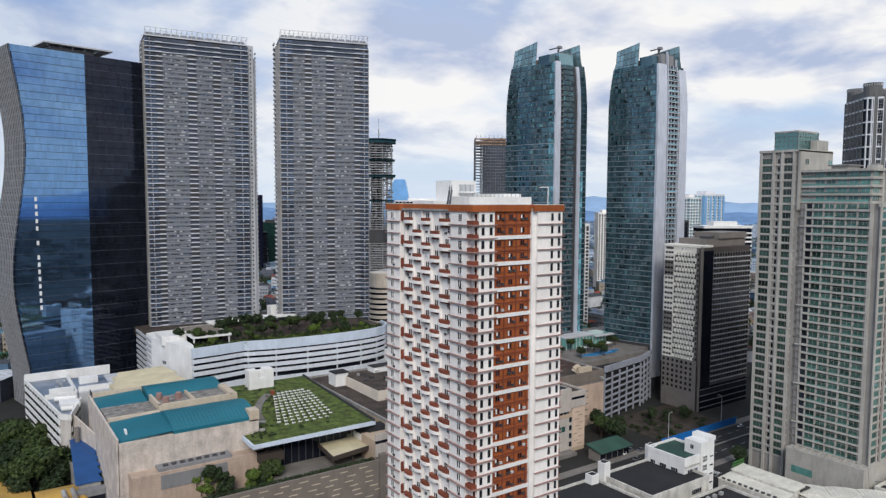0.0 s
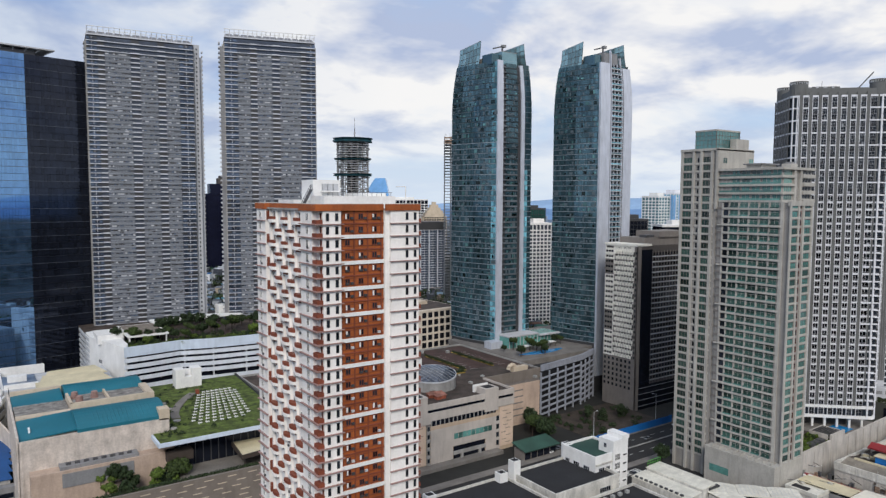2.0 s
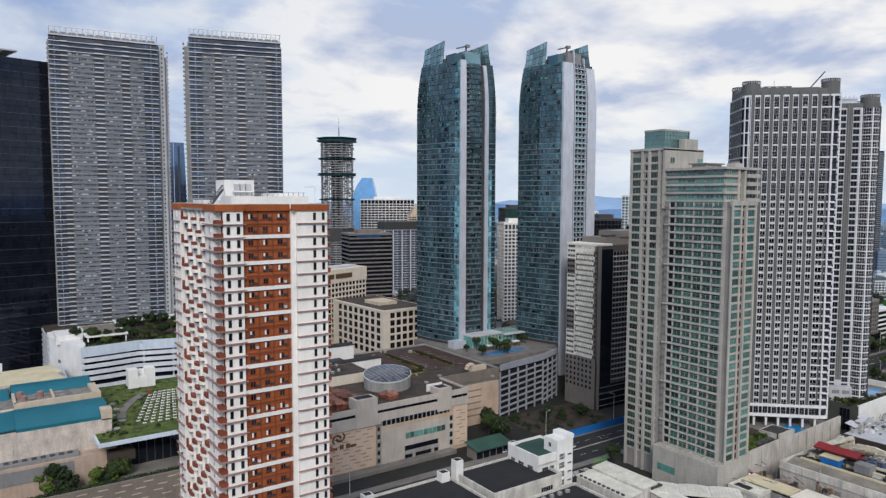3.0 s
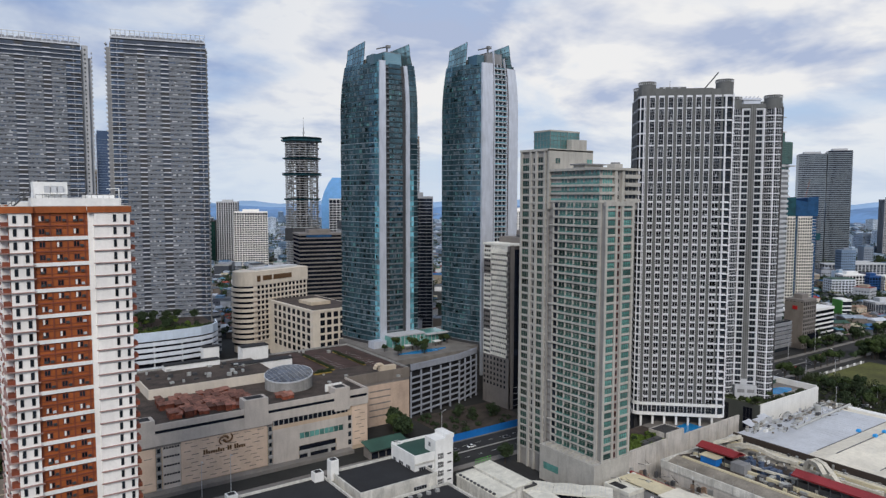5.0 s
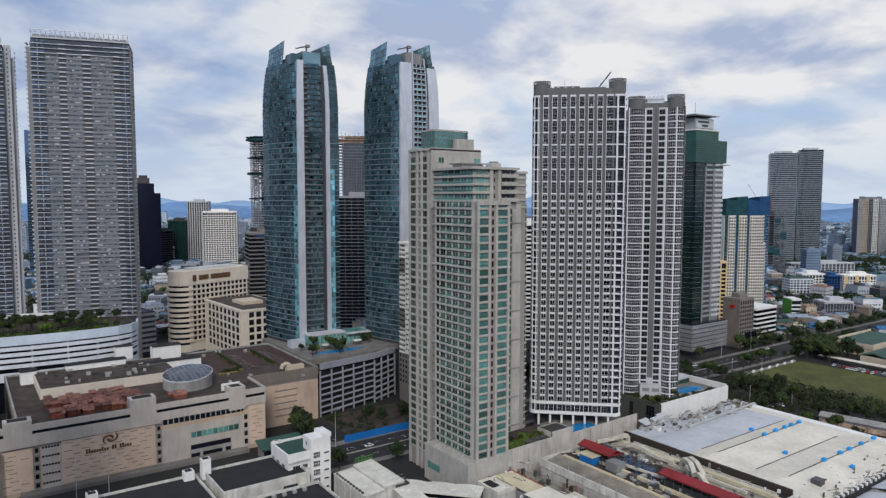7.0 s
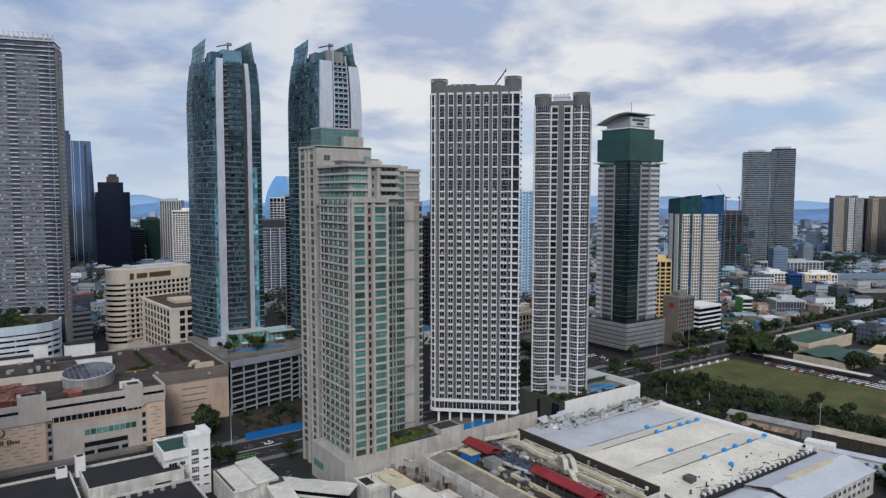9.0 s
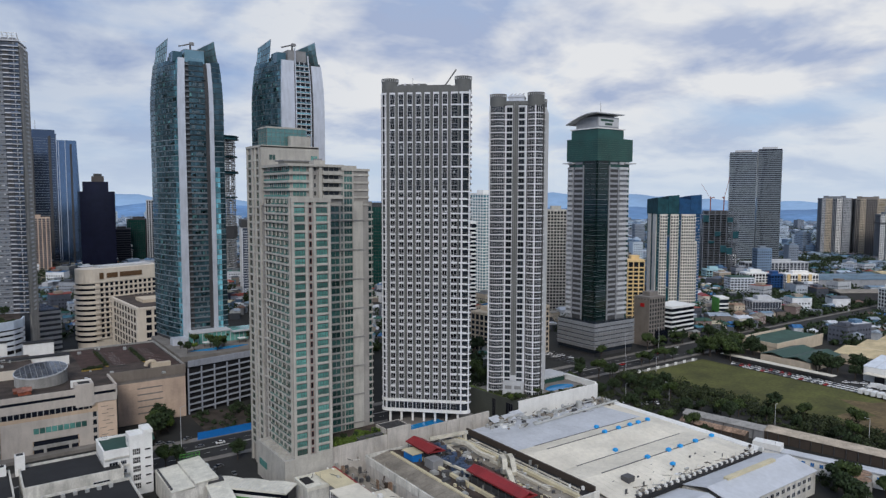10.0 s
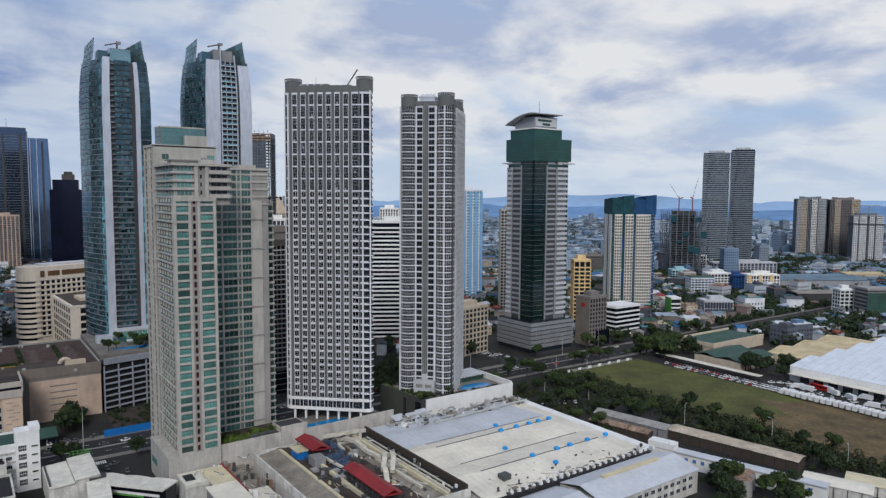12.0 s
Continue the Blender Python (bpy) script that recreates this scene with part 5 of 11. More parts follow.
    b = Build(LIGHTGREY, m=pose(0, 32.0, 0, 90, 0, 90))
    h = lambda a: 177.5 + 7.2 * math.sin(min(1.0, a * 1.15) * math.pi / 2)
    b.sweep([(-31.5 * i / 10, h(i / 10)) for i in range(11)], -1.5, 30.5, 0.3, 0.3)
    b.put("curved_roof", t, "curved pale grey roof")
    b = Build(STEEL)
    b.tube((18, 14, 184), (18, 14, 196), 0.25, 6, 0, 0.08)
    b.put("antenna", t)
    # podium with pale bands
    box("podium_core", t, GLASS, -3.6, 40.5, -3.6, 34.0, 3.0, 26.5, "dark podium glass")
    box("podium_base", t, DARKGREY, -2.8, 39.6, -2.8, 33.2, 0, 6.0)
    for k in range(6):
        z = 6.0 + 3.4 * k
        box("podium_band", t, MIDGREY if k < 4 else PODGREY, -4.4, 41.2, -4.4, 34.8, z, z + 2.2, "grey podium band")
        box("podium_ledge", t, PODGREY, -4.8, 41.6, -4.8, 35.2, z + 2.2, z + 2.5, "grey podium ledge")
    grid = Build(GREYCLAD)
    for i in range(16):
        grid.box(-4.0 + 2.9 * i, -3.7 + 2.9 * i, -4.6, -4.3, 6.0, 24.6)
    for i in range(13):
        grid.box(-4.6, -4.3, -4.0 + 2.9 * i, -3.7 + 2.9 * i, 6.0, 24.6)
    grid.put("podium_rib", t, kind="stuff")


office_tower()


# ---- brown tower with a chequered panel front ----
def chequer_tower():
    t = thing("chequered_tower", 341.0, 236.5, 0, 0, "dark brown tower with an ivory chequered front", "tower")
    box("core", t, BROWN, 0.4, 50.0, 0.4, 24.0, 0, 95.0, "dark brown walls")
    w = side(0.4, 24.5, -90)
    box("front_wall", t, CREAMTILE, 0.2, 7.2, -0.15, 0.1, 29.5, 95.0, "ivory panel wall", m=w)
    box("front_wall", t, TAUPE, 7.2, 22.0, -0.15, 0.1, 29.5, 91.6, "taupe wall behind ivory panels", m=w)
    box("front_wall", t, CREAMTILE, 7.2, 22.0, -0.3, 0.1, 91.6, 95.0, "ivory top band", m=w)
    fh, z0 = 3.02, 29.5
    dark = Build(BROWN, GLASS, m=w)
    for k in range(21):
        z = z0 + fh * k
        for i in range(7):
            u = 7.4 + 2.05 * i
            # ivory boxes that step from storey to storey
            off = 1.0 if k % 2 else 0.0
            box("ivory_panel", t, CREAMTILE, u + off, u + off + 1.4, -0.75, -0.1, z + 0.2, z + 2.0, m=w)
            box("ivory_sill", t, CREAMTILE, u + off + 1.4, u + off + 2.05, -0.4, -0.1, z + 2.0, z + 2.9, m=w)
            dark.box(u + off + 1.4, u + off + 2.05, -0.22, -0.1, z + 0.4, z + 1.9, 1)
            dark.box(u + off, u + off + 1.3, -0.26, -0.1, z + 2.0, z + 2.9, 1)
        brown = k in (5, 6, 7, 8) or k in (16, 17, 18)
        if brown:
            box("brown_panel", t, TAUPE, 0.4, 6.6, -0.35, 0, z, z + fh - 0.1, m=w)
        for i in range(3):
            dark.box(0.9 + 1.95 * i, 2.3 + 1.95 * i, -0.45 if brown else -0.25, -0.1, z + 0.8, z + 2.1, 1)
        box("ledge", t, CREAMTILE if not brown else TAUPE, 0.2, 6.9, -0.6, 0, z - 0.1, z + 0.35, m=w)
    dark.put("window", t, kind="stuff")
    # plain lower storeys
    box("lower_wall", t, TAUPE, 0.0, 24.6, -0.3, 0.2, 0, 29.4, "taupe lower wall", m=w)
    windows(t, side(0.1, 24.5, -90), [(1.6 + 3.1 * i, 1.5) for i in range(7)], [11.5 + 3.05 * k for k in range(6)], 1.7, BROWN, GLASS, 0, 0.1)
    box("corner_wall", t, TAUPE, 22.0, 24.6, -0.4, 0.2, 0, 95.4, "taupe corner strip", m=w)
    windows(t, side(0.0, 24.5, -90), [(23.2, 1.0)], [30 + 3.02 * k for k in range(21)], 1.6, BROWN, GLASS, 0, 0.1)
    s = side(0, 0.4, 0)
    box("corner_wall", t, TAUPE, 0.0, 3.2, -0.4, 0.2, 0, 95.4, "taupe corner strip", m=s)
    box("glass_strip", t, GLASSBLACK, 3.2, 13.0, -0.15, 0.2, 14, 93, "black glass strip", m=s)
    zs = [16 + 3.02 * k for k in range(25)]
    bands(t, s, LIGHTGREY, 13.0, 50.0, zs, 0.5, 0.35)
    piers(t, s, TAUPE, [13.2 + 2.65 * i for i in range(15)], 0.3, 14, 92, 0.3)
    windows(t, s, [(14.5 + 2.65 * i, 2.0) for i in range(14)], [z + 0.7 for z in zs], 2.1, BROWN, GLASS, 0, 0.15, single=False)
    box("base_glass", t, GLASSBLACK, 3.0, 50, -0.6, 0.2, 0, 14, "black glazed base", m=s)
    for k in range(4):
        box("base_band", t, MIDGREY, 3.0, 50, -0.8, 0.2, 2 + 3.5 * k, 2.3 + 3.5 * k, m=s)
    box("parapet", t, CREAMTILE, -0.2, 12.0, 0.0, 24.7, 95.0, 96.2)
    box("roof_block", t, TAUPE, 10.0, 50.0, 4.0, 22.0, 95.0, 99.5, "taupe roof block")
    box("roof_block", t, TAUPE, 22.0, 50.0, 3.0, 20.0, 99.5, 103.0, "taupe roof block")
    box("roof_tank", t, STEEL, 13.0, 20.0, 5.0, 10.0, 99.5, 101.0, "dark roof tanks")
    bar = Build(BROWN, m=w)
    for i in range(3):
        bar.box(1.2 + 6.4 * i, 6.4 + 6.4 * i, -0.3, -0.1, 93.3, 94.5)
    bar.put("sign_lettering", t, "dark lettering bars")


chequer_tower()


# ---- curved mirror-glass tower ----
def mirror_tower():
    t = thing("mirror_glass_tower", 22.0, 445.9, 0, 12.5, "blue mirror-glass office tower with an S-curved edge", "tower")
    top, n = 205.0, 50
    W, D, cut = 76.0, 36.0, 39.0
    zs = [top * k / n for k in range(n + 1)]

    def edge(z):
        return 2.7 + 3.9 * math.cos(2 * math.pi * (z - 152) / 150)

    def last(z):
        return W - 0.9 * max(0.0, (z - 190) / 15) * 3

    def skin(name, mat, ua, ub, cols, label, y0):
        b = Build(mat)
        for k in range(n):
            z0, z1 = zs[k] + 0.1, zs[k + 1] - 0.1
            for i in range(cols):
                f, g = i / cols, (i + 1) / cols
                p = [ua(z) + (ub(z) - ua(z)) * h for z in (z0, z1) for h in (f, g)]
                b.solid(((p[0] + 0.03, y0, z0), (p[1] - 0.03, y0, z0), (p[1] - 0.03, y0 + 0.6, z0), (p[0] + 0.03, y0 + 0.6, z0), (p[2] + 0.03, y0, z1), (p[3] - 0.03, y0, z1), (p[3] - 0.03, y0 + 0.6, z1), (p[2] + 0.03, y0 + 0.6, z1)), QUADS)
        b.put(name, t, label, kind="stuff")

    skin("mirror_panel", GLASSBLUE, edge, lambda z: cut, 24, "blue mirror panels", 0.0)
    # Right half: a dark reflection painted in as black glass.
    skin("black_panel", GLASSBLACK, lambda z: cut, last, 22, "panels darkened for a mirrored dark neighbour", 0.05)
    core = Build(DARKGREY)
    line = [(edge(z) + 0.4, z) for z in zs]
    core.prism(line + [(W - 3, top), (W - 3, 0.0)], -D, -0.7, 0, Matrix(((1, 0, 0, 0), (0, 0, -1, 0), (0, 1, 0, 0), (0, 0, 0, 1))))
    core.put("core", t)
    for k in range(2, n, 2):
        box("mullion", t, GLASSSMOKE, edge(zs[k]), W - 0.4, -0.22, 0.2, zs[k] - 0.12, zs[k] + 0.12, "thin horizontal mullion")
    # ribbed west side that follows the curve
    ribs = Build(PODGREY, GLASSBLACK)
    for k in range(n):
        a, c = edge(zs[k]), edge(zs[k + 1])
        for i in range(12):
            p0, p1, p2 = D * i / 12, D * (i + 0.8) / 12, D * (i + 1.0) / 12
            ribs.solid(((a - 0.3, p0, zs[k] + 0.5), (a + 0.5, p0, zs[k] + 0.5), (a + 0.5, p1, zs[k] + 0.5), (a - 0.3, p1, zs[k] + 0.5), (c - 0.3, p0, zs[k + 1]), (c + 0.5, p0, zs[k + 1]), (c + 0.5, p1, zs[k + 1]), (c - 0.3, p1, zs[k + 1])), QUADS, 1)
            ribs.solid(((a - 0.7, p1, zs[k]), (a + 0.4, p1, zs[k]), (a + 0.4, p2, zs[k]), (a - 0.7, p2, zs[k]), (c - 0.7, p1, zs[k + 1]), (c + 0.4, p1, zs[k + 1]), (c + 0.4, p2, zs[k + 1]), (c - 0.7, p2, zs[k + 1])), QUADS, 0)
    ribs.put("side_rib", t, "pale ribs of the curved side", kind="stuff")
    for k in range(14, 30):
        if k not in (22, 24):
            box("vent_flap", t, WHITE, 10.0 + 0.06 * (30 - k), 11.2 + 0.06 * (30 - k), -0.35, -0.05, zs[k] + 0.8, zs[k] + 3.2, "open pale window flap")
    b = Build(LIGHTGREY, STEEL)
    b.box(24, 48, 10, 28, top, top + 4.0, 1)
    b.box(20, 58, 7, 31, top + 5.0, top + 5.8)
    for i in range(6):
        b.tube((24 + 6 * i, 9.6, top + 3.0), (21 + 7.4 * i, 7.6, top + 5.2), 0.3, 6)
    b.put("helipad", t, "flat grey helipad on struts")


mirror_tower()


# ---- shopping mall ----
def mall():
    t = thing("shopping_mall", 118.0, 232.0, 0, 0, "beige shopping mall with grey parapets and a rooftop car park", "mall")
    box("main_block", t, BEIGE, 24, 128, 0.6, 98, 0, 28.2)
    box("west_block", t, BEIGE, 11, 24, 0.6, 12, 0, 26.8)
    box("east_block", t, BEIGE, 128, 167, 24.2, 98, 0, 28.2)
    box("roof_deck", t, ROOFGREY, 24.5, 127.5, 1.0, 97.5, 28.2, 28.5, "stained grey roof deck")
    box("roof_deck", t, ROOFGREY, 127.5, 166.5, 25, 97.5, 28.2, 28.5, "stained grey roof deck")
    f = side(0, 0.6, 0)

    def slab(name, mat, x0, x1, z0, z1, proud, label=""):
        box(name, t, mat, x0 - 118, x1 - 118, -proud, 0.05, z0, z1, label, m=f)

    # parapet in bays with dark slits
    for x0, x1 in ((129, 137), (147, 184.3), (195.2, 228), (232, 246)):
        slab("parapet", WALLGREY, x0, x1, 27.0, 29.6, 0.7, "grey concrete parapet")
        slab("slit", GLASSBLACK, x0, x1, 25.6, 27.0, 0.2, "dark slit opening")
    slab("spandrel", WALLGREY, 129, 197, 20.6, 25.6, 0.7, "grey concrete spandrel")
    slab("spandrel", WALLGREY, 197, 246, 21.8, 25.6, 0.7, "grey concrete spandrel")
    for x0, x1, z1 in ((137, 147, 31.5), (184.3, 195.2, 33.2), (228, 236, 31.6)):
        box("raised_block", t, WALLGREY, x0 - 118, x1 - 118, -0.9, 6.0, 20.6, z1, "raised concrete roof block", m=f)
        box("roof_hatch", t, ROOFDARK, x0 - 116.5, x1 - 119.5, 0.6, 5.0, z1, z1 + 0.15, "dark roof hatch", m=f)
    slab("brown_band", TAUPE, 129, 197, 19.6, 20.6, 0.2)
    # stone panels with rows of dark slots
    def slotted(x0, x1, z0, z1, seed):
        slab("stone_panel", TANPANEL, x0, x1, z0, z1, 0.3, "beige stone panel")
        r = random.Random(seed)
        k = 0
        z = z0 + 1.3
        while z < z1 - 0.8:
            x = x0 + (0.8 if k % 2 else 3.2) + r.uniform(0, 1.2)
            while x < x1 - 3.8:
                slab("brick_slot", TAUPE, x, x + 3.0, z, z + 0.28, 0.36)
                x += r.uniform(5.2, 7.2)
            z += 1.75
            k += 1
    slotted(129, 146.8, 2.0, 19.6, 1)
    slotted(157.2, 194.4, 2.0, 20.2, 2)
    slotted(237.5, 245.8, 2.0, 21.6, 3)
    for x in (147.2, 195.0):
        slab("window_shaft", TAUPE, x, x + 2.1, 1.0, 20.6, 0.1)
        for k in range(5):
            part("window", window_mesh(1.5, 2.2, CONCRETE, GLASS, 0, 0.3, 0.0), None, t, "", f @ Matrix.Translation((x + 1.05 - 118, -0.1, 2.4 + 3.7 * k)))
            slab("sill_box", CONCRETE, x, x + 2.1, 1.2 + 3.7 * k, 2.2 + 3.7 * k, 0.7)
    slab("grey_strip", WALLGREY, 149.8, 157, 1.0, 20.2, 0.15, "grey strip with slot windows")
    for k in range(5):
        for i in range(6):
            slab("slot_window", GLASSBLACK, 150.2 + 1.1 * i, 151.0 + 1.1 * i, 3.4 + 3.8 * k, 4.2 + 3.8 * k, 0.25)
    # entrance side
    slab("grey_wall", WALLGREY, 197.3, 209.6, 1.0, 17.4, 0.35, "grey stone wall")
    slab("grey_wall", WALLGREY, 229, 237.4, 1.0, 17.4, 0.35, "grey stone wall")
    slab("grey_wall", WALLGREY, 209.6, 229, 7.6, 17.4, 0.35, "grey stone wall")
    slab("beige_band", BEIGE, 197.3, 237.4, 17.4, 19.2, 0.3)
    slab("strip_window", GLASSBLACK, 197.3, 235, 19.2, 21.7, 0.1, "dark strip window")
    for i in range(16):
        slab("mullion", CONCRETE, 197.5 + 2.4 * i, 197.9 + 2.4 * i, 19.2, 21.7, 0.4)
    for i in range(9):
        slab("green_window", GLASSTEAL, 210.2 + 2.5 * i, 212.4 + 2.5 * i, 11.0, 13.6, 0.5)
    slab("entrance", GLASSBLACK, 210, 228.6, 0.3, 7.4, 0.1, "dark entrance recess")
    slab("entrance_beam", CONCRETE, 209.6, 228.6, 3.6, 5.2, 0.8)
    for x in (214, 224.5):
        slab("entrance_pier", CONCRETE, x, x + 1.2, 0, 5.0, 1.0)
    for k in range(4):
        slab("slot_window", GLASS, 235.2, 236.8, 3.0 + 4.0 * k, 5.4 + 4.0 * k, 0.45)
    box("ledge", t, PAVING, 24, 118, -4.5, 0.5, 0, 1.6, "sloped beige forecourt ledge")
    # swirl emblem and lettering bars
    b = Build(GOLD)
    c0 = Vector((58.0, -0.45, 18.0))
    for s0 in (0, math.pi):
        pts = [c0 + Vector(((0.5 + 0.62 * a) * math.cos(a * 1.25 + s0) * 1.35, 0, (0.5 + 0.62 * a) * math.sin(a * 1.25 + s0) * 1.0)) for a in (3.2 * i / 9 for i in range(10))]
        for i, (p, q) in enumerate(zip(pts, pts[1:])):
            b.tube(p + Vector((0, 0.55, 0)), q + Vector((0, 0.55, 0)), 0.56 - 0.03 * i, 6)
    b.put("emblem", t, "bronze swirl emblem")
    for x0, count in ((48.3, 9), (58.6, 2), (61.6, 5)):
        for i in range(count):
            box("letter_bar", t, GOLD, x0 + 1.02 * i, x0 + 1.02 * i + 0.72, -0.55, -0.3, 12.9, 14.9 if i in (0, 1, 6) else 14.1, "bronze lettering bar", m=f)
    # east block front and return wall
    e = side(128, 24.2, 0)
    box("parapet", t, TAUPEWALL, -0.3, 39.2, -0.5, 0.1, 24.0, 29.4, "grey concrete parapet", m=e)
    box("brown_band", t, TAUPE, 0, 39, -0.2, 0.05, 22.4, 24.0, m=e)
    box("brown_band", t, TAUPE, 0, 4.5, -0.25, 0.05, 0, 22.4, m=e)
    # This panel stands in shade, painted as a darker tan.
    box("stone_panel", t, TANDARK, 4.5, 39, -0.4, 0.05, 0, 22.4, "beige stone panel", m=e)
    for k in range(5):
        box("brick_slot", t, TAUPE, 14, 27, -0.48, 0, 5.0 + 3.4 * k, 5.7 + 3.4 * k, m=e)
    r = side(128, 24.2, 90)
    box("parapet", t, WALLGREY, 127.6, 128.4, 0.2, 24.5, 24.0, 29.4, "grey concrete parapet")
    for k in range(8):
        box("brick_slot", t, TAUPE, 128.0, 128.2, 2, 20, 3.0 + 2.4 * k, 3.6 + 2.4 * k)
    for x0, x1, y0, y1 in ((166.2, 167, 24.4, 98), (24, 167, 97.2, 98), (24, 24.8, 12, 98)):
        box("parapet", t, CONCRETE, x0, x1, y0, y1, 28.2, 29.4, "grey concrete parapet")
    # roof: inner block, glazed drum, sheds
    box("inner_block", t, HOTELCREAM, 35.5, 97.0, 42.0, 78.0, 28.4, 33.2, "cream inner roof block")
    box("inner_deck", t, ROOFGREY, 36, 96.6, 42.6, 77.5, 33.2, 33.4, "dark stained roof slab")
    b = Build(CONCRETE, GLASSSMOKE, LIGHTGREY)
    cx, cy, r0 = 98.3, 27.5, 11.6
    ring = [(cx + r0 * math.cos(a), cy + r0 * math.sin(a)) for a in (2 * math.pi * i / 40 for i in range(40))]
    lid = lambda x, y: 1.5 * ((x - cx) * 0.57 + (y - cy) * 0.82) / r0
    b.prism(ring, 28.4, 33.4, 0)
    for f, z0, z1, k in ((1.0, 33.4, 34.6, 0), (1.03, 34.6, 35.2, 2)):
        rim = [(cx + (x - cx) * f, cy + (y - cy) * f) for x, y in ring]
        vs = [(x, y, z0 + lid(x, y) * (z0 > 34)) for x, y in rim] + [(x, y, z1 + lid(x, y)) for x, y in rim]
        b.solid(vs, [tuple(range(39, -1, -1)), tuple(range(40, 80))] + [(i, (i + 1) % 40, 40 + (i + 1) % 40, 40 + i) for i in range(40)], k)
    for j in range(4):
        s0, s1 = 1 - j / 4, 1 - (j + 1) / 4
        z0, z1 = 35.2 + 0.5 * (1 - s0 * s0), 35.2 + 0.5 * (1 - s1 * s1)
        for i in range(40):
            a, c = ring[i], ring[(i + 1) % 40]
            P = lambda v, s, z: (cx + (v[0] - cx) * s, cy + (v[1] - cy) * s, z + 0.02 + s * lid(v[0], v[1]))
            b.solid((P(a, s0, z0), P(c, s0, z0), P(c, s1, z1), P(a, s1, z1)), ((0, 1, 2, 3),), 1)
    drum_ob = b.put("glass_drum", t, "round roof drum with a low glass top")
    for i in range(9):
        u = -8.8 + 2.2 * i
        h = math.sqrt(max(0.1, r0 * r0 - u * u))
        b = Build(MIDGREY)
        n = 8
        for k in range(n):
            v0, v1 = -h + 2 * h * k / n, -h + 2 * h * (k + 1) / n
            zz = lambda v: 35.22 + 0.5 * (1 - min(1, (u * u + v * v) / (r0 * r0)))
            b.tube((cx + u, cy + v0, zz(v0) + lid(cx + u, cy + v0)), (cx + u, cy + v1, zz(v1) + lid(cx + u, cy + v1)), 0.12, 4)
        b.put("roof_rib", drum_ob)
    for x0, x1, y0, y1, z1, mt in ((50, 78, 72, 78.5, 36.2, WHITE), (83, 115, 63, 70, 33.8, WHITE), (79, 88, 106, 112, 36, WHITE), (95, 110, 86, 94, 37.6, WHITE), (30, 37, 75, 83, 35, WHITE)):
        shed_ob = box("roof_shed", t, mt, x0, x1, y0, y1, 28.4, z1, "white rooftop shed")
        box("roof_shed_top", shed_ob, ROOFDARK, x0 - 0.4, x1 + 0.4, y0 - 0.4, y1 - 1.0, z1, z1 + 0.35, "dark shed roof", m=shed_ob.matrix_basis.inverted())
    box("billboard", t, WHITE, 109, 118, 8.0, 8.6, 28.4, 32.0, "white roof panel")
    r = random.Random(5)
    # weathered red huts along the front of the roof
    for i in range(15):
        for j in range(6):
            if r.random() < 0.12:
                continue
            x, y = 38 + 2.9 * i + r.uniform(-0.9, 0.9) + (12 if i > 12 else 0), 8.5 + 4.6 * j + r.uniform(-1, 1)
            if i > 12 and j > 1:
                continue
            w, d, h = r.uniform(2.0, 4.0), r.uniform(2.4, 5.0), r.uniform(1.2, 3.0)
            hut = Build(HUTWALL, HUTROOF)
            hut.box(-w / 2, w / 2, -d / 2, d / 2, 0, h)
            g = r.uniform(0.5, 1.2)
            hut.solid(((-w / 2 - 0.3, -d / 2 - 0.4, h), (w / 2 + 0.3, -d / 2 - 0.4, h), (w / 2 + 0.3, d / 2 + 0.4, h + g * 0.4), (-w / 2 - 0.3, d / 2 + 0.4, h + g * 0.4), (-w / 2 - 0.3, -d / 2 - 0.4, h + 0.15), (w / 2 + 0.3, -d / 2 - 0.4, h + 0.2), (w / 2 + 0.3, d / 2 + 0.4, h + g), (-w / 2 - 0.3, d / 2 + 0.4, h + g)), QUADS, 1)
            hut.put("roof_hut", t, "rusty red sheet-metal hut", m=pose(x, y, 28.4, 0, 0, r.uniform(-12, 12)))
    # ducts and air units
    for i in range(26):
        x, y = r.uniform(38, 88), r.uniform(44, 72)
        w = r.uniform(0.8, 2.4)
        box("air_unit", t, METAL if i % 3 else DARKGREY, x, x + w, y, y + r.uniform(0.8, 1.8), 33.3, 33.3 + r.uniform(0.7, 1.8), "grey rooftop air unit")
    for i in range(14):
        x, y = r.uniform(86, 160), r.uniform(6, 40) if i < 6 else r.uniform(30, 96)
        box("air_unit", t, METAL, x, x + r.uniform(0.8, 2.0), y, y + r.uniform(0.8, 2.0), 28.4, 28.4 + r.uniform(0.8, 1.6), "grey rooftop air unit")
    b = Build(SAND)
    for k in range(6):
        a0, a1 = math.pi * k / 6, math.pi * (k + 1) / 6
        b.tube((150 + 2.6 * math.cos(a0), 27.5, 30.0 + 2.4 * math.sin(a0)), (150 + 2.6 * math.cos(a1), 27.5, 30.0 + 2.4 * math.sin(a1)), 1.1, 8)
    b.box(150, 160, 26, 29, 28.5, 31.2)
    b.put("roof_duct", t, "cream bent roof duct")
    worn = material("worn_red_brown_paving", (0.065, 0.036, 0.03), 0.9, var=0.4, size=5)
    for x0, x1, y0, y1 in ((119, 130, 45, 95), (134, 148, 45, 95), (153, 165, 30, 95)):
        box("parking_field", t, worn, x0, x1, y0, y1, 28.5, 28.504, "worn red-brown parking field")
    for x in (130.5, 149.5):
        box("planter", t, YELLOW, x, x + 1.3, 44, 84, 28.5, 28.8, "yellow-edged planter strip")
    box("planter", t, YELLOW, 118, 128, 40, 42, 28.5, 28.9, "yellow-edged planter strip")
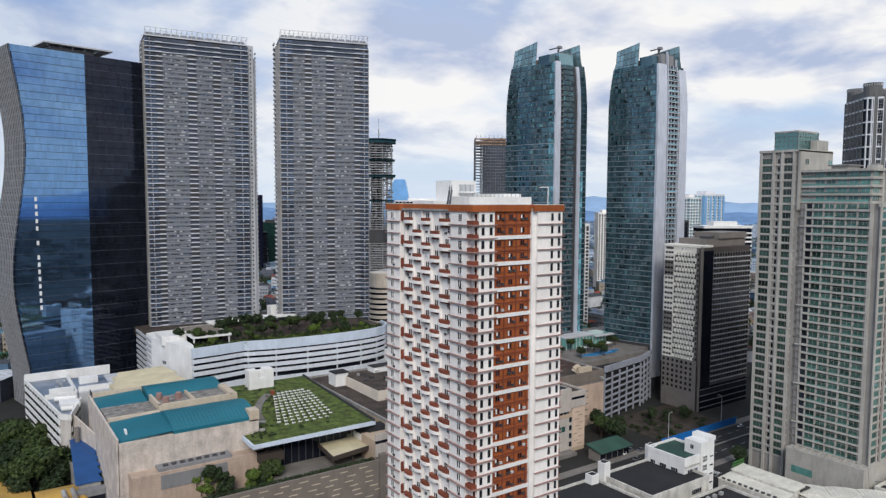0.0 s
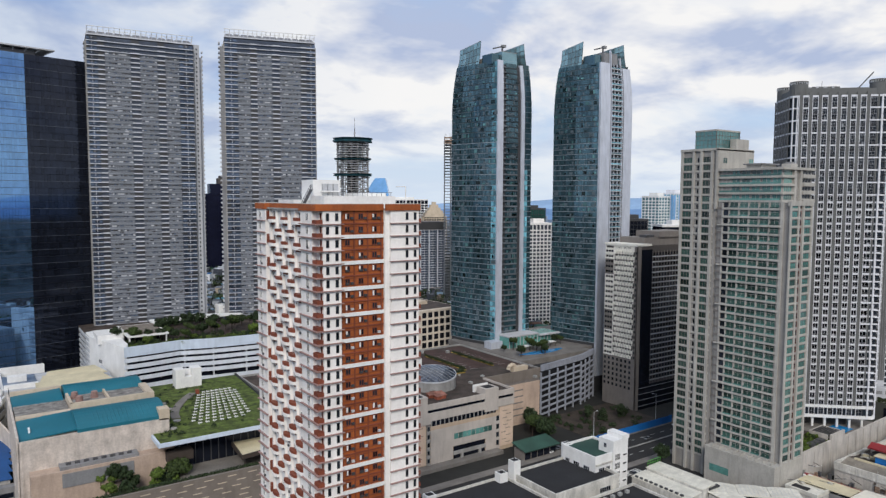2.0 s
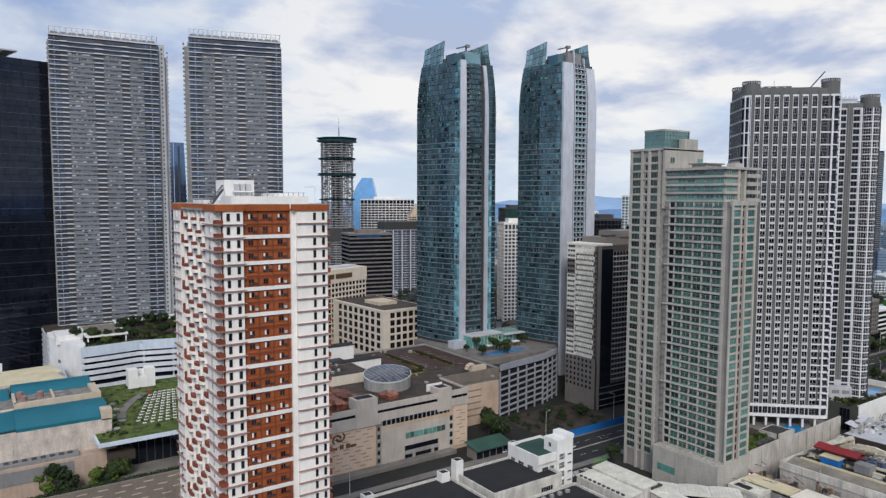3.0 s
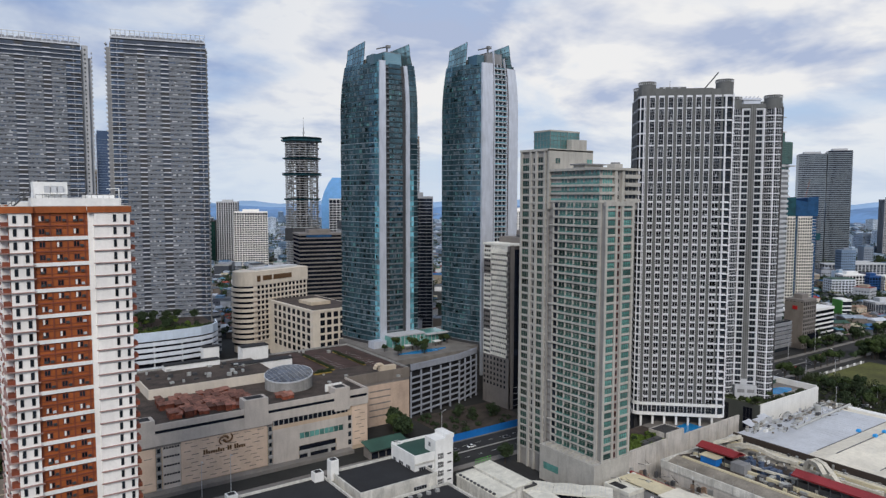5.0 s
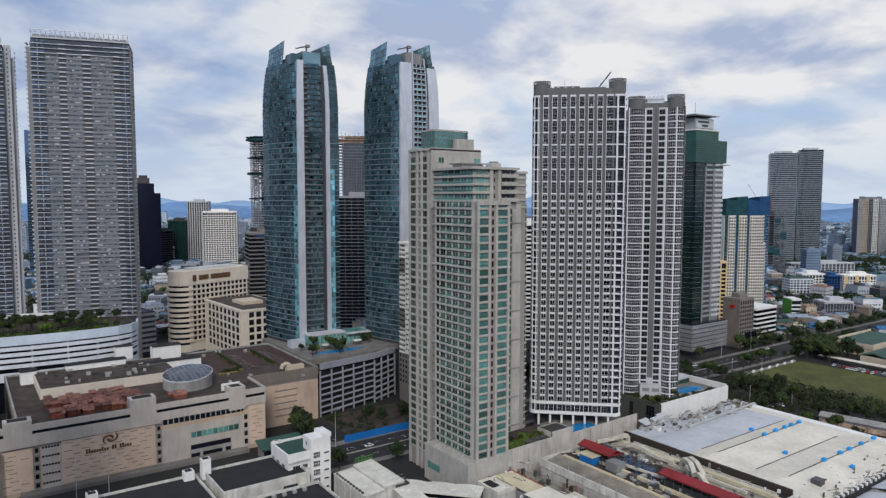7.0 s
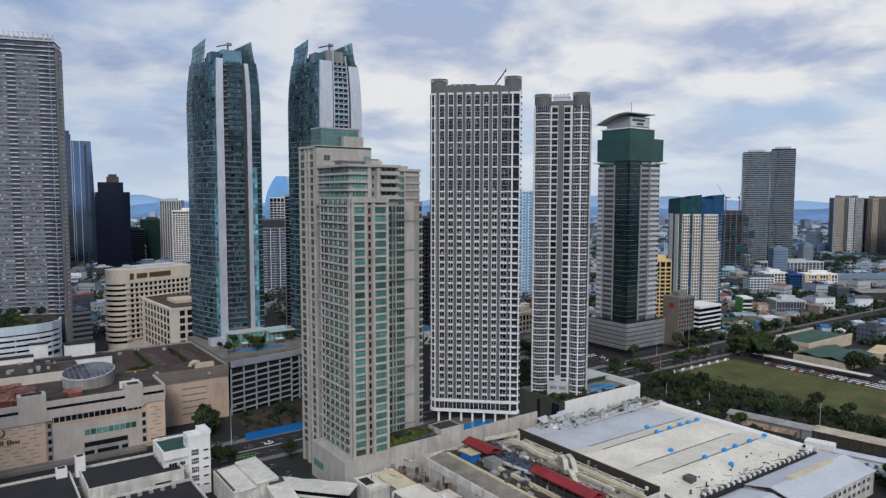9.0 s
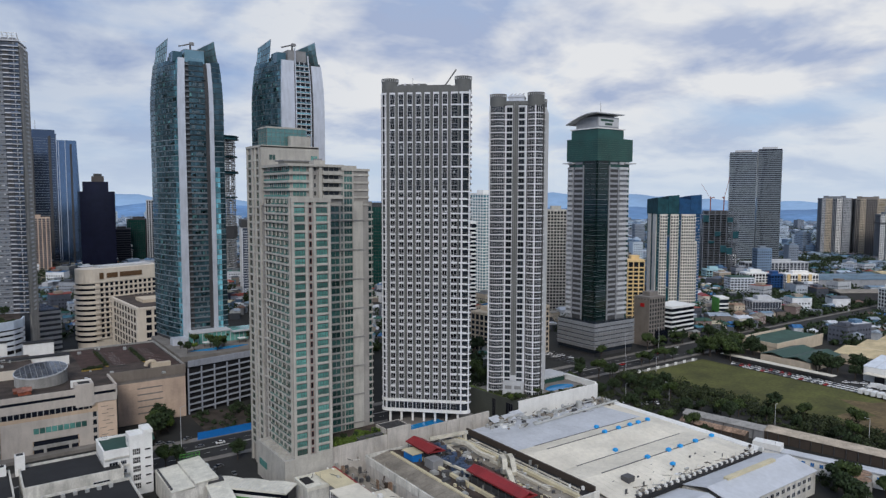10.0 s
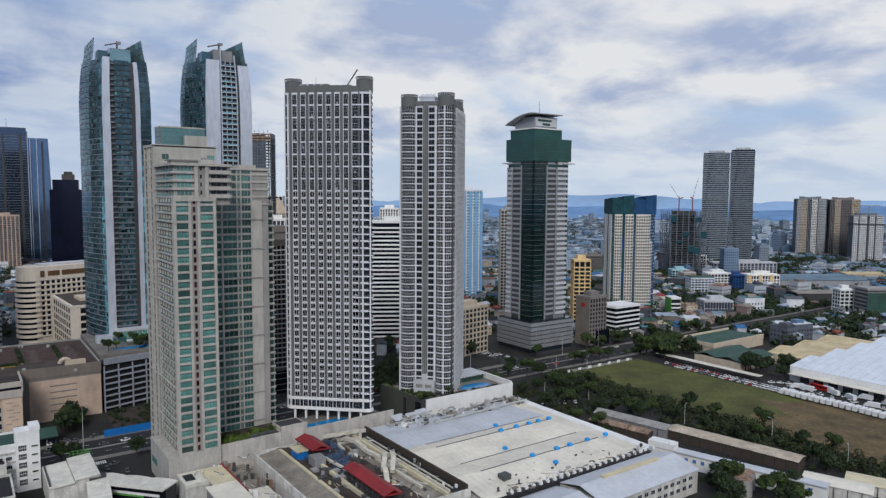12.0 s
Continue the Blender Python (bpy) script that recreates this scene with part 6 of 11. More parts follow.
    for k in range(9):
        for x in (135, 154):
            box("bay_line", t, LINE, x, x + 5.0, 45 + 4.4 * k, 45.15 + 4.4 * k, 28.5, 28.51)


mall()


# ---- car park with pool deck under the glass towers ----
def car_park():
    t = thing("car_park", 286.0, 256.0, 0, 0, "grey concrete car park with ramped decks and a pool roof", "car park")
    pts = [(0.8, 1.0), (39, 7.5), (57.5, 15.0)]
    # Solid matt black block painted in for the shade between the decks.
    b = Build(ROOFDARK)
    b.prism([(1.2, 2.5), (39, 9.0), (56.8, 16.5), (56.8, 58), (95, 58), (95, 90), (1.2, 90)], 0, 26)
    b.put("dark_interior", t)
    box("deck", t, PAVING, 1, 57, 16.5, 90, 26, 29.2, "paved pool deck")
    box("deck", t, PAVING, 57, 100, 24, 90, 26, 29.2, "paved pool deck")
    for (p, q) in zip(pts, pts[1:]):
        m, ln = wall_along(p, q)
        tilt = 1.6 if ln > 30 else 0.6
        for k in range(7):
            z = 1.6 + 3.4 * k
            b = Build(DECKGREY)
            b.solid(((0, -0.5, z), (ln, -0.5, z + tilt), (ln, 0.6, z + tilt), (0, 0.6, z), (0, -0.5, z + 0.7), (ln, -0.5, z + 0.7 + tilt), (ln, 0.6, z + 0.7 + tilt), (0, 0.6, z + 0.7)), QUADS)
            b.put("ramp_band", t, m=m)
        n = 5 if ln > 30 else 3
        for i in range(n + 1):
            box("column", t, DECKGREY, ln * i / n - 0.3, ln * i / n + 0.3, -0.65, 0.2, 0, 26, m=m)
        box("parapet", t, DECKGREY, 0, ln, -0.7, 0.2, 26.8, 30.2, "ribbed grey parapet", m=m)
        for i in range(int(ln / 1.6)):
            box("parapet_rib", t, DECKGREY, 0.6 + 1.6 * i, 1.0 + 1.6 * i, -0.95, -0.7, 26.9, 30.0, m=m)
    b = Build(WATER)
    b.prism([(14 + 16 * math.cos(a) * (1 + 0.2 * math.sin(3 * a)) + 13, 28 + 3.4 * math.sin(a)) for a in (2 * math.pi * i / 28 for i in range(28))], 29.2, 29.4)
    b.put("pool", t, "blue swimming pool")
    b = Build(GLASSTEAL, LIGHTGREY)
    b.box(16, 56, 46, 58, 29.2, 36.0, 0)
    b.box(15.4, 40, 45.4, 59, 36.0, 36.8, 1)
    b.box(40, 57, 43.5, 59, 35.0, 35.8, 1)
    for i in range(14):
        b.box(16 + 2.9 * i, 16.3 + 2.9 * i, 45.7, 46.0, 29.2, 36, 1)
    b.put("clubhouse", t, "low teal glass clubhouse")
    for x in (22, 30, 44):
        cab = Build(WHITE, BARK)
        cab.box(-2.4, 2.4, -1.8, 1.8, 2.6, 3.0)
        for sx in (-2, 2):
            for sy in (-1.5, 1.5):
                cab.box(sx - 0.12, sx + 0.12, sy - 0.12, sy + 0.12, 0, 2.6, 1)
        cab.put("cabana", t, "white pool cabana", m=pose(x, 36 + (x % 3), 29.2))
    box("plinth", t, SILVER, 5.0, 14.0, 50.0, 57.0, 26, 33.5, "pale plinth wall")


car_park()


# ---- white car-park podium with roof garden ----
def white_podium():
    t = thing("parking_podium", 83.0, 361.0, 0, 0, "curved white car-park podium with a planted roof garden", "car park")
    front = [(10.6, 3.6), (25, 5.0), (39.7, 7.4), (41.5, 6.4), (56, 2.6), (74, 0.6), (92, -0.2), (108, 0.6), (120, 2.8), (128, 7.0), (133, 13.5), (135, 24)]
    back = [(135, 112), (0, 112), (0, 45)]
    inner = [(1.2 + x * 0.985, 1.4 + y * 0.99) for x, y in front] + [(134, 111), (1, 111), (1, 45)]
    # Solid black block stands for the shade inside the parking storeys.
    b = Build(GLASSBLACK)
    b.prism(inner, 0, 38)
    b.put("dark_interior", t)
    b = Build(ROOFGREY)
    b.prism(inner, 38, 41.6)
    b.put("roof_deck", t, "garden roof deck")

    def ribbon(z0, z1, proud, label, paint=BLUEWHITE):
        b = Build(paint)
        b.sweep(front, z0, z1, proud, 0.5)
        b.put("white_band", t, label)
    ribbon(38.6, 43.8, 0.5, "tall pale blue-white top parapet", PARAPETBLUE)
    for k in range(4):
        ribbon(35.6 - 3.35 * k, 37.6 - 3.35 * k, 0.4, "white parking parapet")
    ribbon(18.0, 23.0, 0.1, "grey-white lower wall")
    for (p, q) in zip(front[3:], front[4:]):
        box("column", t, LIGHTGREY, p[0], p[0] + 0.7, p[1] + 0.3, p[1] + 1.0, 0, 38)
    b = Build(WHITE)
    b.prism([(10.6, 3.6), (12.0, 4.2), (14, 12), (14, 60), (4, 62), (0, 60), (0, 45)], 0, 43.8)
    b.put("end_wall", t, "plain white end wall")
    for k in range(9):
        box("louvre", t, LIGHTGREY, -0.5, 0.1, 46, 86, 16 + 3.1 * k, 17.6 + 3.1 * k)
    windows(t, wall_along((0, 45), (10.6, 3.6))[0], [(14, 4.0)], [31.0], 2.0, LIGHTGREY, GLASS, 3, 0.2)
    # pavilion with a flat tiled roof
    pav = Build(WHITE, RUSTTILE, GLASSBLACK)
    pav.box(15, 36, 17, 52, 46.0, 47.0)
    pav.box(16.5, 34.5, 18.5, 50, 47.0, 47.2, 1)
    pav.box(17, 32, 22, 50, 41.6, 46, 2)
    for x in (15.6, 25, 34.6):
        for y in (17.8, 34, 51):
            pav.box(x, x + 0.7, y, y + 0.7, 41.6, 46)
    pav.put("pavilion", t, "white flat-roofed garden pavilion")
    box("link_roof", t, WHITE, 36, 92, 60, 68, 45.5, 46.4, "white covered walkway roof")
    box("white_wall", t, WHITE, 2, 15, 30, 48, 41.6, 46.5, "white stair wall")
    can = Build(WHITE)
    can.sweep(arc(70, 30, 46, 55, 125, 8), 44.2, 45.0, 3, 3)
    can.put("curved_canopy", t, "curved white canopy")
    box("plant_room", t, WHITE, 82, 90, 78, 86, 41.6, 50, "white plant room")


white_podium()


# ---- theatre block with teal vaults ----
def teal_block():
    t = thing("theatre_block", 40.4, 250.0, 0, 0, "concrete theatre block with teal vaulted metal roofs", "building")
    box("wall", t, STAINEDTAN, 0, 50.2, 6.0, 70.0, 0, 36.5, "stained concrete wall")
    box("wall", t, STAINEDTAN, -0.6, 0.2, 6.0, 72.0, 0, 38.2, "stained concrete wall")
    box("lower_wall", t, WALLBEIGE, 3.0, 51.0, 0.0, 6.1, 0, 25.5, "beige lower wall")
    box("lower_wall", t, MIDGREY, 12.0, 38.0, 0.9, 6.2, 25.5, 26.6, "grey louvred plinth")
    box("grey_panel", t, MIDGREY, 12.5, 36.0, -0.25, 0.1, 19.5, 24.5, "grey wall panel")
    for k in range(8):
        box("roof_lamp", t, STEEL, 14 + 2.9 * k, 15.6 + 2.9 * k, 2.5, 3.5, 26.6, 27.4, "small dark floodlight")

    def vault(x0, x1, y0, y1, z0, rise, name="vault_roof"):
        n = 10
        b = Build(TEAL)
        pr = lambda s: (y0 + (y1 - y0) * s, z0 + rise * math.sin(math.pi * (0.12 + 0.76 * s)) - rise * math.sin(math.pi * 0.12))
        top = [pr(i / n) for i in range(n + 1)]
        shell = [(y0, z0 - 1)] + [(ya, za + 0.35) for ya, za in top] + [(y1, z0 - 1)]
        b.prism(shell, x0, x1, 0, Matrix(((0, 0, 1, 0), (1, 0, 0, 0), (0, 1, 0, 0), (0, 0, 0, 1))))
        shell = b.put(name, t, "teal vaulted metal roof")
        for i in range(int((x1 - x0) / 1.4)):
            sm = Build(TEAL)
            x = x0 + 0.7 + 1.4 * i
            for k in range(n):
                (ya, za), (yb, zb) = pr(k / n), pr((k + 1) / n)
                sm.solid(((x, ya, za + 0.3), (x + 0.09, ya, za + 0.3), (x + 0.09, yb, zb + 0.3), (x, yb, zb + 0.3), (x, ya, za + 0.46), (x + 0.09, ya, za + 0.46), (x + 0.09, yb, zb + 0.46), (x, yb, zb + 0.46)), QUADS)
            sm.put("roof_seam", shell)
    vault(18.5, 49.6, 6.2, 32.0, 37.4, 5.0)
    vault(19.5, 49.6, 50.0, 72.0, 37.6, 5.0)
    for y0, y1 in ((7.0, 26.0), (48.5, 64.0)):
        b = Build(TEAL)
        b.solid(((0.4, y0, 36.4), (18.6, y0, 37.4), (18.6, y1, 39.2), (0.4, y1, 38.2), (0.4, y0, 36.9), (18.6, y0, 37.9), (18.6, y1, 39.7), (0.4, y1, 38.7)), QUADS)
        b.put("lean_roof", t, "teal sloped metal roof")
    box("roof_slab", t, MOSSY, 0.6, 19.0, 30.0, 48.0, 36.5, 38.4, "mossy concrete roof slab")
    box("cream_wall", t, SAND, 0.4, 19.2, 26.2, 30.0, 36.5, 39.4, "cream roof wall")
    box("cream_wall", t, SAND, 0.4, 19.2, 64.2, 66.0, 36.5, 40.4, "cream roof wall")
    box("roof_slab", t, MOSSY, 19.6, 48.0, 33.4, 49.0, 36.5, 39.4, "mossy concrete roof slab")
    for x0, x1, y0, y1 in ((19.2, 48.4, 32.2, 33.4), (47.6, 50.4, 32.2, 50), (19.2, 20.2, 32.2, 50), (33, 33.8, 33, 49)):
        box("cream_wall", t, SAND, x0, x1, y0, y1, 36.5, 40.6, "cream roof wall")
    for x, y in ((23.0, 37.0), (22.0, 44.5), (29.0, 41.5)):
        b = Build(PINKTRIM)
        for k in range(4):
            b.prism(arc(x, y, 1.5 - 0.1 * k, 0, 324, 9), 39.4 + 0.7 * k, 39.95 + 0.7 * k)
        b.put("cooling_fan", t, "faded pink cooling fan")
    box("corner_tower", t, SAND, 46.5, 50.4, 6.0, 11.0, 36, 40.2, "cream corner pier")
    box("white_mark", t, WHITE, 3.5, 4.1, 12, 15, 37.6, 38.9)
    for k in range(6):
        box("pilaster", t, STAINEDTAN, 8 * k + 1, 8 * k + 1.4, 5.86, 6.05, 8, 36)
    pr = Build(STEEL)
    for i in range(9):
        pr.tube((0.2, 66 + 0.8 * i, 38), (0.2, 66 + 0.8 * i, 40.6), 0.08, 5)
    pr.put("aerial", t, "thin roof aerials")


teal_block()


def west_block():
    t = thing("parking_block", 20.0, 272.0, 0, 0, "white car-park block with slotted walls and blue-grey roof", "building")
    plan = [(1.0, 127.0), (9.6, 54.0), (13.0, 50.0), (20.0, 76.0), (20.0, 127.0)]
    b = Build(WALLPALE)
    b.prism(plan, 0, 29.0)
    b.put("wall", t, "white slotted car-park wall")
    box("wall", t, LIGHTGREY, 20.0, 66.0, 79, 110, 0, 32.0)
    wet = material("wet_blue_grey_roof", (0.16, 0.2, 0.26), 0.35, var=0.4, size=6)
    b = Build(wet)
    b.prism([(1.8, 126.0), (10.2, 55.0), (12.8, 52.0), (19.4, 77.0), (19.4, 126.0)], 29.0, 29.3)
    b.put("roof_deck", t, "wet blue-grey roof deck")
    b = Build(WHITE)
    b.sweep(plan[:4], 28.4, 31.0, 0.3, 0.4)
    b.put("parapet", t, "white roof parapet")
    box("roof_deck", t, wet, 20.0, 34, 84, 109, 32.0, 32.3, "wet blue-grey roof deck")
    for x0, x1, y0, y1, z1 in ((1.0, 40, 126.2, 127.3, 33.2), (6.6, 19.5, 86, 87, 31.5), (19.3, 20.1, 88, 126, 31.2), (20, 34, 82, 84, 34)):
        box("parapet", t, WHITE, x0, x1, y0, y1, 28.4, z1, "white roof parapet")
    w = wall_along(plan[0], plan[1])[0]
    for k in range(7):
        box("white_band", t, WHITE, 2, 73, -0.4, 0.1, 3.0 + 3.8 * k, 5.0 + 3.8 * k, m=w)
        for i in range(12):
            box("slot_window", t, GLASSBLACK, 3 + 5.7 * i, 7.0 + 5.7 * i, -0.3, 0.05, 5.2 + 3.8 * k, 6.4 + 3.8 * k, m=w)
    sw = wall_along(plan[2], plan[3])[0]
    for k in range(6):
        box("deck_edge", t, CONCRETE, 0.4, 25.6, -0.7, 0.1, 2.4 + 4.2 * k, 4.6 + 4.2 * k, m=sw)
        # No hole here: a dark strip paints the shade of the open deck.
        box("deck_opening", t, DARKGREY, 0.6, 25.4, -0.1, 0.05, 4.6 + 4.2 * k, 6.5 + 4.2 * k, m=sw)
    b = Build(TAUPE)
    b.tube((14.6, 44.0, 0), (14.6, 44.0, 27.0), 0.9, 10)
    b.put("pipe_shaft", t, "tall brown-grey pipe shaft")
    b = Build(STAINEDTAN, ROOFDARK)
    b.solid(((14.0, 52.0, 0), (14.6, 52.0, 0), (22.4, 26.0, 0), (21.6, 26.0, 0), (14.0, 52.0, 30.2), (14.6, 52.0, 30.2), (22.4, 26.0, 24.6), (21.6, 26.0, 24.6)), QUADS)
    # Black block painted in for the shade down the alley.
    b.box(15.2, 20.2, 34, 74, 0, 17.5, 1)
    b.put("ramp_wall", t, "stained cream wall beside a black block for alley shade")
    for x0, x1, y0, y1, zz in ((36, 64, 83, 97, 33.6), (32, 63.6, 62, 80, 34.5)):
        b = Build(ROOFCREAM)
        b.solid(((x0, y0, zz), (x1, y0, zz + 0.8), (x1 - 4, y1, zz + 1.8), (x0 + 3, y1, zz + 1.2), (x0, y0, zz + 0.4), (x1, y0, zz + 1.2), (x1 - 4, y1, zz + 2.2), (x0 + 3, y1, zz + 1.6)), QUADS)
        b.box(x0 + 0.5, x1 - 4.5, y0 + 0.5, y1 - 1, 0, zz + 0.05)
        b.put("cream_roof", t, "pale cream metal roof")
    for x0, x1, y0, y1, z1 in ((9, 19, 92, 95, 32), (11, 18.5, 66, 74, 31.4), (22, 30, 95, 100, 35.0)):
        box("roof_box", t, WHITE, x0, x1, y0, y1, 29.3, z1, "white roof housing")
    b = Build(WHITE)
    b.tube((10, 80, 30.6), (18.6, 77, 30.6), 1.2, 10)
    b.tube((11, 63, 30.4), (15.5, 62, 30.4), 1.1, 10)
    b.put("roof_duct", t, "thick white roof ducts")
    r = random.Random(9)
    for i in range(14):
        x, y = r.uniform(10.5, 18), r.uniform(72, 122)
        box("air_unit", t, METAL, x, x + r.uniform(0.8, 1.6), y, y + r.uniform(0.8, 1.6), 29.3, 29.3 + r.uniform(0.7, 1.4), "grey rooftop air unit")
    v = thing("blue_ramp_roof", 30.0, 280.0, 0, 0, "blue sheet-metal ramp roof on a pale wall", "roof")
    b = Build(BLUEDARK, CONCRETE)
    line = [(40.0 - 36.0 * k / 8, 20.6 - 6.4 * (k / 8) ** 2) for k in range(9)]
    for (ya, za), (yb, zb) in zip(line, line[1:]):
        xa, xb = 2.0 - 0.06 * (40 - ya), 2.0 - 0.06 * (40 - yb)
        b.solid(((xb, yb, zb), (xb + 9.6, yb, zb), (xa + 8.0, ya, za), (xa, ya, za), (xb, yb, zb + 0.3), (xb + 9.6, yb, zb + 0.3), (xa + 8.0, ya, za + 0.3), (xa, ya, za + 0.3)), QUADS, 0)
    b.box(1.0, 8.6, 4.5, 39, 0, 14.0, 1)
    b.put("sheet", v)
    box("canopy_wall", v, MIDGREY, -0.6, 9.8, 0.5, 4.4, 0, 12.6, "grey wall below the blue roof")
    box("canopy_slot", v, GLASSBLACK, -0.2, 9.4, 0.3, 0.6, 8.6, 10.4, "dark slot")
    y2 = thing("yellow_roofed_house", 18.0, 276.0, 0, 0, "long low house with a faded yellow roof and ducts", "house")
    box("wall", y2, SAND, 0, 15, 0, 20, 0, 10.4)
    b = Build(YELLOWROOF)
    b.solid(((-0.6, -0.6, 10.4), (15.6, -0.6, 10.4), (15.6, 20.6, 10.4), (-0.6, 20.6, 10.4), (1.5, 8, 12.4), (13.5, 8, 12.4), (13.5, 12, 12.4), (1.5, 12, 12.4)), QUADS)
    b.put("roof", y2, "faded yellow hipped roof")
    b = Build(CONCRETE)
    for x in (8.0, 11.0):
        b.tube((x, 2, 12.6), (x, 9, 12.8), 0.9, 10)
    b.put("roof_duct", y2, "thick grey roof ducts")
    y = thing("yellow_roofed_house", 6.0, 284.0, 0, 0, "low house with an ochre yellow sheet roof", "house")
    box("wall", y, SAND, -14, 10, 0, 30, 0, 9)
    b = Build(YELLOWROOF)
    b.prism([(-14.5, -0.5), (10.5, -0.5), (10.5, 30.5), (-14.5, 30.5)], 9.0, 9.6)
    b.solid(((-14.5, -0.5, 9.6), (10.5, -0.5, 9.6), (10.5, 30.5, 9.6), (-14.5, 30.5, 9.6), (-2, 5, 12.5), (-2, 5, 12.51), (-2, 26, 12.5), (-2, 26, 12.51)), ((0, 1, 4), (1, 2, 6, 4), (2, 3, 6), (3, 0, 4, 6)))
    b.put("roof", y, "ochre hipped roof")


west_block()


# ---- lawn-roofed hall ----
def lawn_hall():
    t = thing("lawn_roof_hall", 85.0, 246.0, 0, 0, "low glass hall with a lawn roof and white fascia", "hall")
    box("hall_body", t, GLASSBLACK, 6.5, 41, 6, 81, 0, 29.5, "dark glass hall")
    b = Build(PARAPETBLUE)
    b.prism([(-1.2, -2.6), (50.2, -2.6), (55.0, 81.5), (-1.2, 81.5)], 29.4, 30.9)
    b.put("roof_slab", t, "white roof fascia")
    b = Build(LAWN)
    b.prism([(-0.4, -1.8), (49.2, -1.8), (53.9, 81.0), (-0.4, 81.0)], 30.9, 31.1)
    b.put("lawn", t, "mown roof lawn")
    b = Build(DARKGREY)
    b.sweep([(49.6, -2.4), (54.4, 81.4)], 30.9, 31.9, 0.5, 0.3)
    b.put("edge_wall", t, "dark roof edge wall")
    box("terrace", t, PAVING, 4, 48, -13.5, 6, 0, 17.6, "paved terrace")
    for i in range(13):
        box("mullion", t, STEEL, 8 + 3 * i, 8.3 + 3 * i, 5.7, 6.0, 17.6, 29.4)
    b = Build(ROOFCREAM)
    b.prism([(27.6, -10.4), (46.0, -7.0), (45.4, 9.6), (29.6, 11.0)], 22.4, 23.2)
    b.put("canopy", t, "cream flat canopy")
    b = Build(BARK)
    b.sweep([(29.2, 11.0), (27.2, -10.8), (46.4, -7.4)], 21.8, 23.5, 0.5, 0.1)
    b.put("canopy_edge", t, "brown timber canopy edge")
    for cx, cy in ((28.8, -8.6), (37.0, -7.4), (44.6, -5.8)):
        box("canopy_post", t, BARK, cx, cx + 0.6, cy, cy + 0.6, 17.6, 22.4)
    box("side_parapet", t, WHITE, 44.6, 45.4, -7.6, 8.0, 23.2, 25.4, "white side parapet")
    box("side_room", t, TAUPEWALL, 45.6, 57, -6, 7, 0, 25.0, "brown-pink side room")
    b = Build(ROOFDARK)
    b.solid(((44.8, -7, 25.0), (58, -7, 25.0), (58, 8, 25.0), (44.8, 8, 25.0), (48.5, 0, 28.4), (55.5, 0, 28.4), (55.5, 3, 28.4), (48.5, 3, 28.4)), QUADS)
    b.put("hip_roof", t, "dark grey hipped roof")
    box("porch", t, BARK, 2.5, 12, 0.5, 6, 22, 25.5, "brown timber porch box")
    u = Build(WHITE)
    u.box(22.5, 34.5, 70, 76, 31, 36.2)
    u.box(22.5, 26.8, 70, 76, 36.2, 40)
    u.box(30.2, 34.5, 70, 76, 36.2, 40)
    u.box(26.8, 30.2, 74, 76, 36.2, 39)
    u.put("vent_tower", t, "white U-shaped vent tower")
    b = Build(PAVING)
    ps = [(11.5 + 15.5 * (i / 10) ** 1.7, 24 + 34 * i / 10) for i in range(11)]
    b.sweep(ps, 31.1, 31.5, 1.7, 1.7)
    b.put("garden_path", t, "curved paved path")
    box("red_sculpture", t, BROWNRED, 28.2, 29.6, 56, 58, 31.1, 33.0, "rust-red roof sculpture")
    chair = Build(WHITE)
    chair.box(-0.75, 0.75, -0.42, 0.42, 0.3, 0.42)
    chair.box(-0.55, -0.4, -0.3, 0.3, 0.42, 0.8)
    for lx, ly in ((-0.5, -0.25), (0.42, -0.25), (-0.5, 0.18), (0.42, 0.18)):
        chair.box(lx, lx + 0.08, ly, ly + 0.08, 0.0, 0.3)
    me = chair.mesh("white_seat")
    for j in range(12):
        f = j / 11
        xa, xb = 15.0 + 14.6 * f, 38.5 + 7.0 * f
        for i in range(9):
            if not (i in (0, 8) and j in (0, 11)):
                part("white_seat", me, None, t, "", pose(xa + (xb - xa) * i / 8, 12.5 + 44 * f, 31.1, 0, 0, 15) @ Matrix.Scale(1.05, 4))
    r = random.Random(3)
    for i in range(7):
        x, y = (8, 30), (6, 44)
        cx, cy = (4.5 + r.uniform(0, 12), 12 + 9 * i)
        b = Build(CONCRETE)
        b.prism(arc(cx, cy, 1.5, 0, 324, 9), 31.1, 31.5)
        b.put("roof_light", t, "round grey roof light")
    # long slotted retaining wall with a hedge in front of the terrace
    w = thing("terrace_wall", 44.0, 231.0, 0, 0, "brown-grey slotted terrace wall below a hedge", "wall")
    box("wall", w, TAUPEWALL, 0, 92, 0, 1.2, 0, 19.6)
    rr = random.Random(8)
    for k in range(9):
        x = 2 + (3 if k % 2 else 0)
        while x < 86:
            box("slot_bar", w, SAND, x, x + 3.4, -0.12, 0, 2 + 2.0 * k, 2.3 + 2.0 * k)
            x += rr.uniform(6.5, 9.0)
    box("end_pier", w, TAUPEWALL, 86, 89, -0.8, 4, 0, 22, "dark brown end pier")
    box("roadside_bed", w, EARTH, 0, 85, 1.2, 4.0, 0, 18.8)


lawn_hall()


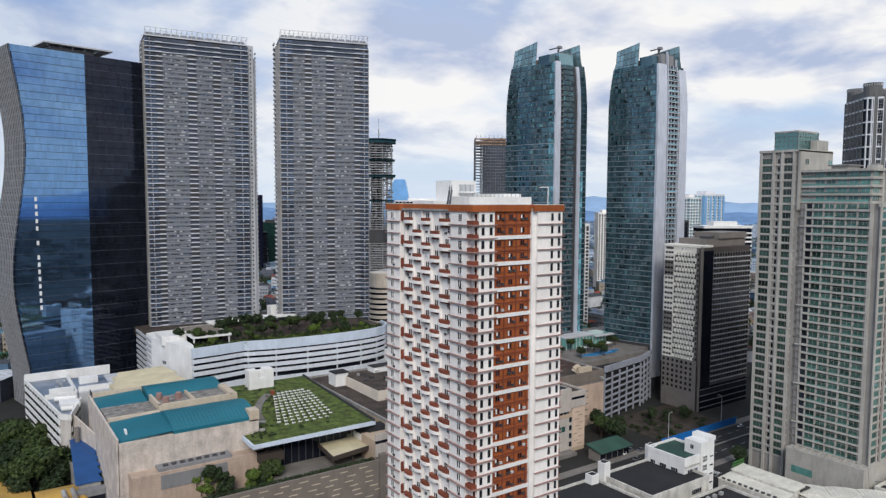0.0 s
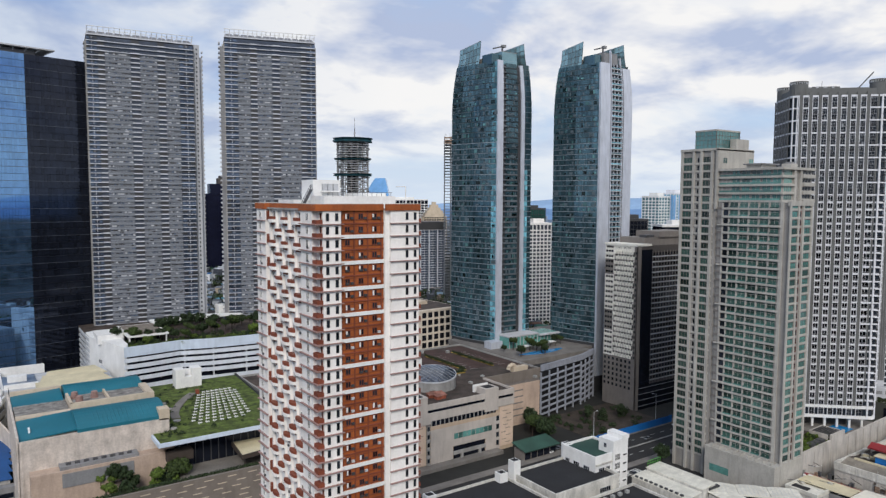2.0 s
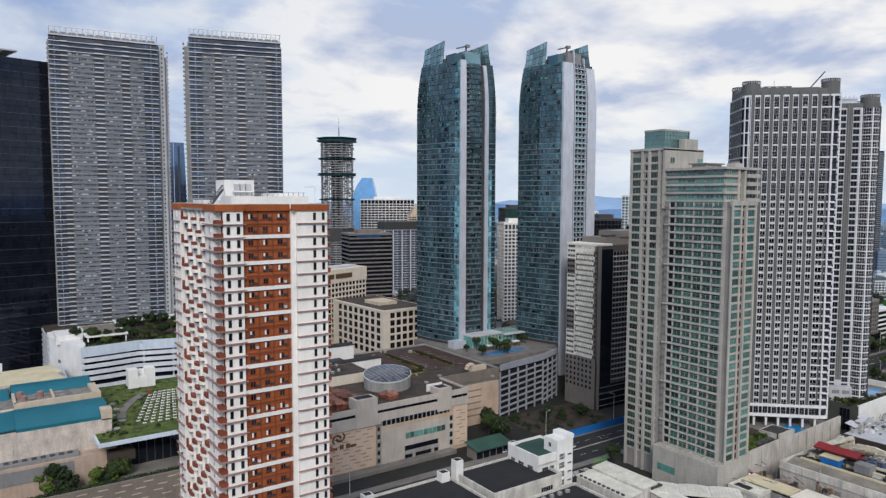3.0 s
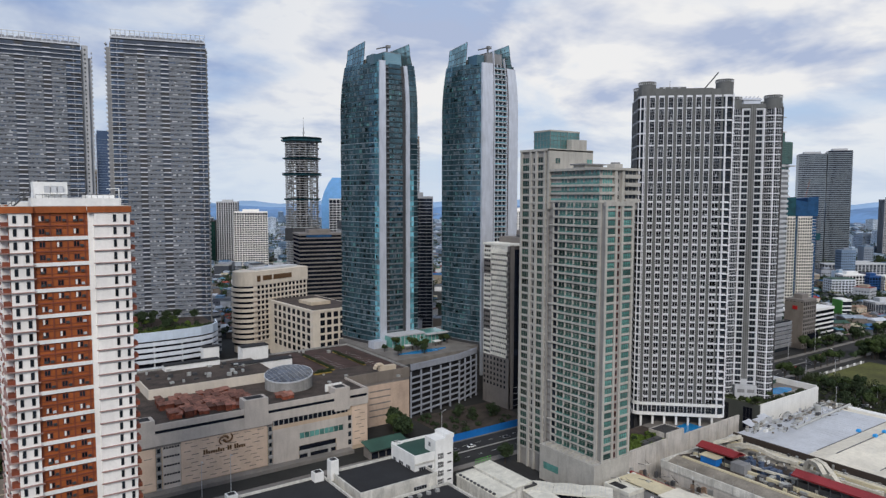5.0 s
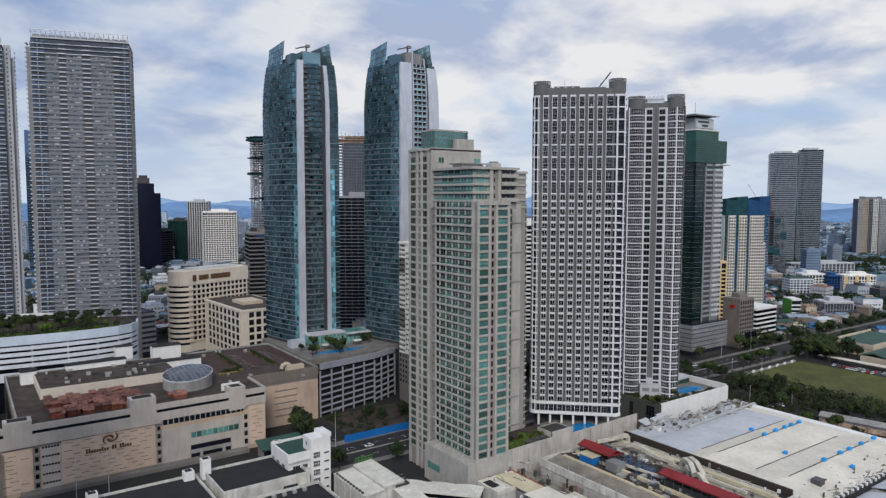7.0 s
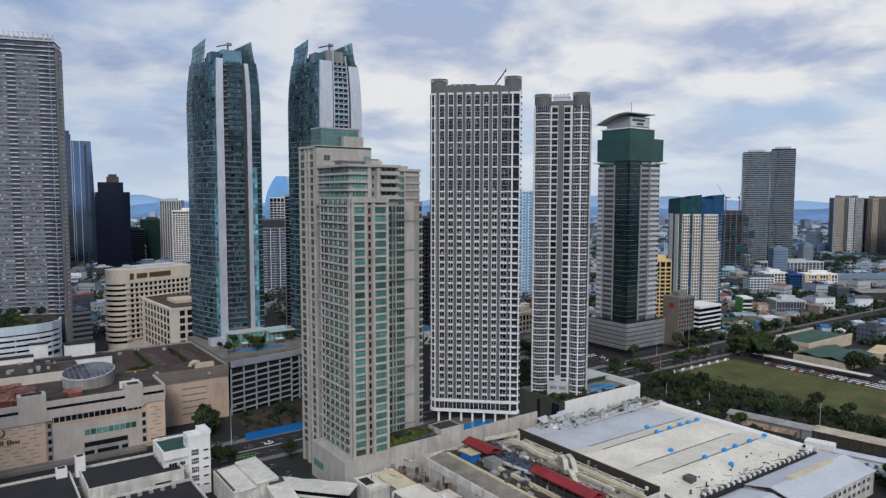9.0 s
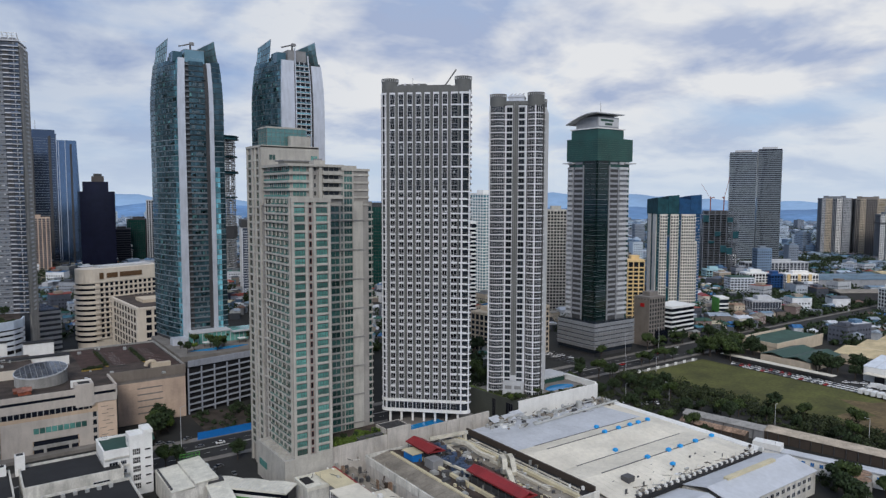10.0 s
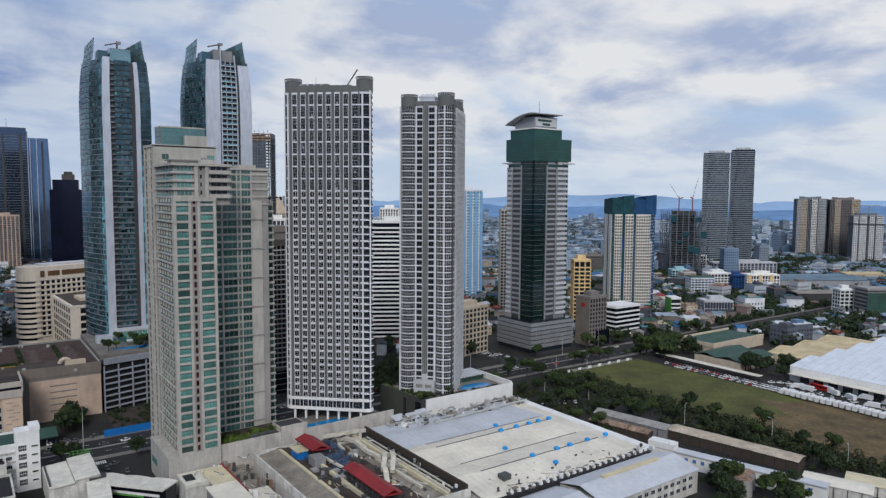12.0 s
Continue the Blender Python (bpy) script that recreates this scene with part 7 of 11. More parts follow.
# ---- small street buildings ----
def flat_roof(name, x0, x1, y0, y1, h, roof, label, parapet=WHITE, wall=WHITE, cat="building"):
    t = thing(name, x0, y0, 0, 0, label, cat)
    w, d = x1 - x0, y1 - y0
    box("wall", t, wall, 0, w, 0, d, 0, h - 0.5)
    box("roof", t, roof, 0.4, w - 0.4, 0.4, d - 0.4, h - 0.5, h, "flat roof")
    for a in ((0, w, -0.15, 0.45), (0, w, d - 0.45, d + 0.15)):
        box("parapet", t, parapet, *a, h - 0.6, h + 0.9)
    for a in ((-0.15, 0.45, 0, d), (w - 0.45, w + 0.15, 0, d)):
        box("parapet", t, parapet, *a, h - 0.6, h + 0.9)
    return t


t = flat_roof("black_roofed_block", 201, 235, 156, 181, 14, ROOFDARK, "white block with a black flat roof", STAINED, STAINED)
for x, y in ((-1.2, 22), (29.5, 24)):
    box("roof_tower", t, WHITE, x, x + 3.4, y, y + 3.4, 12, 20, "white square roof tower")
    box("tower_opening", t, ROOFDARK, x + 0.5, x + 2.9, y + 0.5, y + 2.9, 20, 20.1)
windows(t, side(0, -0.16, 0), [(26, 6)], [9.5], 2.0, LIGHTGREY, GLASS, 4, 0.1)
t = flat_roof("black_roofed_block", 206, 236, 126, 150, 12, ROOFDARK, "white block with a black flat roof and pipes", STAINED, STAINED)
for i in range(5):
    box("air_unit", t, METAL, 6 + 4 * i, 7.4 + 4 * i, 20, 21.2, 12, 13.1, "grey rooftop air unit")
t = flat_roof("black_roofed_block", 160, 198, 152, 182, 13, ROOFDARK, "white block with a large black flat roof", STAINED, STAINED)
for x, y in ((33, 26), (-1, 25)):
    box("roof_tower", t, WHITE, x, x + 3.8, y, y + 3.4, 11, 16.6, "white square roof tower")
    box("tower_opening", t, ROOFDARK, x + 0.6, x + 3.2, y + 0.5, y + 2.9, 16.6, 16.7)

t = flat_roof("white_office_house", 229, 246.5, 163, 181, 19.5, GREENROOF, "white four-storey house with a green flat roof", WHITE, WHITE)
box("stair_tower", t, WHITE, 9.5, 18.2, -0.8, 7.0, 0, 25.0, "white stair tower")
box("stair_wall", t, WHITE, 14.6, 18.4, -1.2, 7.2, 25.0, 26.6)
windows(t, side(0, -0.16, 0), [(3.5, 3.2), (7.2, 2.2)], [3 + 3.6 * k for k in range(4)], 1.6, LIGHTGREY, GLASS, 2, 0.12)
windows(t, side(0, -0.8, 0), [(12.0, 3.0)], [2.5 + 3.6 * k for k in range(5)], 2.6, WHITE, ROOFDARK, 3, 0.2, transom=0.5)
windows(t, side(0, -0.8, 0), [(16.3, 2.4)], [3.6 + 3.6 * k for k in range(5)], 0.9, WHITE, ROOFDARK, 0, 0.2)
bands(t, side(0, -0.16, 0), STAINED, 0.2, 9.4, [2.2 + 3.6 * k for k in range(5)], 0.6, 0.5, "storey_band")
windows(t, side(18.2, -0.8, 90), [(4.0, 3.4), (12.5, 3.0)], [3 + 3.6 * k for k in range(4)], 1.2, LIGHTGREY, GLASS, 1, 0.12)
windows(t, side(-0.16, 18, -90), [(3.0, 2.4), (8.0, 3.2), (13.5, 3.2)], [3 + 3.6 * k for k in range(4)], 1.7, LIGHTGREY, GLASS, 2, 0.12)
windows(t, side(9.5, 7.0, -90), [(3.5, 1.6)], [21.5], 1.8, LIGHTGREY, GLASS, 1, 0.12)

t = thing("white_roofed_hall", 247.5, 134.0, 0, 0, "long low hall with white sheet roofs", "hall")
box("wall", t, STAINED, 0, 18, 0, 26, 0, 9.2)
for i in range(2):
    x0, x1 = 9 * i, 9 * i + 8.8
    b = Build(DIRTYWHITE)
    b.solid(((x0, -0.4, 9.2 + 1.6 * i), (x1, -0.4, 9.8 + 1.6 * i), (x1, 26.4, 9.8 + 1.6 * i), (x0, 26.4, 9.2 + 1.6 * i), (x0, -0.4, 9.5 + 1.6 * i), (x1, -0.4, 10.1 + 1.6 * i), (x1, 26.4, 10.1 + 1.6 * i), (x0, 26.4, 9.5 + 1.6 * i)), QUADS)
    b.put("sheet_roof", t, "white sheet roof")
box("wall", t, STAINED, 9, 18, 0.1, 25.9, 9, 10.8)
for i in range(10):
    box("roof_box", t, STEEL, 0.2 + 0.02 * i, 1.0, 2 + 2.4 * i, 3.2 + 2.4 * i, 9.4, 10.2)
b = Build(GREENFRAME)
for i in range(6):
    b.tube((10 + 1.6 * i, 26.2, 10.8), (10 + 1.6 * i, 26.2, 13.6), 0.09, 5)
b.tube((10, 26.2, 13.6), (18, 26.2, 13.6), 0.1, 5)
b.tube((10, 26.2, 12.4), (18, 26.2, 12.4), 0.1, 5)
b.put("roof_frame", t, "green steel roof frame")


# ---- market halls with the wide white roofs ----
def plant_hall():
    t = thing("machinery_roof_hall", 321.5, 36.0, 0, 0, "white hall whose roof carries ducts and red sheds", "hall")
    W, D = 54.0, 80.0
    box("wall", t, WALLPALE, 0, W, 0, D, 0, 11.5, "stained white wall")
    for x0, x1, y0, y1 in ((-0.4, 0.4, 0, D), (0, W, D - 0.4, D + 0.4), (0, W, -0.4, 0.4)):
        box("parapet", t, STAINED, x0, x1, y0, y1, 10.5, 13.6, "white roof parapet")
    box("dividing_wall", t, BARK, W - 0.4, W + 0.4, 2, D + 1, 0, 14.4, "dark brown dividing wall")
    for x0, x1, za, zb in ((0.5, 10.5, 11.4, 13.2), (10.5, 18, 13.2, 12.2), (18, 36, 12.0, 12.6), (36, 47.8, 12.6, 12.05), (47.8, 53.2, 12.05, 11.8)):
        b = Build(ROOFDARK if x0 > 47 else ROOFGREY if x0 in (10.5, 18) else ROOFTAN)
        b.solid(((x0, 0.4, za), (x1, 0.4, zb), (x1, D - 0.4, zb), (x0, D - 0.4, za), (x0, 0.4, za + 0.25), (x1, 0.4, zb + 0.25), (x1, D - 0.4, zb + 0.25), (x0, D - 0.4, za + 0.25)), QUADS)
        b.put("sheet_roof", t, "weathered tan sheet roof")
    for x in (10.5, 18.2, 44.5):
        box("roof_ridge", t, ROOFCREAM, x - 0.6, x + 0.6, 1, D - 3, 12.6, 13.9, "cream ridge cap")
    for x0, x1, y0, y1 in ((16.5, 25.0, 57.5, 75.0), (19.0, 27.0, 4.0, 35.5)):
        b = Build(REDROOF)
        b.solid(((x0, y0, 17.6), (x1, y0, 17.0), (x1, y1, 17.0), (x0, y1, 17.6), (x0, y0, 18.0), (x1, y0, 17.4), (x1, y1, 17.4), (x0, y1, 18.0)), QUADS)
        xm = (x0 + x1) / 2
        b.solid(((x0, y0, 17.4), (xm, y0, 19.0), (xm, y1, 19.0), (x0, y1, 17.4), (x0, y0, 17.7), (xm, y0, 19.3), (xm, y1, 19.3), (x0, y1, 17.7)), QUADS)
        b.solid(((xm, y0, 19.0), (x1, y0, 17.0), (x1, y1, 17.0), (xm, y1, 19.0), (xm, y0, 19.3), (x1, y0, 17.3), (x1, y1, 17.3), (xm, y1, 19.3)), QUADS)
        red = b.put("red_shed_roof", t, "red sheet-metal shed roof")
        for y in range(int(y0) + 1, int(y1), 4):
            for x in (x0 + 0.8, x1 - 0.8):
                box("post", red, STEEL, x - 0.12, x + 0.12, y, y + 0.25, 12.2, 17.2)
        box("shed_core", t, DARKGREY, x0 + 1.5, x1 - 1.5, y0 + 1, y1 - 1, 12.2, 15.4, "dark machinery under the shed")
    box("blue_cabin", t, BLUE, 12.5, 17.0, 63, 70, 12.5, 16.2, "blue sheet cabin")
    box("cabin_roof", t, ROOFCREAM, 12.0, 17.4, 62.5, 70.5, 16.2, 16.5, "cream cabin roof")
    box("grey_cabin", t, MIDGREY, 15.0, 20.0, 52, 58, 12.5, 16.4, "grey roof cabin")
    r = random.Random(11)
    chill = material("blue_grey_machine", (0.05, 0.075, 0.13), 0.5, rnd=0.4)
    for i in range(40):
        x, y = 21.5 + r.uniform(0, 9), 38 + 0.95 * i + r.uniform(-0.4, 0.4)
        box("chiller", t, chill, x, x + r.uniform(1.6, 3.2), y, y + r.uniform(0.9, 1.6), 12.2, 12.2 + r.uniform(1.4, 3.2), "blue-grey chiller unit")
    for i in range(58):
        x, y = (r.uniform(10, 20), r.uniform(4, 52)) if i < 26 else (r.uniform(17, 44), r.uniform(30, 78))
        box("roof_machine", t, STEEL if i % 2 else METAL, x, x + r.uniform(0.8, 2.6), y, y + r.uniform(0.8, 3.0), 12.4, 12.4 + r.uniform(0.8, 2.4), "dark roof machine")

    def duct(pts, w, h, name="duct", mat=DUCTCREAM):
        b = Build(mat)
        for p, q in zip(pts, pts[1:]):
            p, q = Vector(p), Vector(q)
            d = q - p
            m = Matrix.Translation(p) @ d.to_track_quat("X", "Z").to_matrix().to_4x4()
            b.box(-0.3, d.length + 0.3, -w / 2, w / 2, 0, h, 0, m)
        b.put(name, t, "bent sheet-metal air duct")
    duct([(36, 72, 13.5), (36, 66, 16), (38, 60, 16), (39, 52, 14), (40, 44, 14)], 1.6, 1.4)
    duct([(30, 76, 15), (36, 74, 15.5), (46, 73, 15.5), (46, 73, 12.5)], 1.5, 1.3)
    duct([(40, 40, 13), (39, 38, 17), (37, 34, 17), (34, 30, 14.5), (33, 27, 16), (31, 22, 13)], 1.9, 1.6)
    duct([(44, 42, 13), (43, 38, 16.4), (41, 34, 16.4), (37, 28, 14)], 1.9, 1.6)
    duct([(40, 12, 12.8), (40, 46, 12.8)], 1.2, 1.0)
    duct([(47, 4, 12.6), (47, 70, 12.6)], 0.9, 0.8)
    duct([(21, 56, 14.2), (23, 38, 14.2), (24, 34, 14.2)], 0.9, 0.9)
    duct([(33, 62, 13), (34, 70, 13), (44, 68, 13)], 1.2, 1.0)
    duct([(50, 6, 12.4), (50, 72, 12.4)], 0.5, 0.5)
    seams, clutter = Build(ROOFTAN), Build(STEEL, METAL, ROOFCREAM, WHITE)
    for k in range(1, 27):
        y = 3.0 * k
        for x0, x1, za, zb in ((0.6, 10.3, 11.64, 13.4), (36.4, 47.6, 12.82, 12.3)):
            seams.solid(((x0, y, za - 0.2), (x1, y, zb - 0.2), (x1, y + 0.12, zb - 0.2), (x0, y + 0.12, za - 0.2), (x0, y, za + 0.1), (x1, y, zb + 0.1), (x1, y + 0.12, zb + 0.1), (x0, y + 0.12, za + 0.1)), QUADS)
    seams.put("roof_seam", t, kind="stuff")
    for i in range(150):
        x, y = r.uniform(11, 52), r.uniform(3, 77)
        if i % 3 == 0:
            clutter.tube((x, y, 12.9), (x + r.uniform(-6, 6), y + r.uniform(-9, 9), 13.1), r.uniform(0.07, 0.2), 5, r.randrange(4))
        else:
            w = r.uniform(0.25, 1.3)
            clutter.box(x, x + w, y, y + r.uniform(0.25, 1.3), 12.3, 12.9 + r.uniform(0.2, 1.4), r.randrange(4))
    for i in range(9):
        y = 6 + 8.2 * i
        clutter.tube((-0.6, y, 7.0), (-0.6, y, 15.4), 0.07, 5, 1)
    clutter.put("roof_piping", t, "small pipes, vents and posts", kind="stuff")
    # lean-to yard below
    y = thing("lean_to_yard", 300.0, 60.0, 0, 0, "cluttered yard with lean-to roofs beside the hall", "yard")
    for x0, x1, y0, y1, z, mt in ((10, 20, 36, 66, 6.0, ROOFTAN), (0, 9, 40, 60, 9.5, ROOFCREAM), (11, 19, 10, 34, 7.5, ROOFWHITE), (-4, 8, 18, 38, 11.0, ROOFWHITE)):
        box("lean_roof", y, mt, x0, x1, y0, y1, z, z + 0.3, "sheet lean-to roof")
        for a in (x0 + 0.4, x1 - 0.6):
            for c in (y0 + 0.5, y1 - 0.7):
                box("post", y, STEEL, a, a + 0.2, c, c + 0.2, 0, z)
        box("store_wall", y, MIDGREY, x0 + 0.6, x1 - 0.6, y0 + 1, y1 - 1, 0, z - 1.2)
    box("red_strip", y, REDROOF, 8.8, 10.0, 30, 62, 9.0, 9.6, "red painted beam")
    junk = Build(STEEL, METAL, RUST, WHITE, BARK)
    for i in range(130):
        x, yy = r.uniform(-2, 21), r.uniform(8, 64)
        zz = r.uniform(6, 10.5)
        if i % 2:
            junk.tube((x, yy, zz), (x + r.uniform(-4, 4), yy + r.uniform(-6, 6), zz + r.uniform(-0.3, 0.6)), r.uniform(0.06, 0.16), 5, r.randrange(5))
        else:
            junk.box(x, x + r.uniform(0.3, 1.8), yy, yy + r.uniform(0.3, 1.8), zz - 3.5, zz, r.randrange(5))
    junk.put("yard_clutter", y, "pipes, crates and scrap", kind="stuff")
    for i in range(12):
        box("red_post", y, REDROOF, 9.2, 9.4, 31 + 2.6 * i, 31.2 + 2.6 * i, 6.0, 9.0, "red painted post")
    for i in range(8):
        box("crate", y, STEEL if i % 2 else METAL, 9 + 1.2 * i, 10 + 1.2 * i, 66 + (i % 3), 67.5 + (i % 3), 0, 2.0 + 0.4 * (i % 4), "stacked metal crate")


plant_hall()


def market_hall():
    t = thing("market_hall", 376.6, 28.0, 0, 0, "broad market hall with folded off-white sheet roofs", "hall")
    W = 84.0
    box("wall", t, STAINED, 0, 96, 0.5, 92, 0, 10.6, "stained white wall")
    ys = [(0, 11.0), (18.6, 13.2), (32, 11.6), (49.4, 13.4), (57.5, 12.2), (74, 13.0), (92, 11.4)]
    for i, ((ya, za), (yb, zb)) in enumerate(zip(ys, ys[1:])):
        b = Build(ROOFWHITE if i < 4 else ROOFCOOL)
        xa, xb = W - (0 if i % 2 == 0 else 8) * 0.6, W - (8 if i % 2 == 0 else 0) * 0.6
        b.solid(((0, ya, za), (xa, ya, za), (xb, yb, zb), (0, yb, zb), (0, ya, za + 0.3), (xa, ya, za + 0.3), (xb, yb, zb + 0.3), (0, yb, zb + 0.3)), QUADS)
        fold = b.put("sheet_roof", t, "off-white folded sheet roof")
        s = Build(ROOFWHITE if i < 4 else ROOFCOOL)
        for k in range(1, 27):
            x = 3.0 * k
            s.solid(((x, ya, za + 0.28), (x + 0.1, ya, za + 0.28), (x + 0.1, yb, zb + 0.28), (x, yb, zb + 0.28), (x, ya, za + 0.36), (x + 0.1, ya, za + 0.36), (x + 0.1, yb, zb + 0.36), (x, yb, zb + 0.36)), QUADS)
        s.put("roof_seam", fold, kind="stuff")
        # hipped end towards the east gutter
        e = Build(ROOFWHITE)
        e.solid(((xa, ya, za), (95, ya, 10.4), (95, yb, 10.4), (xb, yb, zb), (xa, ya, za + 0.3), (95, ya, 10.7), (95, yb, 10.7), (xb, yb, zb + 0.3)), QUADS)
        e.put("hip_roof", t, "off-white hipped roof end")
    for y, z in ((32, 11.6), (18.6, 13.2), (49.4, 13.4), (57.5, 12.2)):
        box("gutter", t, STEEL, 12, W - 4, y - 0.25, y + 0.25, z + 0.2, z + 0.42, "dark roof joint")
    box("edge_gutter", t, WHITE, 92, 96.5, 0, 92, 10.4, 11.4, "white perimeter gutter")
    for x, y in ((48.5, 49.4), (58, 49.4), (66, 49.4), (72, 49.4), (79, 49.4), (53, 58.5), (40, 18.6), (54, 18.6), (62, 18.6), (73, 18.6), (85, 18.6), (44.5, 9.5), (38, 34)):
        b = Build(SKYLIGHT)
        b.box(-0.9, 0.9, -0.8, 0.8, 0, 1.0)
        b.solid(((-0.9, -0.8, 1.0), (0.9, -0.8, 1.0), (0.9, 0.8, 1.0), (-0.9, 0.8, 1.0), (-0.5, -0.4, 1.4), (0.5, -0.4, 1.4), (0.5, 0.4, 1.4), (-0.5, 0.4, 1.4)), QUADS)
        z = np.interp(y, [a for a, _ in ys], [c for _, c in ys])
        b.put("roof_vent", t, "bright blue roof vent", m=pose(x, y, float(z) + 0.25))
    r = random.Random(21)
    for i in range(44):
        x = 10 + 1.85 * i
        box("air_unit", t, WHITE if i % 2 else STEEL, x, x + 0.95, -0.6 + r.uniform(-0.2, 0.3), 0.5, 11.0, 12.1, "small outdoor air unit")
    box("service_trench", t, ROOFDARK, 6, 92, -1.6, 0.3, 9.5, 11.0, "dark service trench")
    box("roof_machine", t, STEEL, 15, 19, 8, 11.5, 12.0, 14.4, "dark roof machine")
    for i in range(16):
        x, y = r.uniform(6, 80), r.uniform(2, 14)
        box("roof_pipe", t, STEEL, x, x + r.uniform(0.3, 1.2), y, y + 0.3, 11.4, 12.4 + r.uniform(0, 1))
    # cluttered service strip along the north edge
    for i in range(46):
        x, y = r.uniform(14, 92), r.uniform(78, 92)
        w = r.uniform(1, 4)
        box("service_box", t, r.choice((METAL, METAL, ROOFTAN, LIGHTGREY, STEEL)), x, x + w, y, y + r.uniform(0.6, 2.2), 11.8, 12.6 + r.uniform(0.3, 1.6), "rooftop service box")
    for i in range(9):
        b = Build(METAL)
        x, y = r.uniform(14, 80), r.uniform(80, 91)
        b.tube((x, y, 13.2), (x + r.uniform(6, 16), y + r.uniform(-3, 3), 13.6), 0.35, 7)
        b.put("pipe", t, "grey roof pipe")
    for x, y in ((17, 91), (24, 90), (31, 92)):
        b = Build(ROOFCOOL)
        b.solid(((0, 0, 0), (6, 0, 0.3), (6, 5, 1.6), (0, 5, 1.2), (0, 0, 0.2), (6, 0, 0.5), (6, 5, 1.8), (0, 5, 1.4)), QUADS)
        b.put("loose_sheet", t, "tilted roof sheet", m=pose(x, y, 12.6, 0, 0, r.uniform(-8, 8)))
    odds = Build(STEEL, METAL, ROOFTAN, WHITE, BARK)
    for i in range(190):
        x, y = r.uniform(8, 94), r.uniform(77, 92) if i < 120 else r.uniform(-1, 4)
        zz = 12.4 if y > 50 else 11.2
        if i % 2:
            odds.tube((x, y, zz + 0.5), (x + r.uniform(-5, 5), min(92, y + r.uniform(-2, 2)), zz + r.uniform(0.4, 1.6)), r.uniform(0.06, 0.22), 5, r.randrange(5))
        else:
            odds.box(x, x + r.uniform(0.3, 2.4), y, y + r.uniform(0.3, 1.4), zz - 0.8, zz + r.uniform(0.3, 1.3), r.randrange(5))
    for k in range(24):
        x = 10 + 3.4 * k
        odds.tube((x, 0.2, 11.0), (x, 0.2, 14.2), 0.06, 5, 1)
    odds.put("roof_clutter", t, "scattered pipes, sheets and fittings", kind="stuff")
    b = Build(METAL)
    b.tube((70, 86, 12), (70, 86, 15.5), 1.7, 14)
    b.put("water_tank", t, "round pale water tank")
    b = Build(METAL)
    b.tube((30, 76.5, 13.6), (92, 80, 13.6), 0.6, 8)
    b.put("pipe", t, "long grey roof pipe")
    s = thing("gabled_workshop", 413.0, 4.0, 0, 0, "white workshop with a low gabled roof", "workshop")
    box("wall", s, STAINED, 0, 57, 0, 23, 0, 9.6, "stained white wall")
    for ya, yb, za, zb in ((-0.5, 12.0, 9.6, 12.6), (12.0, 23.5, 12.6, 9.8)):
        b = Build(ROOFCOOL)
        b.solid(((-0.5, ya, za), (57.5, ya, za), (57.5, yb, zb), (-0.5, yb, zb), (-0.5, ya, za + 0.3), (57.5, ya, za + 0.3), (57.5, yb, zb + 0.3), (-0.5, yb, zb + 0.3)), QUADS)
        b.put("sheet_roof", s, "grey-white sheet roof")
    box("ridge_vent", s, ROOFCREAM, 12, 46, 11.0, 13.0, 12.4, 13.6, "cream ridge vent")
    b = Build(STAINED)
    b.solid(((57, 0, 9.6), (57.6, 0, 9.6), (57.6, 23, 9.6), (57, 23, 9.6), (57, 11.9, 12.5), (57.6, 11.9, 12.5), (57.6, 12.1, 12.5), (57, 12.1, 12.5)), QUADS)
    b.put("gable", s)
    windows(s, side(57, 0, 90), [(3 + 3.4 * i, 2.0) for i in range(6)], [2.5, 6.0], 1.8, LIGHTGREY, GLASS, 1, 0.12)
    windows(s, side(0, 0, 0), [(4 + 4.0 * i, 2.4) for i in range(13)], [3.0, 6.4], 1.8, LIGHTGREY, GLASS, 1, 0.12)
    s2 = thing("gabled_workshop", 366.0, 2.0, 0, 0, "white workshop with a grey gabled roof", "workshop")
    box("wall", s2, STAINED, 0, 44, 0, 24, 0, 9.0)
    for ya, yb, za, zb in ((-0.5, 12.0, 9.0, 11.6), (12.0, 24.5, 11.6, 9.0)):
        b = Build(ROOFCOOL)
        b.solid(((-0.5, ya, za), (44.5, ya, za), (44.5, yb, zb), (-0.5, yb, zb), (-0.5, ya, za + 0.3), (44.5, ya, za + 0.3), (44.5, yb, zb + 0.3), (-0.5, yb, zb + 0.3)), QUADS)
        b.put("sheet_roof", s2, "grey-white sheet roof")


market_hall()


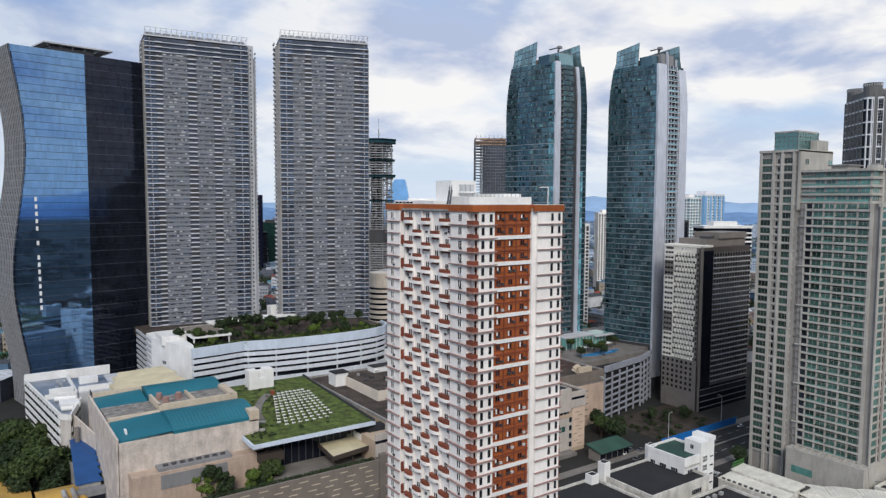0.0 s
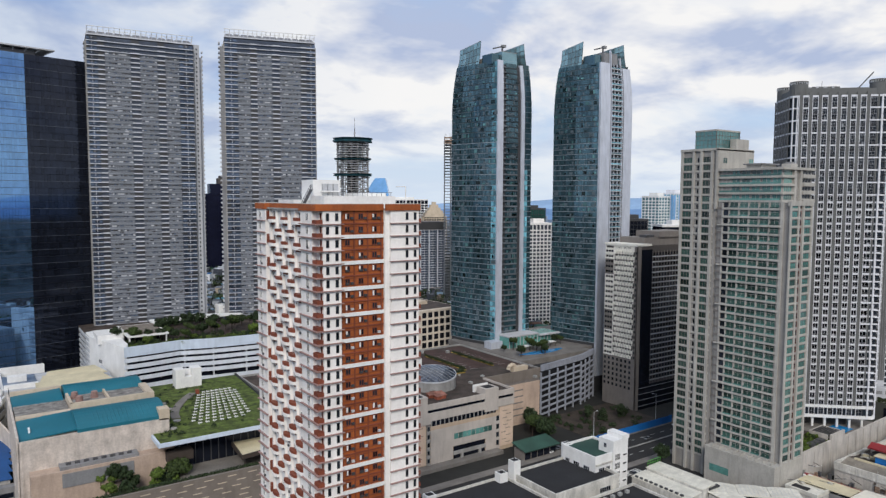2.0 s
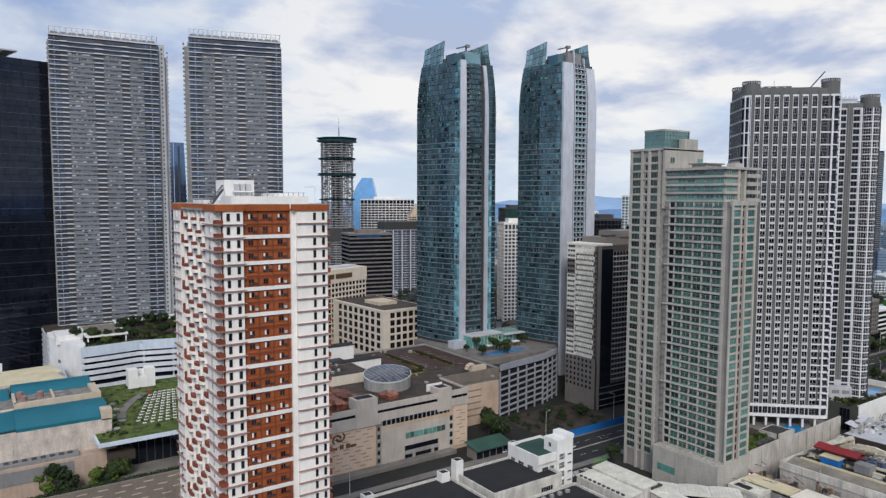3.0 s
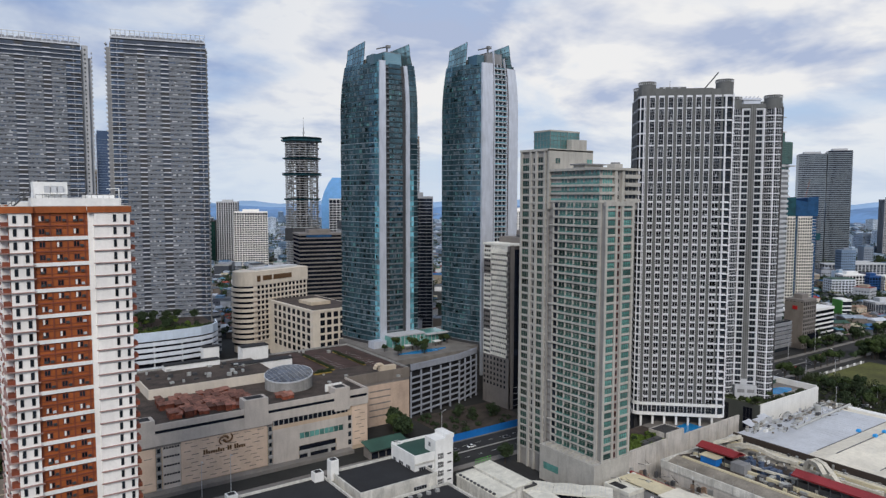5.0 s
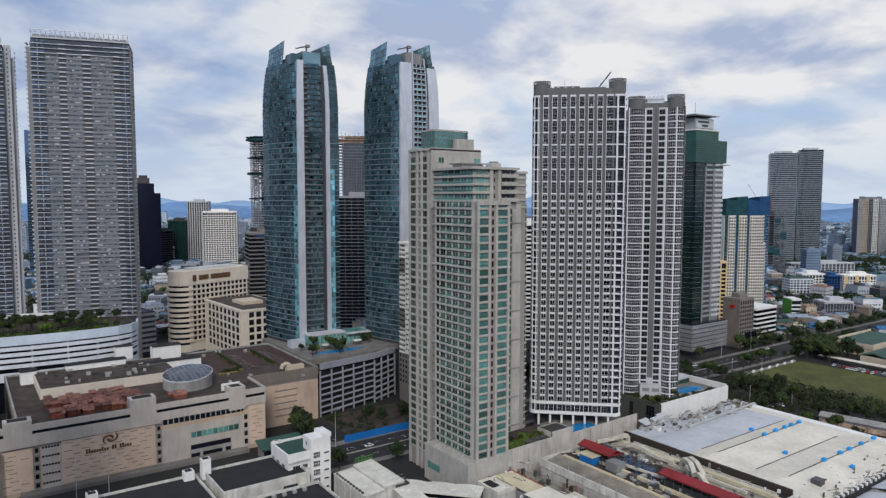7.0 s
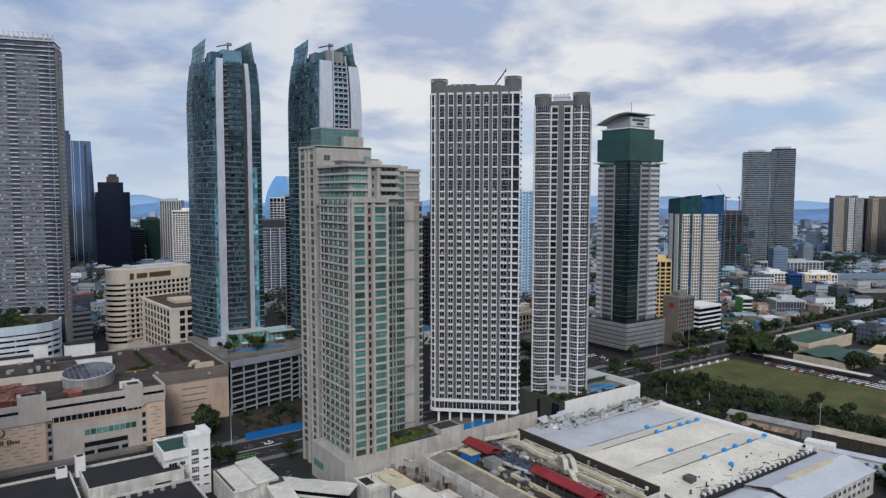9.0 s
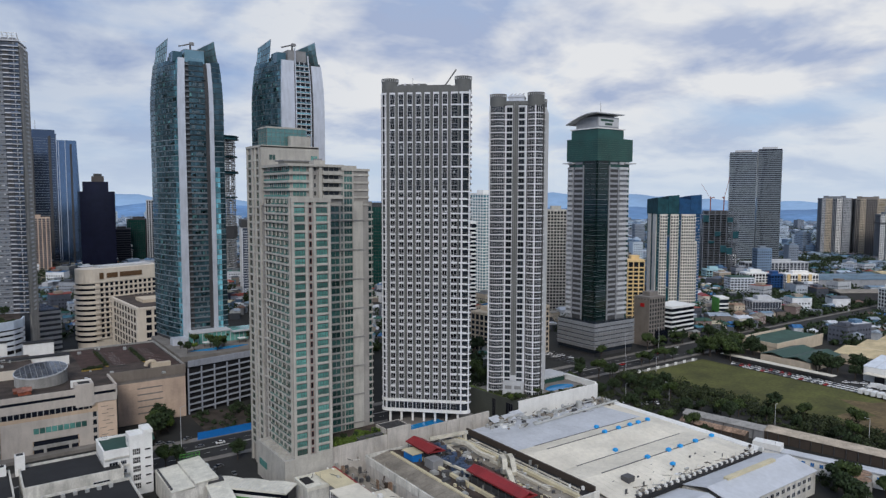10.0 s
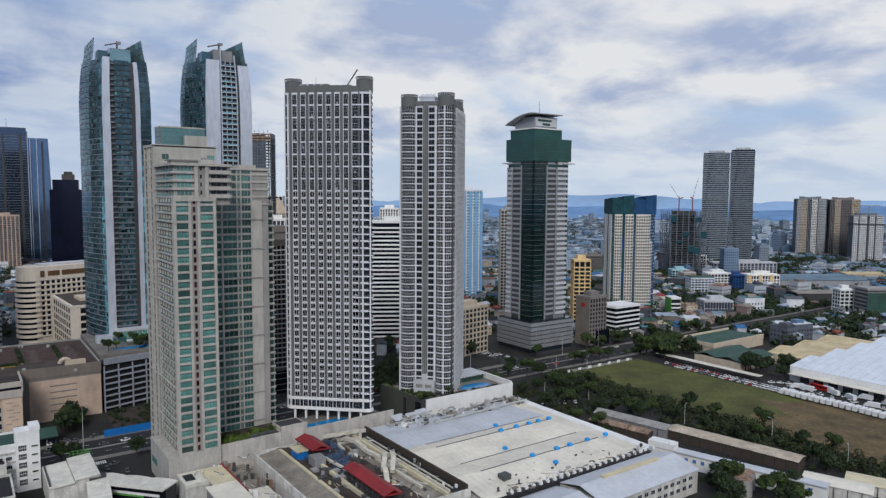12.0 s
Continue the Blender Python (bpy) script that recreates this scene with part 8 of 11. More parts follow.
def pool_podium():
    t = thing("pool_podium", 398.0, 128.2, 0, 0.4, "white-walled podium with a pool terrace under the tower", "podium")
    b = Build(DARKOLIVE)
    b.prism([(19.5, 0.3), (19.5, 40), (15.8, 40), (17.6, 24.0)], 0, 16.6)
    b.put("dark_wall", t, "dark grey-green wall with tall windows")
    b = Build(LAWN)
    b.prism([(19.4, 4.0), (19.4, 39.5), (16.6, 39.5), (18.0, 24.2)], 16.6, 16.75)
    b.put("roof_garden", t, "planted podium roof")
    box("white_wall", t, WHITE, 19.6, 79, 0.0, 1.0, 0, 16.8, "plain white boundary wall")
    box("white_wall", t, WHITE, 78, 79, 1.0, 30, 0, 17.6, "plain white boundary wall")
    box("deck", t, PAVING, 19.6, 78, 1.0, 40, 0, 14.4, "paved terrace deck")
    box("lawn", t, LAWN, 20, 50, 1.2, 6.5, 14.4, 14.8, "terrace lawn")
    box("lawn", t, LAWN, 50, 77, 1.2, 4.5, 14.4, 14.8, "terrace lawn")
    windows(t, wall_along((17.6, 24.0), (19.5, 0.3))[0], [(6.0, 2.4), (17.5, 5.0)], [3.0], 11.4, DARKGREY, GLASSBLACK, 2, 0.3, transom=0.5)
    b = Build(WATER, PAVING)
    b.prism([(62 + 9 * math.cos(a) * (1 + 0.15 * math.cos(2 * a)), 13 + 5 * math.sin(a)) for a in (2 * math.pi * i / 28 for i in range(28))], 14.4, 14.6)
    b.put("pool", t, "blue swimming pool")
    box("terrace_roof", t, LIGHTGREY, 58, 77, 22, 36, 17.6, 18.2, "pale terrace roof")
    box("terrace_room", t, GREENROOF, 59, 76, 23, 35, 14.4, 17.6)
    for i in range(8):
        box("terrace_beam", t, WHITE, 58.5 + 2.3 * i, 58.8 + 2.3 * i, 20.5, 22, 17.7, 18.0, "white pergola beam")
    for i in range(8):
        box("planter", t, CONCRETE, 44 + 4 * i, 47 + 4 * i, 6.6, 7.6, 14.4, 15.4, "concrete planter")
    k = thing("garden_link", 396.0, 162.0, 0, 0, "grey covered link between the towers", "walkway")
    box("roof", k, LIGHTGREY, -14, 6, 0, 24, 15.4, 16.2)
    box("wall", k, MIDGREY, -13, 5, 1, 23, 0, 15.4)


pool_podium()

# long corridor, sheds and field edge
t = thing("corridor_building", 470.0, 0.0, 0, 0, "long white corridor building with a pale roof", "building")
mm = pose(16.5, 36, 0, 0, 0, -74)
for nm, mt, a in (("wall", WHITE, (0, 70, -2.4, 2.4, 0, 6.4)), ("roof", ROOFCOOL, (-0.5, 70.5, -3.0, 3.0, 6.4, 6.9))):
    box(nm, t, mt, *a, m=mm)
windows(t, mm @ side(0, -2.4, 0), [(3 + 3.6 * i, 1.6) for i in range(18)], [3.2], 1.8, LIGHTGREY, BLUE, 1, 0.15)
box("gable_wall", t, WHITE, -4, 8, -3, 3, 0, 9.5, m=mm)


def shed(name, x, y, rz, ln, w, h, roof, label, wall=MIDGREY, slope=1.4):
    t = thing(name, x, y, 0, rz, label, "shed")
    box("wall", t, wall, 0.4, ln - 0.4, -w / 2 + 0.5, w / 2 - 0.5, 0, h)
    for s in (-1, 1):
        b = Build(roof)
        b.solid(((0, s * w / 2, h - 0.1), (ln, s * w / 2, h - 0.1), (ln, 0, h + slope), (0, 0, h + slope), (0, s * w / 2, h + 0.15), (ln, s * w / 2, h + 0.15), (ln, 0, h + slope + 0.25), (0, 0, h + slope + 0.25)), QUADS)
        b.put("sheet_roof", t)
    for i in range(int(ln / 5)):
        box("post", t, STEEL, 2 + 5 * i, 2.25 + 5 * i, -w / 2 + 0.1, -w / 2 + 0.3, 0, h - 0.1)
    return t


shed("long_shed", 507, 92, -78, 42, 10, 5, CONCRETE, "long shed with a weathered grey roof")
shed("long_shed", 498, 88, -78, 34, 7, 3.4, RUST, "low shed with a rusty brown roof", BARK)
shed("long_shed", 518, 52, -79, 62, 11, 5, RUSTPALE, "long open shed with a pale rusty roof", BARK, 0.8)
shed("small_shed", 512, -18, -70, 26, 12, 5, ROOFWHITE, "small shed with a white sheet roof", STAINED, 0.5)
shed("small_shed", 528, -28, -70, 24, 12, 4.5, ROOFCREAM, "small shed with a cream sheet roof", STAINED, 0.5)
t = thing("storage_tank", 484, -8, 0, 0, "round rusty-topped storage tank on the yard", "tank")
b = Build(CONCRETE, RUST)
b.tube((0, 0, 0), (0, 0, 7), 3.6, 20)
b.tube((0, 0, 7), (0, 0, 7.3), 3.3, 20, 1)
b.put("tank_body", t)
t2 = copy_thing(t, pose(491, -5, 0))

# ---- arcade with arched white roofs at the tower's foot ----
t = thing("arcade", 267.0, 139.8, 0, -48, "low shop arcade with arched white roofs and a dark front", "shops")
box("wall", t, DARKGREY, 0.3, 33.7, -6.5, 0, 0, 9.0)
for i in range(3):
    b = Build(DIRTYWHITE)
    x0 = 11.4 * i
    hump = [(x0 + 11.3 * k / 8, 9.3 + 0.45 * math.sin(math.pi * k / 8) + 0.12 * i) for k in range(9)]
    b.prism([(x0, 9.0)] + hump + [(x0 + 11.3, 9.0)], -0.4, 9.4, 0, Matrix(((1, 0, 0, 0), (0, 0, -1, 0), (0, 1, 0, 0), (0, 0, 0, 1))))
    roof = b.put("arched_roof", t, "arched white sheet roof")
    seam = Build(LIGHTGREY)
    for k in range(1, 8):
        x, z = hump[k]
        seam.box(x - 0.05, x + 0.05, -9.3, 0.3, z - 0.05, z + 0.06)
    seam.put("roof_seam", roof, kind="stuff")
box("front_glass", t, GLASSBLACK, 0.5, 33.5, -6.9, -6.5, 0.4, 9.0, "dark glazed shop front")
box("sign_strip", t, GREENFRAME, 9.0, 24.0, -7.1, -6.9, 4.6, 5.4, "green sign strip")
box("sign_strip", t, WHITE, 9.0, 31.0, -7.1, -6.9, 5.4, 6.4, "white sign strip")
t = thing("low_shop", 291.5, 108.0, 0, 0, "small white-roofed shop with a dark roof hatch", "shop")
box("wall", t, STAINED, 0, 13, 0, 12, 0, 8.6)
for x0, x1, y0, y1 in ((-0.3, 13.3, -0.3, 0.4), (-0.3, 13.3, 11.6, 12.3), (-0.3, 0.4, 0.4, 11.6), (12.6, 13.3, 0.4, 11.6)):
    box("parapet", t, DIRTYWHITE, x0, x1, y0, y1, 8.2, 9.7, "white roof parapet")
box("roof", t, DIRTYWHITE, 0.4, 12.6, 0.4, 11.6, 8.6, 8.9)
box("roof_hatch", t, ROOFDARK, 1.4, 5.0, 5.0, 11.0, 8.9, 9.3, "dark roof hatch")
t = thing("lean_roof_shop", 258.0, 112.0, 0, -6, "narrow shop with a sloped white roof", "shop")
box("wall", t, STAINED, 0.3, 7.7, 0.3, 21.7, 0, 8.4)
b = Build(DIRTYWHITE)
b.solid(((0, 0, 8.4), (8, 0, 9.0), (8, 22, 9.6), (0, 22, 9.0), (0, 0, 8.7), (8, 0, 9.3), (8, 22, 9.9), (0, 22, 9.3)), QUADS)
b.put("sheet_roof", t, "sloped white sheet roof")
box("dark_room", t, DARKGREY, 1, 7, 22.0, 27, 0, 10.4, "dark plant room")

# ---- roads, pavements, field ----
sheet("road", ASPHALT, -200, 1400, 186, 211, 0.06, "dark asphalt avenue with faded lines", "road")
sheet("road", ASPHALT, 545, 566, 211, 900, 0.06, "dark asphalt side street", "road")
sheet("road", ASPHALT, 690, 712, -400, 186, 0.06, "dark asphalt side street", "road")
sheet("pavement", PAVING, -200, 545, 211, 216, 0.2, "raised grey-brown pavement", "pavement")
sheet("pavement", PAVING, 566, 1400, 211, 215, 0.2, "raised grey-brown pavement", "pavement")
sheet("pavement", PAVING, -200, 690, 182, 186, 0.2, "raised grey-brown pavement", "pavement")
sheet("kerb", CONCRETE, 120, 600, 198.2, 199.0, 0.3, "concrete median kerb", "kerb")
sheet("yard", ASPHALT, 258, 292, 140, 182, 0.05, "dark paved forecourt", "yard")
sheet("vacant_lot", EARTH, 286, 341, 216, 256, 0.12, "bare brown vacant lot behind a fence", "ground")
sheet("field", GRASS, 566, 650, -10, 172, 0.08, "mown green playing field", "field")
b = Build(DRYGRASS)
b.prism([(566, -120), (652, -120)] + [(652 - 8.6 * i, 56 + 10 * math.sin(1.9 * i) - 1.6 * i + 4 * math.sin(5.1 * i)) for i in range(11)], -0.2, 0.12)
tagged(b.put("dry_field"), "dry brownish end of the field", "field", kind="structure")
sheet("parking_yard", ASPHALT, 640, 690, -160, 172, 0.1, "asphalt parking yard", "yard")
b = Build(LINE)
for i in range(70):
    for y in (192.4, 205.0):
        b.box(100 + 8 * i, 103.4 + 8 * i, y, y + 0.18, 0.062, 0.066)
for i in range(14):
    b.box(262 + 0.9 * i, 262.5 + 0.9 * i, 176, 180, 0.07, 0.075)
tagged(b.put("lane_marking"), "white dashed lane markings", "marking", kind="stuff")

t = thing("fence", 279, 212.2, 0, 0, "bright blue corrugated site fence", "fence")
for i in range(32):
    box("fence_panel", t, BLUE, 2.0 * i, 2.0 * i + 1.96, 0.06 * (i % 2), 0.1 + 0.06 * (i % 2), 0.2, 3.9)
t = thing("field_wall", 566, 172.5, 0, 0, "low white-panelled field wall", "wall")
for i in range(20):
    box("panel", t, WHITE if i % 3 == 0 else CONCRETE, 3.4 * i, 3.4 * i + 3.2, 0, 0.25, 0, 1.5 + 0.5 * (i % 3 == 0))
t = thing("kiosk_row", 238, 213, 0, 0, "street kiosks under a dark green roof", "kiosk")
box("wall", t, TAUPE, 0, 20, 2, 9, 0, 4.6)
b = Build(GREENFADE)
b.solid(((-1, 0, 4.6), (21, 0, 4.6), (21, 10, 6.6), (-1, 10, 6.6), (-1, 0, 4.9), (21, 0, 4.9), (21, 10, 6.9), (-1, 10, 6.9)), QUADS)
b.put("roof", t)
for i in range(5):
    box("shopfront", t, GLASSBLACK, 0.5 + 4 * i, 3.9 + 4 * i, 1.8, 2.0, 0.4, 3.4)

# rows of halls across the field
def saw_hall():
    t = thing("warehouse", 676, -150, 0, 0, "large white warehouse with a ribbed saw-tooth roof", "warehouse")
    box("wall", t, WHITE, 0, 150, 0, 225, 0, 9.6, "white sheet wall")
    for i in range(4):
        b = Build(BLUEWHITE, LIGHTGREY)
        x0, x1, xr = 37.5 * i, 37.5 * i + 37.5, 37.5 * i + 27.0
        for xa, za, xb, zb in ((x0, 9.6, xr, 13.4), (xr, 13.4, x1, 9.6)):
            b.solid(((xa, -0.5, za), (xb, -0.5, zb), (xb, 225.5, zb), (xa, 225.5, za), (xa, -0.5, za + 0.3), (xb, -0.5, zb + 0.3), (xb, 225.5, zb + 0.3), (xa, 225.5, za + 0.3)), QUADS)
        b.solid(((x0, 225.3, 9.4), (x1, 225.3, 9.4), (xr, 225.3, 13.4), (x0, 225.5, 9.4), (x1, 225.5, 9.4), (xr, 225.5, 13.4)), ((0, 1, 2), (5, 4, 3)))
        for k in range(37):
            y = 6.0 * k + 2
            b.solid(((x0, y, 9.88), (xr, y, 13.68), (xr, y + 0.2, 13.68), (x0, y + 0.2, 9.88), (x0, y, 9.98), (xr, y, 13.78), (xr, y + 0.2, 13.78), (x0, y + 0.2, 9.98)), QUADS, 1)
        b.put("roof_bay", t, "white ribbed roof bay")
    for i in range(9):
        box("loading_door", t, DARKGREY, -0.1, 0.1, 140 + 9 * i, 146 + 9 * i, 0.2, 5.0, "dark loading door")
    box("awning", t, ROOFWHITE, -6, 0, 135, 223, 5.6, 6.0, "white loading awning")
    h = thing("green_roofed_hall", 667, 106, 0, 0, "cream hall with a dark green metal roof", "warehouse")
    box("wall", h, SAND, 0, 44, 0, 36, 0, 6.5)
    for y0, y1, za, zb in ((-0.5, 9, 6.5, 9.0), (9, 18, 9.0, 6.8), (18, 27, 6.8, 9.0), (27, 36.5, 9.0, 6.5)):
        b = Build(GREENROOF)
        b.solid(((-0.5, y0, za), (44.5, y0, za), (44.5, y1, zb), (-0.5, y1, zb), (-0.5, y0, za + 0.3), (44.5, y0, za + 0.3), (44.5, y1, zb + 0.3), (-0.5, y1, zb + 0.3)), QUADS)
        b.put("roof_slope", h, "dark green metal roof")
    g = thing("green_roofed_hall", 697, 146, 0, 0, "long cream hall with a faded green roof", "warehouse")
    box("wall", g, SAND, 0, 70, 0, 32, 0, 7.5)
    box("roof", g, GREENFADE, 1, 69, 1, 31, 7.5, 7.9, "faded green flat roof")
    for a in ((0, 70, -0.3, 0.6), (0, 70, 31.4, 32.3), (-0.6, 0, -0.3, 32.3)):
        box("parapet", g, SAND, *a, 6, 9.4)
    k = thing("ochre_roofed_hall", 714, 66, 0, 0, "hall with ochre and cream sheet roofs", "warehouse")
    box("wall", k, SAND, 0, 110, 0, 46, 0, 7.0)
    for i in range(3):
        for s in (0, 1):
            b = Build(YELLOWPALE)
            x0, x1 = 36 * i + 18 * s, 36 * i + 18 * s + 18
            za, zb = (7.0, 10.0) if s == 0 else (10.0, 7.0)
            b.solid(((x0, -0.5, za), (x1, -0.5, zb), (x1, 46.5, zb), (x0, 46.5, za), (x0, -0.5, za + 0.3), (x1, -0.5, zb + 0.3), (x1, 46.5, zb + 0.3), (x0, 46.5, za + 0.3)), QUADS)
            b.put("roof_slope", k, "ochre sheet roof")
    c = thing("carport", 653, 84, 0, 0, "long white carport roof over parked cars", "carport")
    box("roof", c, ROOFWHITE, 0, 6, 0, 82, 3.6, 3.9)
    for i in range(15):
        box("post", c, STEEL, 5.2, 5.4, 1 + 5.7 * i, 1.2 + 5.7 * i, 0, 3.6)


saw_hall()


# ---- vehicles ----
def loft(b, secs, mat=0):
    """A closed hull through cross sections given as (x, half width, z0, z1)."""
    vs = []
    for x, hw, z0, z1 in secs:
        vs += [(x, -hw, z0), (x, hw, z0), (x, hw * 0.96, z1), (x, -hw * 0.96, z1)]
    n = len(secs)
    fs = [(0, 3, 2, 1), (4 * n - 4, 4 * n - 3, 4 * n - 2, 4 * n - 1)]
    for i in range(n - 1):
        for k in range(4):
            fs.append((4 * i + k, 4 * i + (k + 1) % 4, 4 * i + 4 + (k + 1) % 4, 4 * i + 4 + k))
    b.solid(vs, fs, mat)


def car(paint, label, x, y, rz):
    t = thing("car", x, y, 0.1, rz, label, "car", "parked cars")
    b = Build(paint, RUBBER)
    loft(b, [(-2.15, 0.78, 0.35, 0.75), (-1.9, 0.86, 0.3, 0.9), (-0.9, 0.88, 0.28, 0.95), (1.0, 0.88, 0.28, 0.95), (2.0, 0.84, 0.3, 0.85), (2.2, 0.75, 0.38, 0.65)])
    for wx in (-1.3, 1.35):
        for wy in (-0.78, 0.78):
            b.tube((wx, wy - 0.12, 0.32), (wx, wy + 0.12, 0.32), 0.32, 8, 1)
    body = b.put("body", t)
    b = Build(GLASS)
    loft(b, [(-1.5, 0.8, 0.9, 0.95), (-0.8, 0.76, 0.9, 1.4), (0.7, 0.76, 0.9, 1.42), (1.5, 0.8, 0.9, 0.96)])
    b.put("cabin_glass", body)
    b = Build(paint)
    loft(b, [(-0.75, 0.7, 1.4, 1.46), (0.65, 0.7, 1.41, 1.48)])
    b.put("roof", body)
    return t


def truck(x, y, rz):
    t = thing("box_truck", x, y, 0.1, rz, "white box truck parked in a row", "truck", "parked box trucks")
    b = Build(CARWHITE)
    b.box(-4.0, 2.2, -1.2, 1.2, 0.9, 3.5)
    b.put("cargo_box", t)
    b = Build(CARWHITE, RUBBER)
    for wx in (-2.6, 3.0):
        for wy in (-1.0, 1.0):
            b.tube((wx, wy - 0.15, 0.45), (wx, wy + 0.15, 0.45), 0.45, 8, 1)
    loft(b, [(2.3, 1.1, 0.5, 2.4), (3.4, 1.1, 0.5, 2.4), (4.1, 1.05, 0.5, 1.4)])
    cab = b.put("cab", t)
    b = Build(GLASS)
    b.box(3.42, 3.9, -0.95, 0.95, 1.45, 2.2)
    b.put("windscreen", cab)
    return t


cars = [car(CARWHITE, "white saloon car on the asphalt", 645, 150, 8), car(CARGREY, "dark grey saloon car on the asphalt", 645, 146.6, 4), car(CARRED, "red saloon car on the asphalt", 645, 143.2, 6)]
r = random.Random(2)
for i in range(58):
    row = i % 2
    x, y = 642.5 + 5.4 * row + r.uniform(-0.4, 0.4), 139.5 - 2.7 * (i // 2)
    copy_thing(cars[r.choice((0, 0, 0, 1, 1, 2)) if i < 46 else 0], pose(x, y, 0.1, 0, 0, r.uniform(-4, 4) + 180 * (r.random() < 0.4)))
for i in range(34):
    lane = r.choice((189.0, 194.4, 201.6, 207.6))
    copy_thing(cars[r.choice((0, 0, 1, 1, 2))], pose(130 + 16 * i + r.uniform(-4, 4), lane, 0.06, 0, 0, 0 if lane < 198 else 180))
for x, y, a in ((256, 215.5, 20), (262, 217, 10), (266, 214, 0), (275, 216, 30), (268, 176, 80), (273, 168, 95), (280, 160, 85), (277, 172, 20)):
    copy_thing(cars[r.choice((0, 1))], pose(x, y, 0.2 if y > 212 else 0.05, 0, 0, a))
for i in range(16):
    copy_thing(cars[r.choice((0, 0, 1))], pose(548 + 4.2 * (i % 4), 222 + 9 * (i // 4), 0.06, 0, 0, 90 + r.uniform(-5, 5)))
for i in range(12):
    copy_thing(cars[r.choice((0, 1))], pose(486 + 3.0 * i, 138 - 1.6 * i, 0.0, 0, 0, 60))
tr = truck(641, 60, 0)
for i in range(21):
    copy_thing(tr, pose(641 + r.uniform(-0.5, 0.5), 56.4 - 3.6 * i, 0.1, 0, 0, r.uniform(-3, 3)))
for i in range(18):
    copy_thing(tr, pose(r.uniform(655, 670), 62 - 7.5 * i + r.uniform(-2, 2), 0.1, 0, 0, r.uniform(60, 120)))
for i in range(14):
    copy_thing(cars[0], pose(660 + r.uniform(-6, 6), 78 - 4 * i, 0.1, 0, 0, r.uniform(0, 180)))


def coach(x, y, rz):
    t = thing("coach", x, y, 0.1, rz, "long red coach parked beside the warehouse", "coach")
    b = Build(CARRED, RUBBER)
    loft(b, [(-6.0, 1.2, 0.5, 3.0), (-5.7, 1.25, 0.4, 3.3), (5.5, 1.25, 0.4, 3.3), (6.0, 1.15, 0.5, 2.6)])
    for wx in (-3.8, 4.0):
        for wy in (-1.1, 1.1):
            b.tube((wx, wy - 0.15, 0.5), (wx, wy + 0.15, 0.5), 0.5, 10, 1)
    body = b.put("body", t)
    b = Build(GLASS)
    for wy in (-1.28, 1.24):
        for i in range(8):
            b.box(-5.2 + 1.3 * i, -4.1 + 1.3 * i, wy, wy + 0.04, 1.7, 2.7)
    b.put("side_glass", body)


coach(669, 52, 82)
for i in range(26):
    copy_thing(cars[r.choice((0, 0, 1))], pose(r.uniform(642, 660), r.uniform(-30, 26), 0.1, 0, 0, r.uniform(0, 180)))


